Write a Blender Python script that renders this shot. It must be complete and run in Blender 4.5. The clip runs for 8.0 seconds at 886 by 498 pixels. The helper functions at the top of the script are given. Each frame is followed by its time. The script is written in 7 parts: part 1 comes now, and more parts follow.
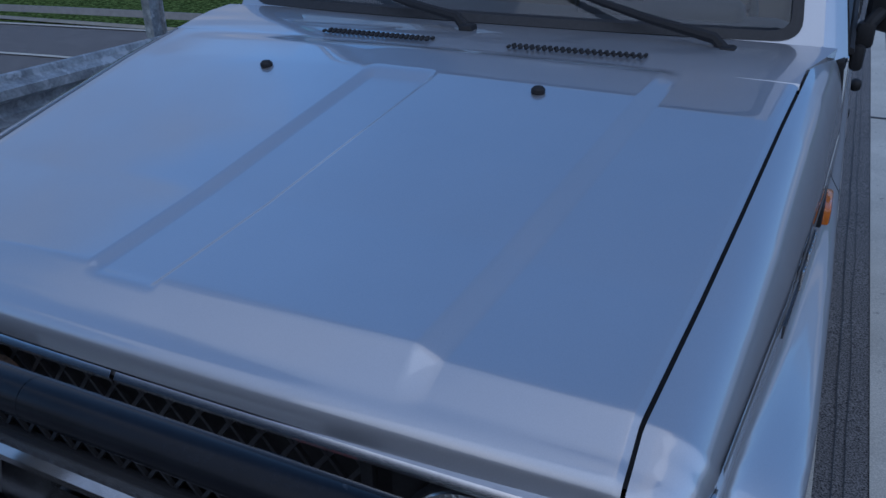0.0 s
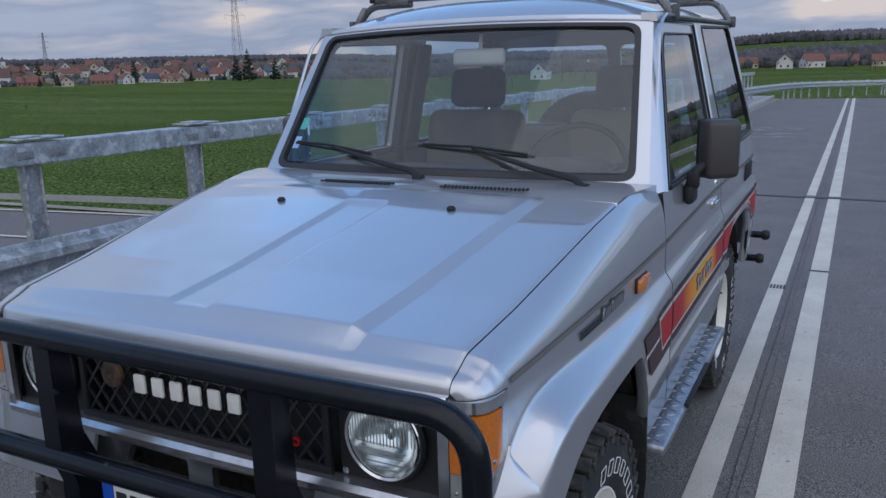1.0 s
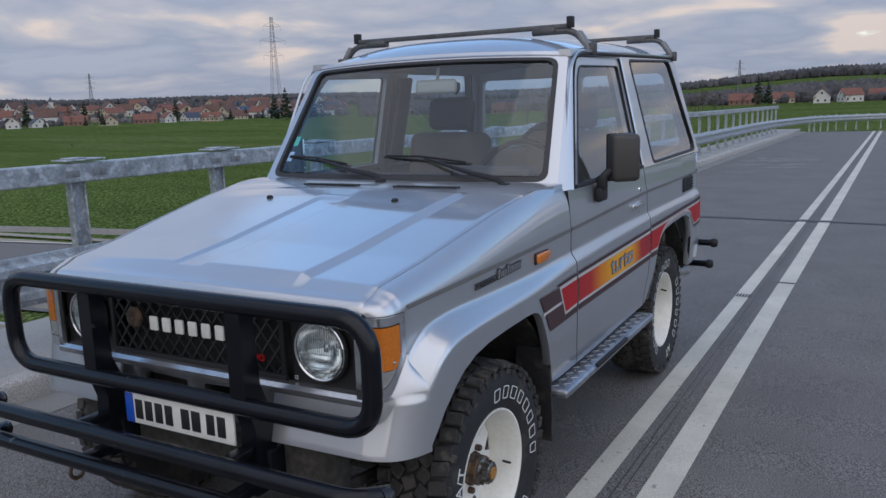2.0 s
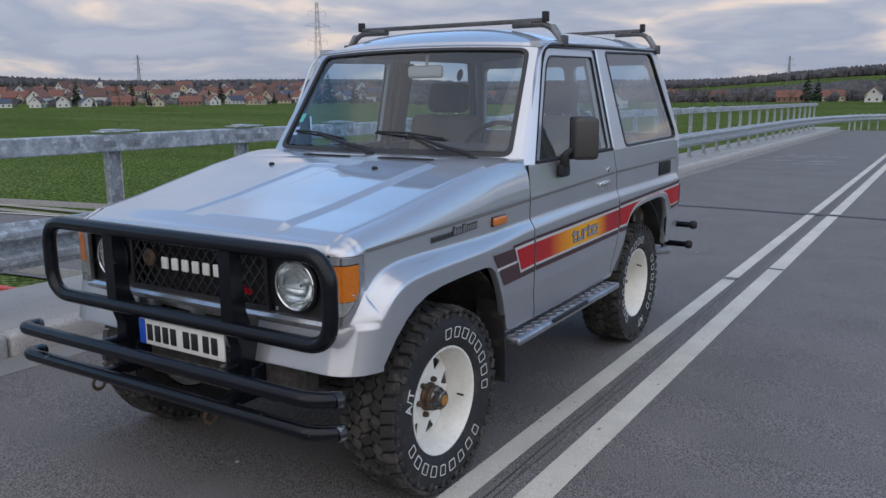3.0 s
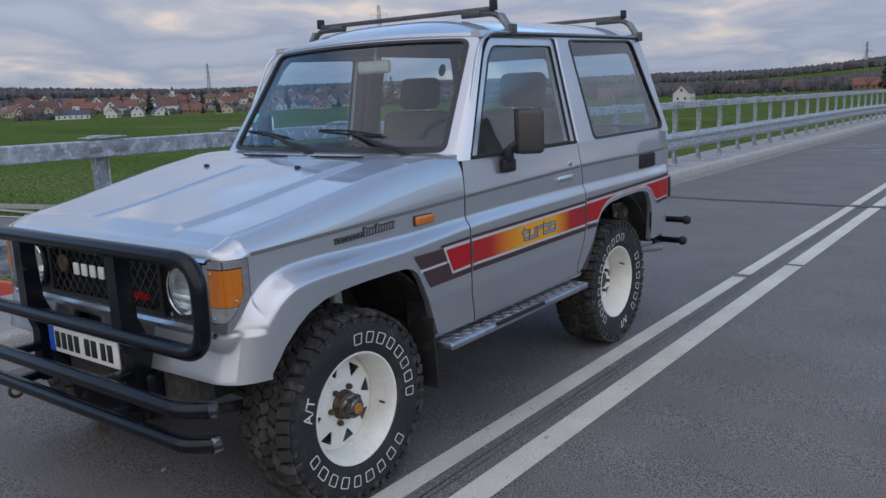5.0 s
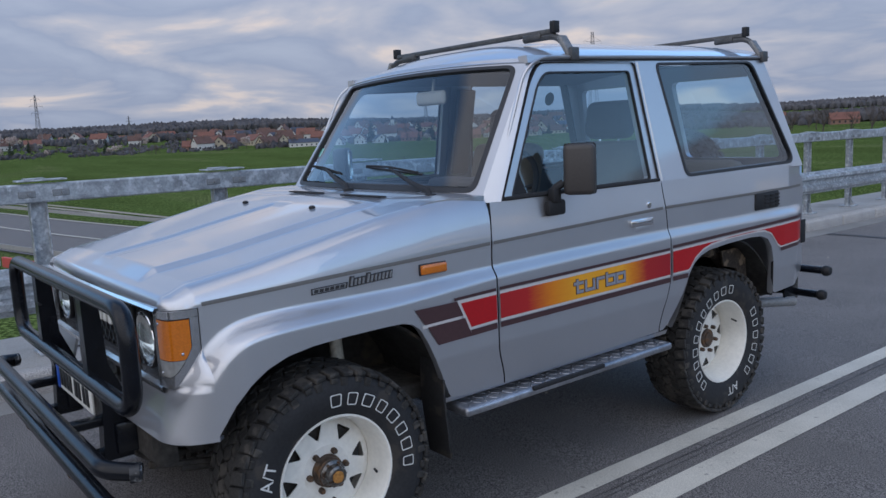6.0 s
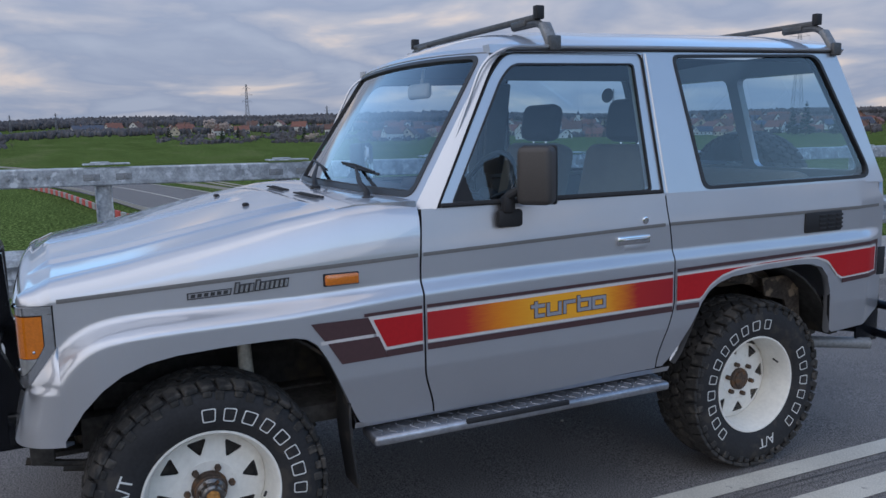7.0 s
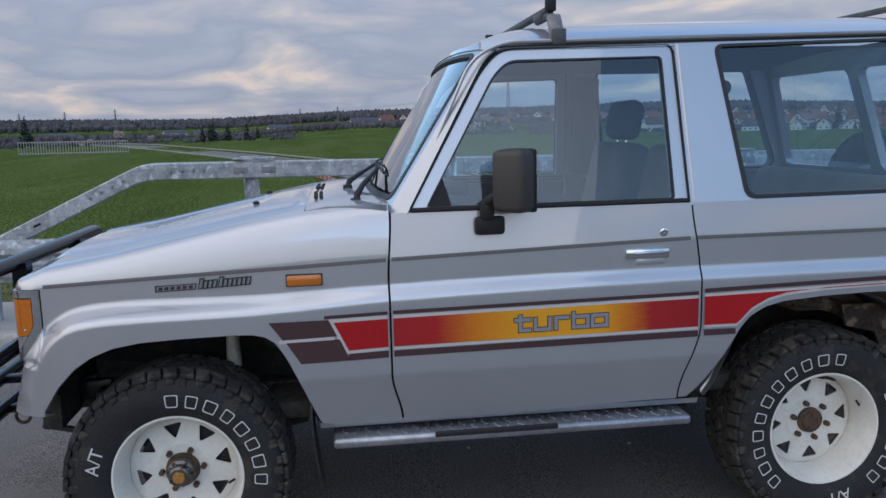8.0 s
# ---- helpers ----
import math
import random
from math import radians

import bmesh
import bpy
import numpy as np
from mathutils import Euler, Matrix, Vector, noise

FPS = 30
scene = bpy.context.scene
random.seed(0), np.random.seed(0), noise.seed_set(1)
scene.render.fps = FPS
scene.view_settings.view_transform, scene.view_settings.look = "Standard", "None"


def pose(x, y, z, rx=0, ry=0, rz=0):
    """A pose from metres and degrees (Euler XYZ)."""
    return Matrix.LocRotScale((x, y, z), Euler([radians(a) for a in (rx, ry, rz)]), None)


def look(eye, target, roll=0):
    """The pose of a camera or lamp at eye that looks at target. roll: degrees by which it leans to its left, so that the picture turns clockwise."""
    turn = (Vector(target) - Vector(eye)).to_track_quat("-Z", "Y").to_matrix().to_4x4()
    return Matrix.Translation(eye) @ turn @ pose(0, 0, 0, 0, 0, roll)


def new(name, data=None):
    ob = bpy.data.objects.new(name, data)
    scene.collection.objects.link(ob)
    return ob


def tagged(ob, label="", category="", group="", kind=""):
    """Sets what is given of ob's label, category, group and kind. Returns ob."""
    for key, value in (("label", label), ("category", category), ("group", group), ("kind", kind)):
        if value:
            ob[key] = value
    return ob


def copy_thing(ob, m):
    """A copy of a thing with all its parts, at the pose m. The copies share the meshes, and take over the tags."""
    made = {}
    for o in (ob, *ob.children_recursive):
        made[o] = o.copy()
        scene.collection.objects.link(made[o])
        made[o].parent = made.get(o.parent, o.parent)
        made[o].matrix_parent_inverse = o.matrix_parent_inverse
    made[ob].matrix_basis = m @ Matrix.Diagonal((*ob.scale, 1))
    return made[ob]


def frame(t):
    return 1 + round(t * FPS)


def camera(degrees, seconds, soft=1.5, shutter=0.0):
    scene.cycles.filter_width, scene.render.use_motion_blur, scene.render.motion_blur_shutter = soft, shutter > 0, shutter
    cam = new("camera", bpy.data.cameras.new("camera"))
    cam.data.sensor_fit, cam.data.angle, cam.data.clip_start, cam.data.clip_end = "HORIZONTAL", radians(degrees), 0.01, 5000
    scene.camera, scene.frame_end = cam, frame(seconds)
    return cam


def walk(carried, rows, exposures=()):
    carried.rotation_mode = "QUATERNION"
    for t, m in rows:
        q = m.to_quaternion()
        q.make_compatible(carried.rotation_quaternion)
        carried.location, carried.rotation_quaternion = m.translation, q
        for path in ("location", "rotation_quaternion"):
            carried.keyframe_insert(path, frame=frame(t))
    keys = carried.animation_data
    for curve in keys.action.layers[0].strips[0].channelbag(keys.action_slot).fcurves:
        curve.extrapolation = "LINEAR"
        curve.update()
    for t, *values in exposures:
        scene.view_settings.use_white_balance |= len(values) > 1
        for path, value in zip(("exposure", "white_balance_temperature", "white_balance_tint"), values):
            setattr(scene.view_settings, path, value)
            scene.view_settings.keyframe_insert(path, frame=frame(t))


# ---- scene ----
cam = camera(57.7, 8.0)
PATH = [
    (0, (0.767, -1.106, 1.597), (-0.022, 0.511, 0.724), -0.8),
    (0.5, (0.994, -1.449, 1.589), (0.161, 0.253, 0.95), -1.2),
    (1, (1.303, -1.758, 1.621), (0.412, -0.025, 1.172), -1.5),
    (1.5, (1.651, -2.005, 1.611), (0.713, -0.286, 1.207), -1.5),
    (1.7, (1.760, -2.088, 1.580), (0.800, -0.374, 1.207), -1.9),
    (2.8, (2.279, -2.483, 1.558), (1.253, -0.805, 1.195), -0.6),
    (3, (2.382, -2.496, 1.538), (1.331, -0.838, 1.154), -0.5),
    (3.5, (2.53, -2.581, 1.534), (1.45, -0.942, 1.151), -1.1),
    (4, (2.622, -2.615, 1.525), (1.532, -0.98, 1.149), -0.9),
    (4.2, (2.653, -2.534, 1.518), (1.561, -0.901, 1.142), -1.2),
    (5.5, (2.896, -1.696, 1.498), (1.546, -0.264, 1.139), -2.9),
    (6, (3.049, -1.27, 1.496), (1.492, -0.051, 1.201), -2.8),
    (6.5, (3.14, -0.797, 1.471), (1.493, 0.298, 1.174), -2.1),
    (7, (3.245, -0.349, 1.475), (1.456, 0.495, 1.182), -1.2),
    (7.5, (3.385, 0.102, 1.491), (1.468, 0.583, 1.189), -1.5),
    (8, (3.415, 0.574, 1.491), (1.453, 0.818, 1.19), -1.4),
]
walk(cam, [(t, look(eye, target, roll)) for t, eye, target, roll in PATH], [(0.0, 0.06, 4850, 10), (0.5, 0.56, 5300, 10), (1.0, 0.87, 5700, 10), (1.5, 0.87, 5900, 10), (3.0, 1.03, 6150, 10), (4.0, 1.02, 6150, 10), (5.5, 0.90, 5900, 10), (6.5, 0.88, 5720, 10), (8.0, 0.88, 6020, 10)])
import collections

# ---- world, sun, exposure ----
world = bpy.data.worlds.new("world")
scene.world = world
world.use_nodes = True
wn, wl = world.node_tree.nodes, world.node_tree.links
wn.clear()
SUN_EL, SUN_AZ = radians(18), radians(220)      # azimuth counted from +y towards -x
sky = wn.new("ShaderNodeTexSky")
sky.sky_type = 'NISHITA'
sky.sun_disc = False
sky.sun_elevation = SUN_EL
sky.sun_rotation = -SUN_AZ
sky.air_density, sky.dust_density, sky.ozone_density = 1.0, 0.4, 1.6
coord = wn.new("ShaderNodeTexCoord")
sep = wn.new("ShaderNodeSeparateXYZ")
wl.new(coord.outputs["Generated"], sep.inputs[0])


def wmath(op, a, b):
    n = wn.new("ShaderNodeMath")
    n.operation = op
    for i, v in enumerate((a, b)):
        if isinstance(v, (int, float)):
            n.inputs[i].default_value = v
        else:
            wl.new(v, n.inputs[i])
    return n.outputs[0]


lift = wmath('ADD', wmath('MAXIMUM', sep.outputs[2], 0.0), 0.17)
comb = wn.new("ShaderNodeCombineXYZ")
wl.new(wmath('DIVIDE', sep.outputs[0], lift), comb.inputs[0])
wl.new(wmath('DIVIDE', sep.outputs[1], lift), comb.inputs[1])
cloud = wn.new("ShaderNodeTexNoise")
cloud.inputs["Scale"].default_value = 1.25
cloud.inputs["Detail"].default_value = 7
cloud.inputs["Roughness"].default_value = 0.49
cloud.inputs["Distortion"].default_value = 0.35
wl.new(comb.outputs[0], cloud.inputs["Vector"])
# the cloud is broken in three wide gaps: ahead of the tail, beyond the railing and high over the fields


def clear_patch(way, reach, depth, floor_z, rise):
    """How far the cloud thins round one direction, above a height."""
    d = wn.new("ShaderNodeVectorMath")
    d.operation = 'DOT_PRODUCT'
    wl.new(coord.outputs["Generated"], d.inputs[0])
    d.inputs[1].default_value = Vector(way).normalized()
    near = wmath('MULTIPLY', wmath('MAXIMUM', wmath('SUBTRACT', d.outputs["Value"], reach), 0.0), -depth)
    up = wmath('MINIMUM', wmath('MULTIPLY', wmath('MAXIMUM', wmath('SUBTRACT', sep.outputs[2], floor_z), 0.0), rise), 1.0)
    return wmath('MULTIPLY', near, up)


thin = clear_patch((-0.04, 0.80, 0.60), 0.76, 4.6, 0.14, 3.5)
thin = wmath('MINIMUM', thin, clear_patch((-0.93, -0.34, 0.36), 0.90, 7.0, 0.11, 8.0))
thin = wmath('MINIMUM', thin, clear_patch((-0.68, 0.28, 0.66), 0.90, 7.0, 0.36, 6.0))
thin = wmath('MINIMUM', thin, clear_patch((-0.74, 0.46, 0.48), 0.80, 1.5, 0.22, 8.0))
thin = wmath('MINIMUM', thin, clear_patch((0.80, 0.42, 0.40), 0.72, 3.0, 0.11, 8.0))
gaps = wmath('MULTIPLY', wmath('MAXIMUM', wmath('SUBTRACT', sep.outputs[2], 0.45), 0.0), -0.20)
amount = wmath('ADD', cloud.outputs["Fac"], wmath('ADD', thin, gaps))
cover = wn.new("ShaderNodeValToRGB")
cover.color_ramp.elements[0].position, cover.color_ramp.elements[0].color = 0.15, (0, 0, 0, 1)
cover.color_ramp.elements[1].position, cover.color_ramp.elements[1].color = 0.28, (1, 1, 1, 1)
wl.new(amount, cover.inputs[0])
shade = wn.new("ShaderNodeValToRGB")
for i, (p, c) in enumerate(((0.36, (3.5, 2.95, 2.6)), (0.43, (2.35, 2.3, 2.45)), (0.53, (1.65, 1.80, 2.20)), (0.64, (2.0, 2.12, 2.45)))):
    e = shade.color_ramp.elements[i] if i < 2 else shade.color_ramp.elements.new(p)
    e.position, e.color = p, (*c, 1)
wl.new(cloud.outputs["Fac"], shade.inputs[0])
# an overcast sky is brighter overhead than at the horizon
gain = wn.new("ShaderNodeVectorMath")
gain.operation = 'SCALE'
wl.new(shade.outputs[0], gain.inputs[0])
wl.new(wmath('ADD', wmath('MULTIPLY', wmath('MAXIMUM', sep.outputs[2], 0.0), 1.0), 0.79), gain.inputs["Scale"])
mix = wn.new("ShaderNodeMix")
mix.data_type = 'RGBA'
wl.new(cover.outputs[0], mix.inputs["Factor"])
blue = wn.new("ShaderNodeVectorMath")
blue.operation = 'SCALE'
blue.inputs["Scale"].default_value = 1.28
wl.new(sky.outputs[0], blue.inputs[0])
wl.new(blue.outputs[0], mix.inputs["A"])
wl.new(gain.outputs[0], mix.inputs["B"])
bg = wn.new("ShaderNodeBackground")
bg.inputs["Strength"].default_value = 0.128
wl.new(mix.outputs["Result"], bg.inputs["Color"])
wout = wn.new("ShaderNodeOutputWorld")
wl.new(bg.outputs[0], wout.inputs[0])

sun = new("sun", bpy.data.lights.new("sun", 'SUN'))
sun.data.energy, sun.data.angle, sun.data.color = 0.86, radians(130), (1.0, 0.90, 0.78)
sun_from = Vector((-math.sin(SUN_AZ) * math.cos(SUN_EL), math.cos(SUN_AZ) * math.cos(SUN_EL), math.sin(SUN_EL)))
sun.matrix_world = look(sun_from * 50, (0, 0, 0))

# ---- materials ----


def material(name, colour, rough=0.6, metal=0.0, coat=0.0, grain=0.0, scale=40.0, blotch=0.0, bscale=3.0, bump=0.0, spec=0.5, stain=None, stain_at=0.62, stain_scale=2.0, coat_ior=1.6):
    """A principled surface with fine grain, large blotches, a stain colour and bump."""
    m = bpy.data.materials.new(name)
    m.use_nodes = True
    n, l = m.node_tree.nodes, m.node_tree.links
    b = n["Principled BSDF"]
    b.inputs["Base Color"].default_value = (*colour, 1)
    b.inputs["Roughness"].default_value = rough
    b.inputs["Metallic"].default_value = metal
    b.inputs["Coat Weight"].default_value = coat
    b.inputs["Coat Roughness"].default_value = 0.03
    b.inputs["Coat IOR"].default_value = coat_ior
    b.inputs["Specular IOR Level"].default_value = spec
    tc = n.new("ShaderNodeTexCoord")
    last = None

    def noise_tex(sc, detail=4):
        t = n.new("ShaderNodeTexNoise")
        t.inputs["Scale"].default_value = sc
        t.inputs["Detail"].default_value = detail
        l.new(tc.outputs["Object"], t.inputs["Vector"])
        return t

    def vary(tex, amount, prev):
        ramp = n.new("ShaderNodeMapRange")
        ramp.inputs["From Min"].default_value, ramp.inputs["From Max"].default_value = 0.3, 0.7
        ramp.inputs["To Min"].default_value, ramp.inputs["To Max"].default_value = 1 - amount, 1 + amount
        l.new(tex.outputs["Fac"], ramp.inputs["Value"])
        mul = n.new("ShaderNodeVectorMath")
        mul.operation = 'SCALE'
        if prev is None:
            mul.inputs[0].default_value = colour
        else:
            l.new(prev, mul.inputs[0])
        l.new(ramp.outputs[0], mul.inputs["Scale"])
        return mul.outputs[0]

    if grain:
        g = noise_tex(scale, 3)
        last = vary(g, grain, last)
    if blotch:
        last = vary(noise_tex(bscale, 5), blotch, last)
    if stain:
        s = noise_tex(stain_scale, 6)
        r = n.new("ShaderNodeMapRange")
        r.inputs["From Min"].default_value, r.inputs["From Max"].default_value = stain_at, stain_at + 0.08
        l.new(s.outputs["Fac"], r.inputs["Value"])
        mx = n.new("ShaderNodeMix")
        mx.data_type = 'RGBA'
        l.new(r.outputs[0], mx.inputs["Factor"])
        if last is None:
            mx.inputs["A"].default_value = (*colour, 1)
        else:
            l.new(last, mx.inputs["A"])
        mx.inputs["B"].default_value = (*stain, 1)
        last = mx.outputs["Result"]
    if last is not None:
        l.new(last, b.inputs["Base Color"])
    if bump:
        bt = noise_tex(scale, 3)
        bn = n.new("ShaderNodeBump")
        bn.inputs["Strength"].default_value = min(1.0, bump * 50)
        bn.inputs["Distance"].default_value = bump
        l.new(bt.outputs["Fac"], bn.inputs["Height"])
        l.new(bn.outputs[0], b.inputs["Normal"])
    return m


def glass_material(name, tint, gloss=1.0, straight=0.06):
    m = bpy.data.materials.new(name)
    m.use_nodes = True
    n, l = m.node_tree.nodes, m.node_tree.links
    n.clear()
    out = n.new("ShaderNodeOutputMaterial")
    clear = n.new("ShaderNodeBsdfTransparent")
    clear.inputs[0].default_value = (*tint, 1)
    gl = n.new("ShaderNodeBsdfGlossy")
    gl.inputs["Roughness"].default_value = 0.0
    gl.inputs["Color"].default_value = (gloss, gloss, gloss, 1)
    lw = n.new("ShaderNodeLayerWeight")
    lw.inputs["Blend"].default_value = 0.5
    power = n.new("ShaderNodeMath")
    power.operation = 'POWER'
    l.new(lw.outputs["Facing"], power.inputs[0])
    power.inputs[1].default_value = 3.5
    fr = n.new("ShaderNodeMath")
    fr.operation = 'MULTIPLY_ADD'
    l.new(power.outputs[0], fr.inputs[0])
    fr.inputs[1].default_value, fr.inputs[2].default_value = 0.92, straight
    mx = n.new("ShaderNodeMixShader")
    l.new(fr.outputs[0], mx.inputs[0])
    l.new(clear.outputs[0], mx.inputs[1])
    l.new(gl.outputs[0], mx.inputs[2])
    l.new(mx.outputs[0], out.inputs[0])
    return m


M_PAINT = material("silver_paint", (0.465, 0.475, 0.505), rough=0.44, metal=0.80, coat=1.0, grain=0.05, scale=900, blotch=0.03, bscale=4, coat_ior=2.1)
# this black also stands in for shade inside gaps, slots and under drip rails
M_DARKGAP = material("dark_seal_and_gap_shade", (0.015, 0.015, 0.017), rough=0.8, grain=0.2, scale=120)
M_RUBBER = material("tyre_rubber", (0.014, 0.014, 0.0155), rough=0.75, grain=0.3, scale=90, blotch=0.3, bscale=8, bump=0.0006, stain=(0.036, 0.031, 0.027), stain_at=0.56, stain_scale=14)
M_SEAL = material("window_rubber", (0.018, 0.018, 0.02), rough=0.5, grain=0.2, scale=100)
M_BLACKPAINT = material("black_bar_paint", (0.005, 0.006, 0.009), rough=0.24, coat=0.0, spec=0.30, grain=0.25, scale=160, bump=0.0004, blotch=0.3, bscale=9, stain=(0.09, 0.09, 0.092), stain_at=0.69, stain_scale=17)
M_SCUFF = material("scuffed_bar_end", (0.012, 0.013, 0.016), rough=0.35, grain=0.3, scale=120, stain=(0.20, 0.20, 0.20), stain_at=0.53, stain_scale=45)
M_PLASTIC = material("black_plastic", (0.016, 0.016, 0.018), rough=0.6, spec=0.35, grain=0.2, scale=300, bump=0.0004)
M_MESH = material("grille_mesh_black", (0.022, 0.022, 0.024), rough=0.30, spec=0.6, grain=0.2, scale=200)
M_BROWNPLASTIC = material("mirror_plastic", (0.045, 0.04, 0.038), rough=0.5, grain=0.2, scale=300, bump=0.0004)
M_CHROME = material("chrome", (0.75, 0.76, 0.78), rough=0.12, metal=1.0, grain=0.05, scale=60)
M_DULLCHROME = material("aged_bright_trim", (0.50, 0.51, 0.53), rough=0.20, metal=0.85, grain=0.1, scale=60, blotch=0.15, bscale=12)
M_AMBER = material("amber_lens", (0.56, 0.155, 0.006), rough=0.18, coat=0.6, bump=0.0005, grain=0.12, scale=160, spec=0.6)
M_CLEARLENS = material("clear_lens", (0.36, 0.36, 0.35), rough=0.15, coat=0.8, metal=0.3, grain=0.2, scale=30)
M_REDLENS = material("red_lens", (0.35, 0.012, 0.012), rough=0.2, coat=0.5, grain=0.1, scale=30)
M_REFLECTOR = material("lamp_reflector", (0.8, 0.82, 0.84), rough=0.08, metal=1.0)
M_LAMPBOWL = material("lamp_bowl", (0.90, 0.90, 0.88), rough=0.16, metal=0.95, grain=0.10, scale=40)
M_WHITEPAINT = material("white_wheel_paint", (0.74, 0.72, 0.66), rough=0.45, grain=0.05, scale=60, blotch=0.06, bscale=9, stain=(0.35, 0.27, 0.17), stain_at=0.7, stain_scale=16)
M_LETTER = material("white_tyre_letter", (0.62, 0.62, 0.60), rough=0.7, grain=0.15, scale=200)
M_RUST = material("rusty_hub", (0.10, 0.07, 0.05), rough=0.7, metal=0.4, grain=0.4, scale=90, blotch=0.4, bscale=30, stain=(0.14, 0.075, 0.035), stain_at=0.52, stain_scale=30)
M_HUBSTEEL = material("worn_hub_steel", (0.16, 0.15, 0.14), rough=0.32, metal=0.85, grain=0.35, scale=120, stain=(0.07, 0.045, 0.03), stain_at=0.55, stain_scale=40)
M_TREAD = material("dusty_tread", (0.024, 0.0225, 0.021), rough=0.85, grain=0.35, scale=120, blotch=0.3, bscale=10, bump=0.0008, stain=(0.065, 0.058, 0.050), stain_at=0.52, stain_scale=18)
M_HUBCAP = material("hub_cap_amber", (0.42, 0.20, 0.05), rough=0.45, metal=0.3, grain=0.3, scale=120)
M_UNDER = material("underbody", (0.042, 0.038, 0.034), rough=0.8, grain=0.4, scale=50, blotch=0.4, bscale=8, stain=(0.055, 0.042, 0.028), stain_at=0.6, stain_scale=9)
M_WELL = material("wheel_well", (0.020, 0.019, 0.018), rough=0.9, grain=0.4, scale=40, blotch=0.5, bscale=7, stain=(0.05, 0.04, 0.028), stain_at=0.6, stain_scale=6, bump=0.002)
M_MUD = material("dried_mud", (0.042, 0.032, 0.024), rough=0.95, grain=0.5, scale=60, blotch=0.5, bscale=12, stain=(0.16, 0.12, 0.08), stain_at=0.56, stain_scale=18, bump=0.003)
M_SHOCK = material("cream_damper", (0.42, 0.40, 0.34), rough=0.5, grain=0.2, scale=60, blotch=0.2, bscale=15)
M_BROWNDECAL = material("brown_decal", (0.055, 0.024, 0.026), rough=0.5, coat=0.0, grain=0.08, scale=90)
M_REDDECAL = material("red_decal", (0.38, 0.010, 0.014), rough=0.42, coat=0.0, grain=0.06, scale=90, spec=0.28)
M_LIGHTLINE = material("pale_decal_line", (0.55, 0.53, 0.52), rough=0.4, coat=0.2, grain=0.05, scale=90)
M_BLUEGREY = material("blue_grey_decal", (0.25, 0.255, 0.29), rough=0.45, coat=0.0, grain=0.05, scale=90)
M_PLATEWHITE = material("plate_white", (0.72, 0.72, 0.68), rough=0.4, grain=0.05, scale=60, blotch=0.05, bscale=12)
M_PLATEBLUE = material("plate_blue", (0.01, 0.07, 0.42), rough=0.4, grain=0.05, scale=60)
M_BLACKINK = material("black_ink", (0.012, 0.012, 0.013), rough=0.5, grain=0.1, scale=60)
M_FABRIC = material("seat_fabric", (0.17, 0.145, 0.12), rough=0.95, grain=0.25, scale=350, blotch=0.12, bscale=6, bump=0.001)
M_DARKFABRIC = material("dark_headrest", (0.045, 0.045, 0.052), rough=0.85, grain=0.25, scale=300, bump=0.0008)
M_INTERIOR = material("interior_trim", (0.105, 0.105, 0.108), rough=0.8, grain=0.15, scale=200, blotch=0.1, bscale=5)
M_HEADLINER = material("headliner", (0.15, 0.155, 0.165), rough=0.95, grain=0.1, scale=300)
M_ALU = material("chequer_plate", (0.36, 0.37, 0.40), rough=0.42, metal=0.9, grain=0.12, scale=70, blotch=0.2, bscale=10)
M_RACK = material("grey_rack_steel", (0.095, 0.097, 0.10), rough=0.5, metal=0.5, grain=0.2, scale=120, blotch=0.25, bscale=14)
M_RACKFOOT = material("rack_foot_grey", (0.20, 0.20, 0.20), rough=0.5, metal=0.4, grain=0.2, scale=120, blotch=0.2, bscale=20)
M_GALV = material("galvanised_steel", (0.35, 0.375, 0.40), rough=0.5, metal=0.45, grain=0.20, scale=60, blotch=0.30, bscale=11, stain=(0.55, 0.58, 0.61), stain_at=0.55, stain_scale=17)
M_GALVDARK = material("dull_zinc", (0.24, 0.25, 0.26), rough=0.6, metal=0.4, grain=0.15, scale=80)
M_WIN = glass_material("window_glass", (0.70, 0.83, 0.91), 0.95, 0.09)
M_WSCREEN = glass_material("windscreen_glass", (0.84, 0.90, 0.93), 0.95, 0.07)
M_ASPHALT = material("asphalt", (0.136, 0.126, 0.120), rough=0.88, grain=1.05, scale=185, blotch=0.12, bscale=1.6, bump=0.004, stain=(0.150, 0.141, 0.134), stain_at=0.6, stain_scale=0.5)
M_ROADPAINT = material("road_paint", (0.53, 0.50, 0.43), rough=0.75, grain=0.22, scale=190, blotch=0.12, bscale=3, bump=0.002, stain=(0.24, 0.225, 0.20), stain_at=0.66, stain_scale=22)
M_TAR = material("joint_tar", (0.045, 0.044, 0.045), rough=0.7, grain=0.3, scale=90)
M_CONCRETE = material("concrete", (0.310, 0.301, 0.284), rough=0.9, grain=0.14, scale=90, blotch=0.13, bscale=1.5, bump=0.002, stain=(0.24, 0.235, 0.22), stain_at=0.58, stain_scale=1.2)
M_GRANITE = material("granite_kerb", (0.36, 0.345, 0.33), rough=0.75, grain=0.6, scale=170, blotch=0.1, bscale=4, bump=0.003)
M_GUTTER = material("gutter_strip", (0.21, 0.205, 0.195), rough=0.85, grain=0.2, scale=120, blotch=0.12, bscale=2, bump=0.002)
M_PINSTRIPE = material("grey_pin_stripe", (0.13, 0.125, 0.12), rough=0.45, grain=0.1, scale=120)
M_BADGEBAR = material("dark_badge", (0.06, 0.06, 0.065), rough=0.35, metal=0.5, grain=0.1, scale=200)
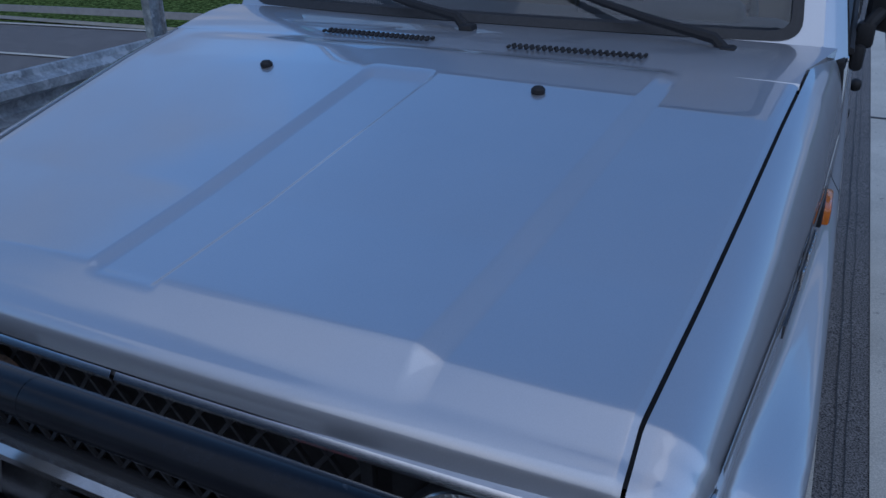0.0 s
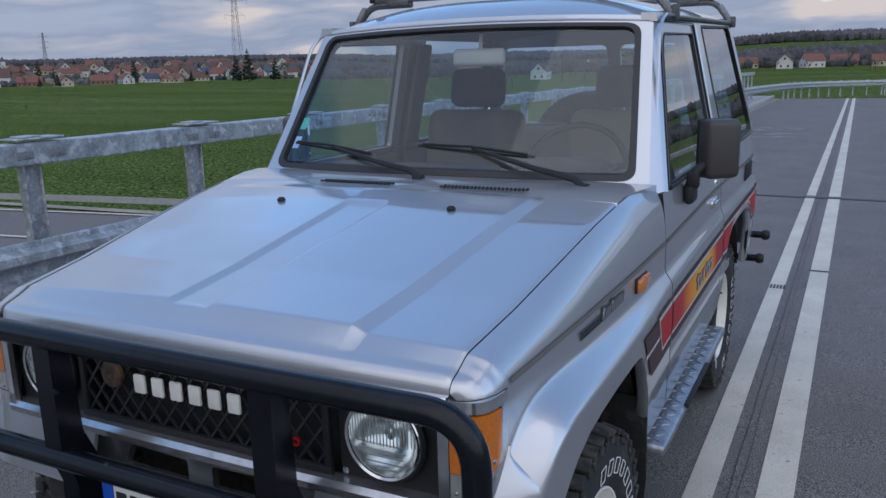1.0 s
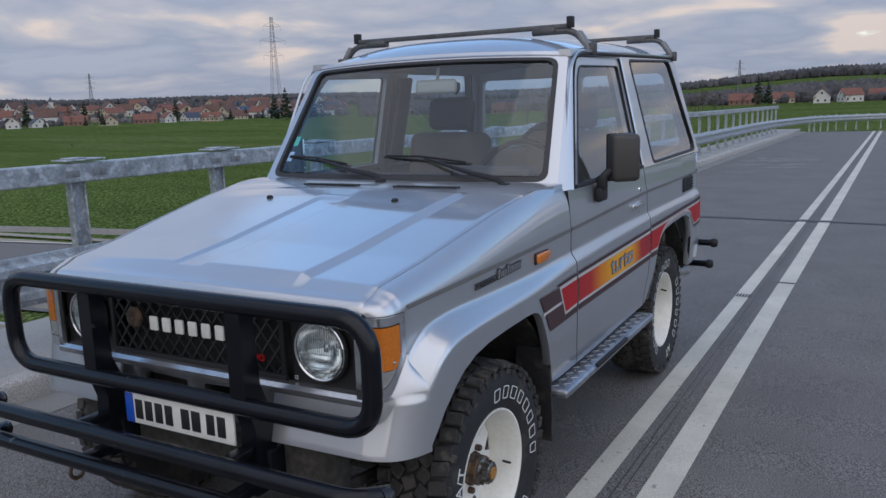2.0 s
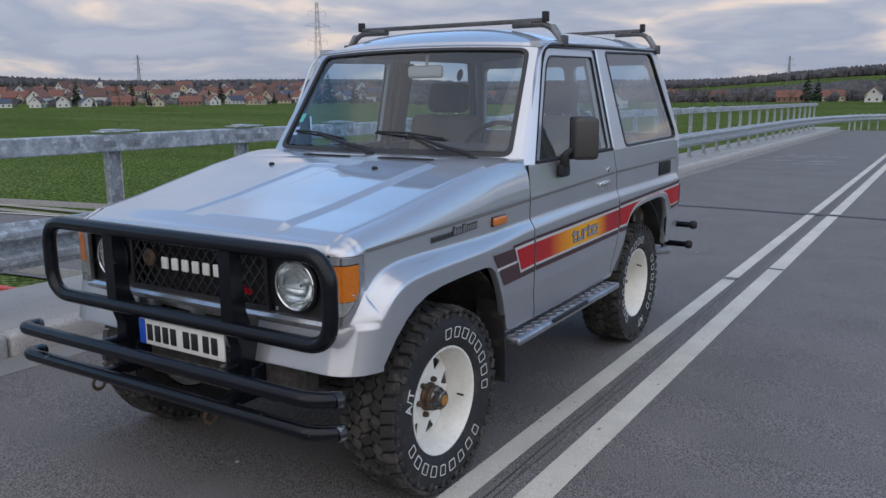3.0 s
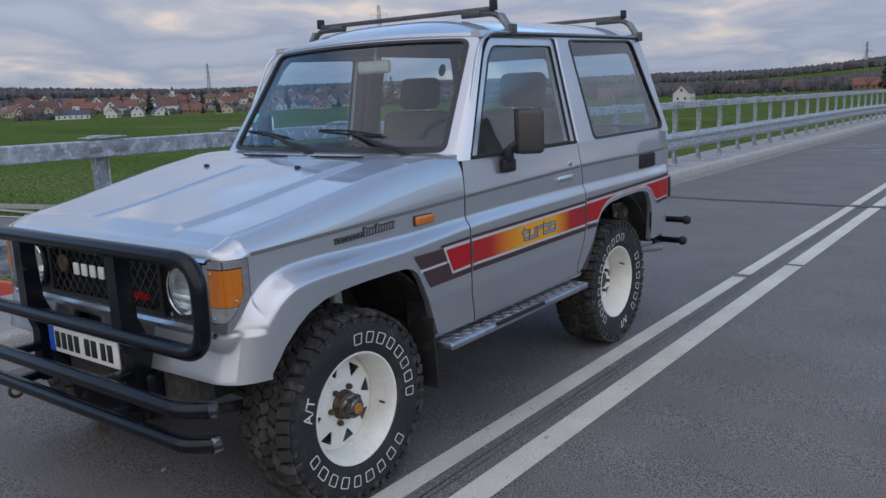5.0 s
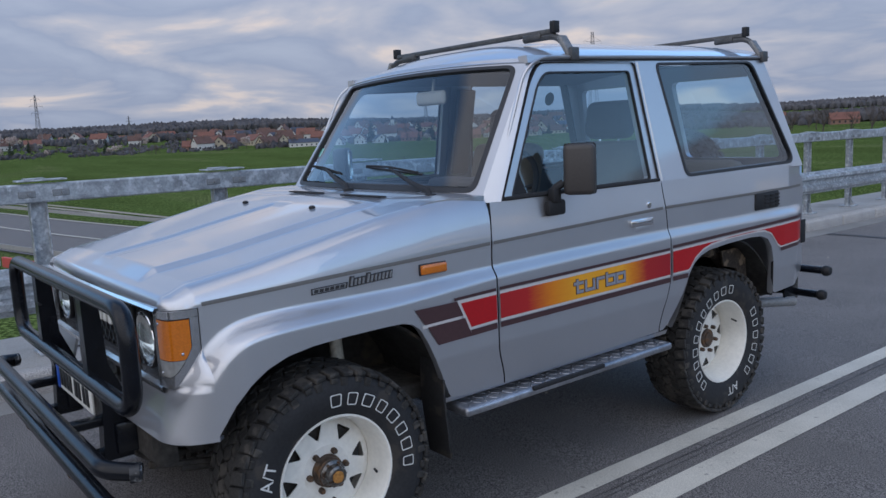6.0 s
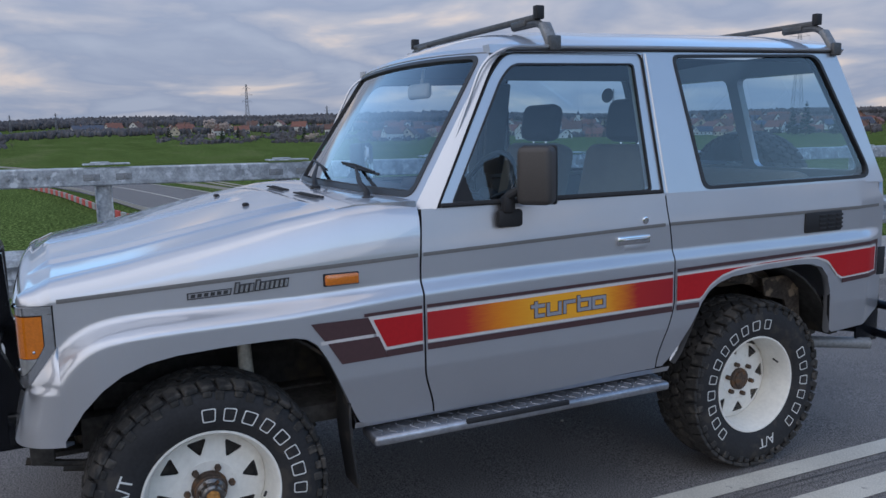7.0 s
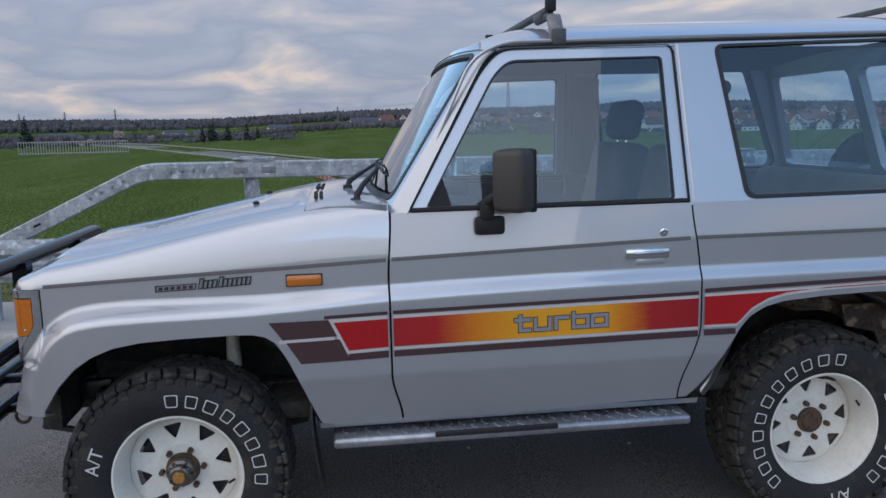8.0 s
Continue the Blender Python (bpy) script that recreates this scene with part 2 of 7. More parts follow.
M_GREENSTK = material("green_sticker", (0.10, 0.50, 0.38), rough=0.5, grain=0.15, scale=150)
M_BLUESTK = material("pale_blue_sticker", (0.42, 0.55, 0.80), rough=0.5, grain=0.15, scale=150)
M_GREYSTK = material("grey_sticker", (0.16, 0.17, 0.17), rough=0.6, grain=0.15, scale=150)
M_MIRRORBACK = material("pale_mirror_back", (0.45, 0.45, 0.43), rough=0.6, grain=0.08, scale=150)


# ---- mesh helpers ----


def part(name, bm, mat, parent=None, label="", smooth=35):
    me = bpy.data.meshes.new(name)
    bm.normal_update()
    bm.to_mesh(me)
    bm.free()
    mats = mat if isinstance(mat, (list, tuple)) else [mat]
    for m in mats:
        me.materials.append(m)
    if smooth:
        for p in me.polygons:
            p.use_smooth = True
        me.set_sharp_from_angle(angle=radians(smooth))
    ob = new(name, me)
    if parent is not None:
        ob.parent = parent
    if label:
        tagged(ob, label=label)
    return ob


def thing(name, label, category, group="", kind="", at=(0, 0, 0)):
    ob = new(name)
    ob.location = at
    return tagged(ob, label, category, group, kind)


def facing(ob, way):
    """Turns a skin's faces so that their mean normal points along way."""
    total = Vector((0, 0, 0))
    for p in ob.data.polygons:
        total += p.normal * p.area
    if total.dot(Vector(way)) < 0:
        ob.data.flip_normals()
    return ob


def thicken(ob, t, offset=-1.0):
    seen = collections.Counter(k for p in ob.data.polygons for k in p.edge_keys)
    for e in ob.data.edges:
        if seen[e.key] == 1:
            e.use_edge_sharp = True
    m = ob.modifiers.new("thickness", 'SOLIDIFY')
    m.thickness, m.offset = t, offset
    return ob


def rbox(sx, sy, sz, bev=0.01, at=(0, 0, 0), segs=2, bm=None, turn=None):
    b = bmesh.new()
    bmesh.ops.create_cube(b, size=1)
    bmesh.ops.scale(b, vec=(sx, sy, sz), verts=b.verts)
    if bev:
        bmesh.ops.bevel(b, geom=b.edges[:], offset=bev, segments=segs, affect='EDGES', profile=0.5)
    if turn is not None:
        bmesh.ops.transform(b, matrix=turn, verts=b.verts)
    bmesh.ops.translate(b, vec=at, verts=b.verts)
    return merge(bm, b)


def merge(bm, b):
    if bm is None:
        return b
    me = bpy.data.meshes.new("tmp")
    b.to_mesh(me)
    b.free()
    bm.from_mesh(me)
    bpy.data.meshes.remove(me)
    return bm


def tube(points, r, segs=12, bm=None, closed=False, caps=True):
    """A round bar along a line of points."""
    b = bm if bm is not None else bmesh.new()
    pts = [Vector(p) for p in points]
    n = len(pts)
    rings = []
    up = None
    for i, p in enumerate(pts):
        if closed:
            d = pts[(i + 1) % n] - pts[i - 1]
        else:
            d = pts[min(i + 1, n - 1)] - pts[max(i - 1, 0)]
        d.normalize()
        if up is None:
            up = d.orthogonal().normalized()
        up = (up - d * up.dot(d)).normalized()
        side = d.cross(up)
        rr = r[i] if isinstance(r, (list, tuple)) else r
        rings.append([b.verts.new(p + (up * math.cos(a) + side * math.sin(a)) * rr) for a in (2 * math.pi * k / segs for k in range(segs))])
    for i in range(n if closed else n - 1):
        q, s = rings[i], rings[(i + 1) % n]
        for k in range(segs):
            b.faces.new((q[k], q[(k + 1) % segs], s[(k + 1) % segs], s[k]))
    if caps and not closed:
        b.faces.new(rings[0][::-1])
        b.faces.new(rings[-1])
    bmesh.ops.recalc_face_normals(b, faces=b.faces[:])
    return b


def bend(points, radius, steps=6):
    """Rounds the corners of a line of points."""
    pts = [Vector(p) for p in points]
    out = [pts[0]]
    for i in range(1, len(pts) - 1):
        a, b, c = pts[i - 1], pts[i], pts[i + 1]
        r = min(radius, (a - b).length * 0.49, (c - b).length * 0.49)
        p, q = b + (a - b).normalized() * r, b + (c - b).normalized() * r
        for k in range(steps + 1):
            t = k / steps
            out.append(p * (1 - t) ** 2 + b * 2 * t * (1 - t) + q * t * t)
    return out + [pts[-1]]


def round_loop(points, radius, steps=5):
    """Rounds the corners of a closed loop of 2D points."""
    pts = [Vector(p) for p in points]
    n = len(pts)
    rad = radius if isinstance(radius, (list, tuple)) else [radius] * n
    out = []
    for i in range(n):
        a, b, c = pts[i - 1], pts[i], pts[(i + 1) % n]
        r = min(rad[i], (a - b).length * 0.45, (c - b).length * 0.45)
        p, q = b + (a - b).normalized() * r, b + (c - b).normalized() * r
        for k in range(steps + 1):
            t = k / steps
            out.append(p * (1 - t) ** 2 + b * 2 * t * (1 - t) + q * t * t)
    return out


def lathe(profile, segs=48, bm=None, closed=False):
    """Turns a profile of (radius, x) about the x axis."""
    b = bm if bm is not None else bmesh.new()
    rings = []
    for r, x in profile:
        rings.append([b.verts.new((x, r * math.cos(a), r * math.sin(a))) for a in (2 * math.pi * k / segs for k in range(segs))])
    m = len(rings)
    for i in range(m if closed else m - 1):
        q, s = rings[i], rings[(i + 1) % m]
        for k in range(segs):
            b.faces.new((q[k], q[(k + 1) % segs], s[(k + 1) % segs], s[k]))
    bmesh.ops.recalc_face_normals(b, faces=b.faces[:])
    return b


def disc_x(r, x, segs=32, bm=None):
    b = bm if bm is not None else bmesh.new()
    b.faces.new([b.verts.new((x, r * math.cos(a), r * math.sin(a))) for a in (2 * math.pi * k / segs for k in range(segs))])
    return b


def sheet(rows, bm=None, flip=False):
    """A grid of points, row by row, as a skin; equal neighbours collapse."""
    b = bm if bm is not None else bmesh.new()
    vs = [[b.verts.new(p) for p in row] for row in rows]
    for i in range(len(vs) - 1):
        for j in range(len(vs[i]) - 1):
            q = (vs[i][j], vs[i + 1][j], vs[i + 1][j + 1], vs[i][j + 1])
            b.faces.new(q[::-1] if flip else q)
    bmesh.ops.remove_doubles(b, verts=b.verts[:], dist=1e-5)
    bmesh.ops.dissolve_degenerate(b, dist=1e-6, edges=b.edges[:])
    return b


def plate(loop, holes, place, depth, bm=None):
    """A flat plate with holes: 2D loops, laid in space by place(u, v, d), d from 0 to depth."""
    b = bmesh.new()
    edges = []
    for lp in [loop] + list(holes):
        vs = [b.verts.new((p[0], p[1], 0)) for p in lp]
        edges += [b.edges.new((vs[i - 1], vs[i])) for i in range(len(vs))]
    bmesh.ops.triangle_fill(b, use_beauty=True, use_dissolve=False, edges=edges, normal=(0, 0, 1))
    faces = b.faces[:]
    r = bmesh.ops.extrude_face_region(b, geom=faces)
    up = [v for v in r["geom"] if isinstance(v, bmesh.types.BMVert)]
    upset = set(up)
    for v in b.verts:
        v.co = Vector(place(v.co.x, v.co.y, depth if v in upset else 0.0))
    bmesh.ops.recalc_face_normals(b, faces=b.faces[:])
    return merge(bm, b)


def lerp_table(table, t):
    if t <= table[0][0]:
        return table[0][1]
    for (a, p), (b, q) in zip(table, table[1:]):
        if t <= b:
            return p + (q - p) * (t - a) / (b - a)
    return table[-1][1]


def smooth01(t):
    t = min(1.0, max(0.0, t))
    return t * t * (3 - 2 * t)


def text_mesh(words, size, depth, place, bold=0.0, gap=1.0):
    """Raised letters; place maps (u, v, d) into space."""
    cu = bpy.data.curves.new("letters", 'FONT')
    cu.body, cu.size, cu.extrude, cu.resolution_u = words, size, depth / 2, 3
    cu.align_x, cu.align_y = 'CENTER', 'CENTER'
    cu.offset, cu.space_character = bold, gap
    ob = bpy.data.objects.new("letters", cu)
    scene.collection.objects.link(ob)
    me = bpy.data.meshes.new_from_object(ob.evaluated_get(bpy.context.evaluated_depsgraph_get()))
    b = bmesh.new()
    b.from_mesh(me)
    for v in b.verts:
        v.co = Vector(place(v.co.x, v.co.y, v.co.z + depth / 2))
    bpy.data.objects.remove(ob)
    bpy.data.meshes.remove(me)
    bpy.data.curves.remove(cu)
    return b


def pane(loop, place):
    """A single flat skin inside a loop."""
    b = bmesh.new()
    vs = [b.verts.new((p[0], p[1], 0)) for p in loop]
    edges = [b.edges.new((vs[i - 1], vs[i])) for i in range(len(vs))]
    bmesh.ops.triangle_fill(b, use_beauty=True, use_dissolve=False, edges=edges, normal=(0, 0, 1))
    for v in b.verts:
        v.co = Vector(place(v.co.x, v.co.y, 0.0))
    return b

# ---- ground, bridge deck, road ----
SLOPE = -0.010           # the road falls gently along +y


def gz(y):
    return SLOPE * y


def terrain(x, y):
    r = math.hypot(x, y)
    z = -7.0 + 3.2 * smooth01((r - 150) / 350)
    z += 16 * smooth01((r - 900) / 900)
    az = math.degrees(math.atan2(-x, y))
    z += 16 * smooth01((17 - az) / 14) * smooth01((az + 60) / 30) * smooth01((r - 550) / 700)
    z += 8.5 * smooth01((az - 28) / 8) * smooth01((100 - az) / 12) * smooth01((r - 445) / 330)
    z += 12 * smooth01((az - 50) / 20) * smooth01((r - 1000) / 900)
    z += 0.5 * math.sin(x * 0.013 + 1.0) * math.cos(y * 0.017) * smooth01((r - 90) / 200)
    # road embankments at both ends of the bridge
    for y0, sgn in ((34.0, 1), (-4.0, -1)):
        along = smooth01(((y - y0) * sgn + 8) / 9)
        fade = 1 - smooth01(((y - y0) * sgn - 60) / 120)
        lo, hi = (-4.2, 60.0) if sgn > 0 else (-4.0, 12.0)
        out = max(lo - x, x - hi, 0.0)
        top = gz(y) - 0.12
        if sgn > 0 and y > 50:
            top -= 0.02 * (y - 50)
        z = max(z, top - out * 0.55) if along >= 1 and fade >= 1 else z + max(0.0, top - out * 0.55 - z) * along * fade
    return z


M_FIELD = bpy.data.materials.new("field_grass")
M_FIELD.use_nodes = True
fn, fl = M_FIELD.node_tree.nodes, M_FIELD.node_tree.links
fb = fn["Principled BSDF"]
fb.inputs["Roughness"].default_value = 0.95
fb.inputs["Specular IOR Level"].default_value = 0.0
ftc = fn.new("ShaderNodeTexCoord")


def fnoise(sc, detail=5, stretch=None):
    t = fn.new("ShaderNodeTexNoise")
    t.inputs["Scale"].default_value, t.inputs["Detail"].default_value = sc, detail
    if stretch:
        mp = fn.new("ShaderNodeMapping")
        mp.inputs["Scale"].default_value = stretch
        mp.inputs["Rotation"].default_value = (0, 0, 0.5)
        fl.new(ftc.outputs["Object"], mp.inputs[0])
        fl.new(mp.outputs[0], t.inputs["Vector"])
    else:
        fl.new(ftc.outputs["Object"], t.inputs["Vector"])
    return t


def framp(tex, stops):
    r = fn.new("ShaderNodeValToRGB")
    for i, (p, c) in enumerate(stops):
        e = r.color_ramp.elements[i] if i < 2 else r.color_ramp.elements.new(p)
        e.position, e.color = p, (*c, 1)
    fl.new(tex.outputs["Fac"], r.inputs[0])
    return r.outputs[0]


fbig = framp(fnoise(0.012, 4, (1, 5, 1)), ((0.35, (0.060, 0.085, 0.027)), (0.55, (0.074, 0.106, 0.034)), (0.72, (0.096, 0.112, 0.050))))
fmid = framp(fnoise(3.6, 9), ((0.40, (0.26, 0.30, 0.24)), (0.5, (0.95, 0.98, 0.92)), (0.61, (2.2, 2.1, 2.0))))
fmul = fn.new("ShaderNodeMix")
fmul.data_type, fmul.blend_type = 'RGBA', 'MULTIPLY'
fmul.inputs["Factor"].default_value = 0.8
fl.new(fbig, fmul.inputs["A"])
fl.new(fmid, fmul.inputs["B"])
ffine = framp(fnoise(26, 3), ((0.36, (0.45, 0.46, 0.42)), (0.5, (1.0, 1.0, 1.0)), (0.64, (1.75, 1.65, 1.5))))
fmul2 = fn.new("ShaderNodeMix")
fmul2.data_type, fmul2.blend_type = 'RGBA', 'MULTIPLY'
fmul2.inputs["Factor"].default_value = 0.8
fl.new(fmul.outputs["Result"], fmul2.inputs["A"])
fl.new(ffine, fmul2.inputs["B"])
fl.new(fmul2.outputs["Result"], fb.inputs["Base Color"])
fbump = fn.new("ShaderNodeBump")
fbump.inputs["Strength"].default_value, fbump.inputs["Distance"].default_value = 0.6, 0.12
fl.new(fnoise(2.5, 6).outputs["Fac"], fbump.inputs["Height"])
fl.new(fbump.outputs[0], fb.inputs["Normal"])

radii = [0.0] + [2.5 * k for k in range(1, 34)] + [85 + 7 * k for k in range(1, 20)] + [230 * 1.13 ** k for k in range(0, 22)]
rows = []
for r in radii:
    rows.append([(r * math.cos(a), r * math.sin(a), terrain(r * math.cos(a), r * math.sin(a))) for a in (2 * math.pi * k / 180 for k in range(181))])
g = sheet(rows)
tagged(part("ground", g, M_FIELD, smooth=180), "green winter field and grassy embankment reaching the wooded horizon", "ground", kind="structure")


def strip_on(yx, width, z_of, name, mat, label, category="road", n=40, kind="structure", lift=0.06):
    """A flat ribbon along a line of points."""
    pts = bend(yx, 40, 8)
    rows = []
    for i, p in enumerate(pts):
        d = (Vector(pts[min(i + 1, len(pts) - 1)]) - Vector(pts[max(i - 1, 0)])).normalized()
        s = Vector((-d.y, d.x, 0))
        rows.append([(p.x + s.x * w, p.y + s.y * w, z_of(p.x + s.x * w, p.y + s.y * w) + lift) for w in (-width / 2, 0, width / 2)])
    return tagged(part(name, sheet(rows), mat, smooth=0), label, category, kind=kind)


# bridge deck: slab, asphalt, walkway, kerb
X_KERB, X_BACK, X_FAR = -2.25, -3.45, 9.0
Y0, Y1 = -30.0, 40.0


def slab(x0, x1, z0, z1, y0, y1, bm=None, bev=0.0):
    b = bmesh.new()
    bmesh.ops.create_cube(b, size=1)
    for v in b.verts:
        yy = y0 if v.co.y < 0 else y1
        v.co = Vector((x0 if v.co.x < 0 else x1, yy, (z0 if v.co.z < 0 else z1) + gz(yy)))
    if bev:
        bmesh.ops.bevel(b, geom=b.edges[:], offset=bev, segments=2, affect='EDGES', profile=0.5)
    return merge(bm, b)


tagged(part("bridge_deck", slab(X_BACK, X_FAR, -0.95, -0.06, Y0, Y1), M_CONCRETE, smooth=0), "grey concrete bridge deck slab under the road", "bridge", kind="structure")
rows = [[(x, y, gz(y)) for x in (X_KERB + 0.26, -1.0, 0.0, 1.0, 2.5, 5.0, X_FAR)] for y in (Y0, -20, -10, 0, 10, 20, 30, Y1)]
rd = tagged(part("road", sheet(rows, flip=True), M_ASPHALT, smooth=0), "dark grey worn asphalt road surface on the bridge", "road", kind="structure")
thicken(rd, 0.055, -1 if rd.data.polygons[0].normal.z > 0 else 1)
tagged(part("gutter", slab(X_KERB - 0.02, X_KERB + 0.27, -0.05, 0.004, Y0, Y1), M_GUTTER, smooth=0), "pale smooth gutter strip along the kerb", "gutter", kind="structure")
tagged(part("walkway", slab(X_BACK, X_KERB - 0.16, -0.05, 0.135, Y0, Y1, bev=0.01), M_CONCRETE), "pale concrete walkway cap behind the kerb", "walkway", kind="structure")
kerb = tagged(thing("kerb", "speckled granite kerb stones with rounded edge", "kerb"), kind="structure")
stone_me = None
for k in range(int((Y1 - Y0) / 1.0)):
    y = Y0 + k + 0.5
    if stone_me is None:
        st = part("kerb_stone", rbox(0.155, 0.99, 0.19, 0.035, segs=3), M_GRANITE, kerb)
        stone_me = st.data
    else:
        st = new("kerb_stone", stone_me)
        st.parent = kerb
    st.location = (X_KERB - 0.08, y, gz(y) + 0.05)

tagged(part("side_road", slab(X_FAR, 60.0, -0.4, -0.001, 22.0, Y1), M_ASPHALT, smooth=0), "dark grey asphalt of the road bending away", "road", kind="structure")
# double line
for x0, x1 in ((0.825, 0.93), (1.075, 1.205)):
    rows = [[(x, y, gz(y) + 0.004) for x in (x0, x1)] for y in [Y0 + i for i in range(int(Y1 - Y0) + 1)]]
    tagged(part("road_line", sheet(rows, flip=True), M_ROADPAINT, smooth=0), "worn white painted line of the double centre line", "road marking", "double line", "structure")
srng = random.Random(8)
for x0, w in ((0.978, 0.007), (1.012, 0.004)):
    rows = []
    for k in range(int((Y1 - Y0) * 4) + 1):
        y = Y0 + k * 0.25
        xx, ww = x0 + srng.uniform(-0.004, 0.004), w * srng.uniform(0.4, 1.0)
        rows.append([(xx - ww / 2, y, gz(y) + 0.0042), (xx + ww / 2, y, gz(y) + 0.0042)])
    tagged(part("seam", sheet(rows, flip=True), M_TAR, smooth=0), "thin dark lengthwise crack in the asphalt between the lines", "seam", kind="structure")
wav = [(-1.98 + 0.4 * i, 9.0 + 0.02 * math.sin(i * 1.7) - 0.012 * i) for i in range(28)]
rows = [[(x, y + dy, gz(y) + 0.0065) for dy in (-0.05, 0.05)] for x, y in wav]
tagged(part("expansion_joint", sheet(rows), M_TAR, smooth=0), "dark tarred expansion joint across the road", "joint", kind="structure")

# saw cuts and slots in the painted lines, pale stains, a few chips of stone
for x, y, w, d in [(0.84 + 0.022 * k, 4.42, 0.012, 0.10) for k in range(5)] + [(1.14, 5.02, 0.13, 0.035), (0.8775, 9.02, 0.11, 0.05), (1.14, 8.99, 0.14, 0.05)]:
    tagged(part("line_cut", rbox(w, d, 0.002, 0, (x, y, gz(y) + 0.0075)), M_TAR, smooth=0), "dark cut across the painted line", "cut", "line cuts", "structure")
crng = random.Random(3)
M_PALE = material("pale_stain", (0.22, 0.22, 0.215), rough=0.9, grain=0.3, scale=30)
for k in range(26):
    cx, cy = crng.uniform(-1.6, 0.1), crng.choice((17.8, 18.6, 20.0, 20.9)) + crng.uniform(-0.25, 0.25)
    b = bmesh.new()
    n = 9
    L = crng.uniform(0.10, 0.34)
    b.faces.new([b.verts.new((cx + L * math.cos(a) * crng.uniform(0.5, 1.1), cy + 0.12 * math.sin(a) * crng.uniform(0.4, 1.1), gz(cy) + 0.005)) for a in (2 * math.pi * i / n for i in range(n))])
    tagged(part("pale_stain", b, M_PALE, smooth=0), "pale dried stain on the asphalt", "stain", "stains", "structure")
chips = bmesh.new()
for k in range(90):
    cx, cy = crng.uniform(-1.9, 4.5), crng.uniform(-3.0, 10.0)
    sz = crng.uniform(0.004, 0.011)
    rbox(sz * 2, sz * 1.4, sz, sz * 0.3, (cx, cy, gz(cy) + sz * 0.4), 1, chips, Matrix.Rotation(crng.uniform(0, 3), 4, 'Z'))
tagged(part("stone_chips", chips, M_CONCRETE, smooth=0), "scattered pale stone chips on the road", "stones", kind="stuff")

# motorway in the cutting below
MW = [(60, 33, 0), (-40, 26, 0), (-80, 17, 0), (-150, 8, 0), (-240, -20, 0), (-420, -108, 0), (-700, -270, 0)]


def zlow(x, y):
    return terrain(x, y)


strip_on(MW, 15.0, zlow, "motorway", M_ASPHALT, "dark asphalt main road passing below the bridge", lift=0.10)
for off in (-6.9, -0.1, 6.9):
    pts = bend(MW, 40, 8)
    rows = []
    for i, p in enumerate(pts):
        d = (pts[min(i + 1, len(pts) - 1)] - pts[max(i - 1, 0)]).normalized()
        s = Vector((-d.y, d.x, 0))
        rows.append([(p.x + s.x * w, p.y + s.y * w, terrain(p.x, p.y) + 0.16) for w in (off - 0.16, off + 0.16)])
    tagged(part("road_line", sheet(rows), M_ROADPAINT, smooth=0), "white painted edge line of the lower road", "road marking", kind="structure")
M_TRACK = material("dirt_track", (0.30, 0.27, 0.21), rough=0.95, grain=0.2, scale=4, blotch=0.2, bscale=0.2)
for off in (31.5, 33.3):
    strip_on([(40, off + 6, 0), (-45, off, 0), (-90, off - 3, 0), (-160, off - 9, 0)], 0.9, terrain, "farm_track", M_TRACK, "pale earth wheel track beside the field", "track", lift=0.09)
# ---- the car ----
# Built with the front axle at y = 0, nose towards -y, centre line x = 0.
car = thing("off_road_car", "silver two-door off-road car with red and orange side stripes", "car")
WB, HUB_Z, TYRE_R = 2.31, 0.362, 0.368

SHOULDER = [(-0.56, 0.53), (-0.485, 0.675), (-0.458, 0.745), (-0.428, 0.808), (-0.388, 0.864), (-0.334, 0.908), (-0.275, 0.930), (-0.18, 0.940), (-0.1, 0.943), (0.19, 0.945), (0.37, 0.950), (0.72, 0.970), (1.5, 0.985), (3.1, 0.99)]
BELT = [(-0.45, 1.008), (-0.39, 1.012), (0.02, 1.033), (0.72, 1.063), (1.775, 1.094), (3.1, 1.098)]
NOSE_X = [(-0.497, 0.674), (-0.492, 0.690), (-0.482, 0.706), (-0.464, 0.720), (-0.438, 0.731), (-0.400, 0.738)]
UPPER_X = [(-0.50, 0.732), (-0.400, 0.738), (0.0, 0.772), (0.38, 0.795), (0.72, 0.808), (1.5, 0.812), (2.5, 0.825), (2.85, 0.822), (3.05, 0.79)]
LOWER_X = [(-0.50, 0.772), (-0.42, 0.802), (-0.36, 0.819), (-0.3, 0.829), (-0.2, 0.835), (-0.1, 0.838), (0.3, 0.838), (0.7, 0.833), (1.8, 0.832), (2.3, 0.838), (2.75, 0.845), (2.9, 0.84), (3.05, 0.79)]
ARCH_F = [(-0.40, 0.615), (-0.345, 0.70), (-0.291, 0.757), (-0.235, 0.795), (-0.166, 0.822), (-0.08, 0.836), (0.05, 0.842), (0.20, 0.844), (0.27, 0.842), (0.31, 0.832), (0.343, 0.808), (0.375, 0.755), (0.405, 0.69), (0.43, 0.63), (0.455, 0.56), (0.468, 0.525), (0.52, 0.516), (0.8, 0.512)]
ARCH_R = [(1.70, 0.527), (1.815, 0.530), (1.845, 0.575), (1.885, 0.67), (1.925, 0.76), (1.965, 0.81), (2.02, 0.842), (2.09, 0.860), (2.25, 0.872), (2.45, 0.878), (2.54, 0.872), (2.60, 0.852), (2.635, 0.81), (2.655, 0.74), (2.668, 0.66), (2.674, 0.55), (2.90, 0.56), (3.0, 0.60), (3.05, 0.62)]
HOOD_X = [(-0.52, 0.655), (-0.42, 0.653), (0.0, 0.688), (0.45, 0.722), (0.74, 0.738)]


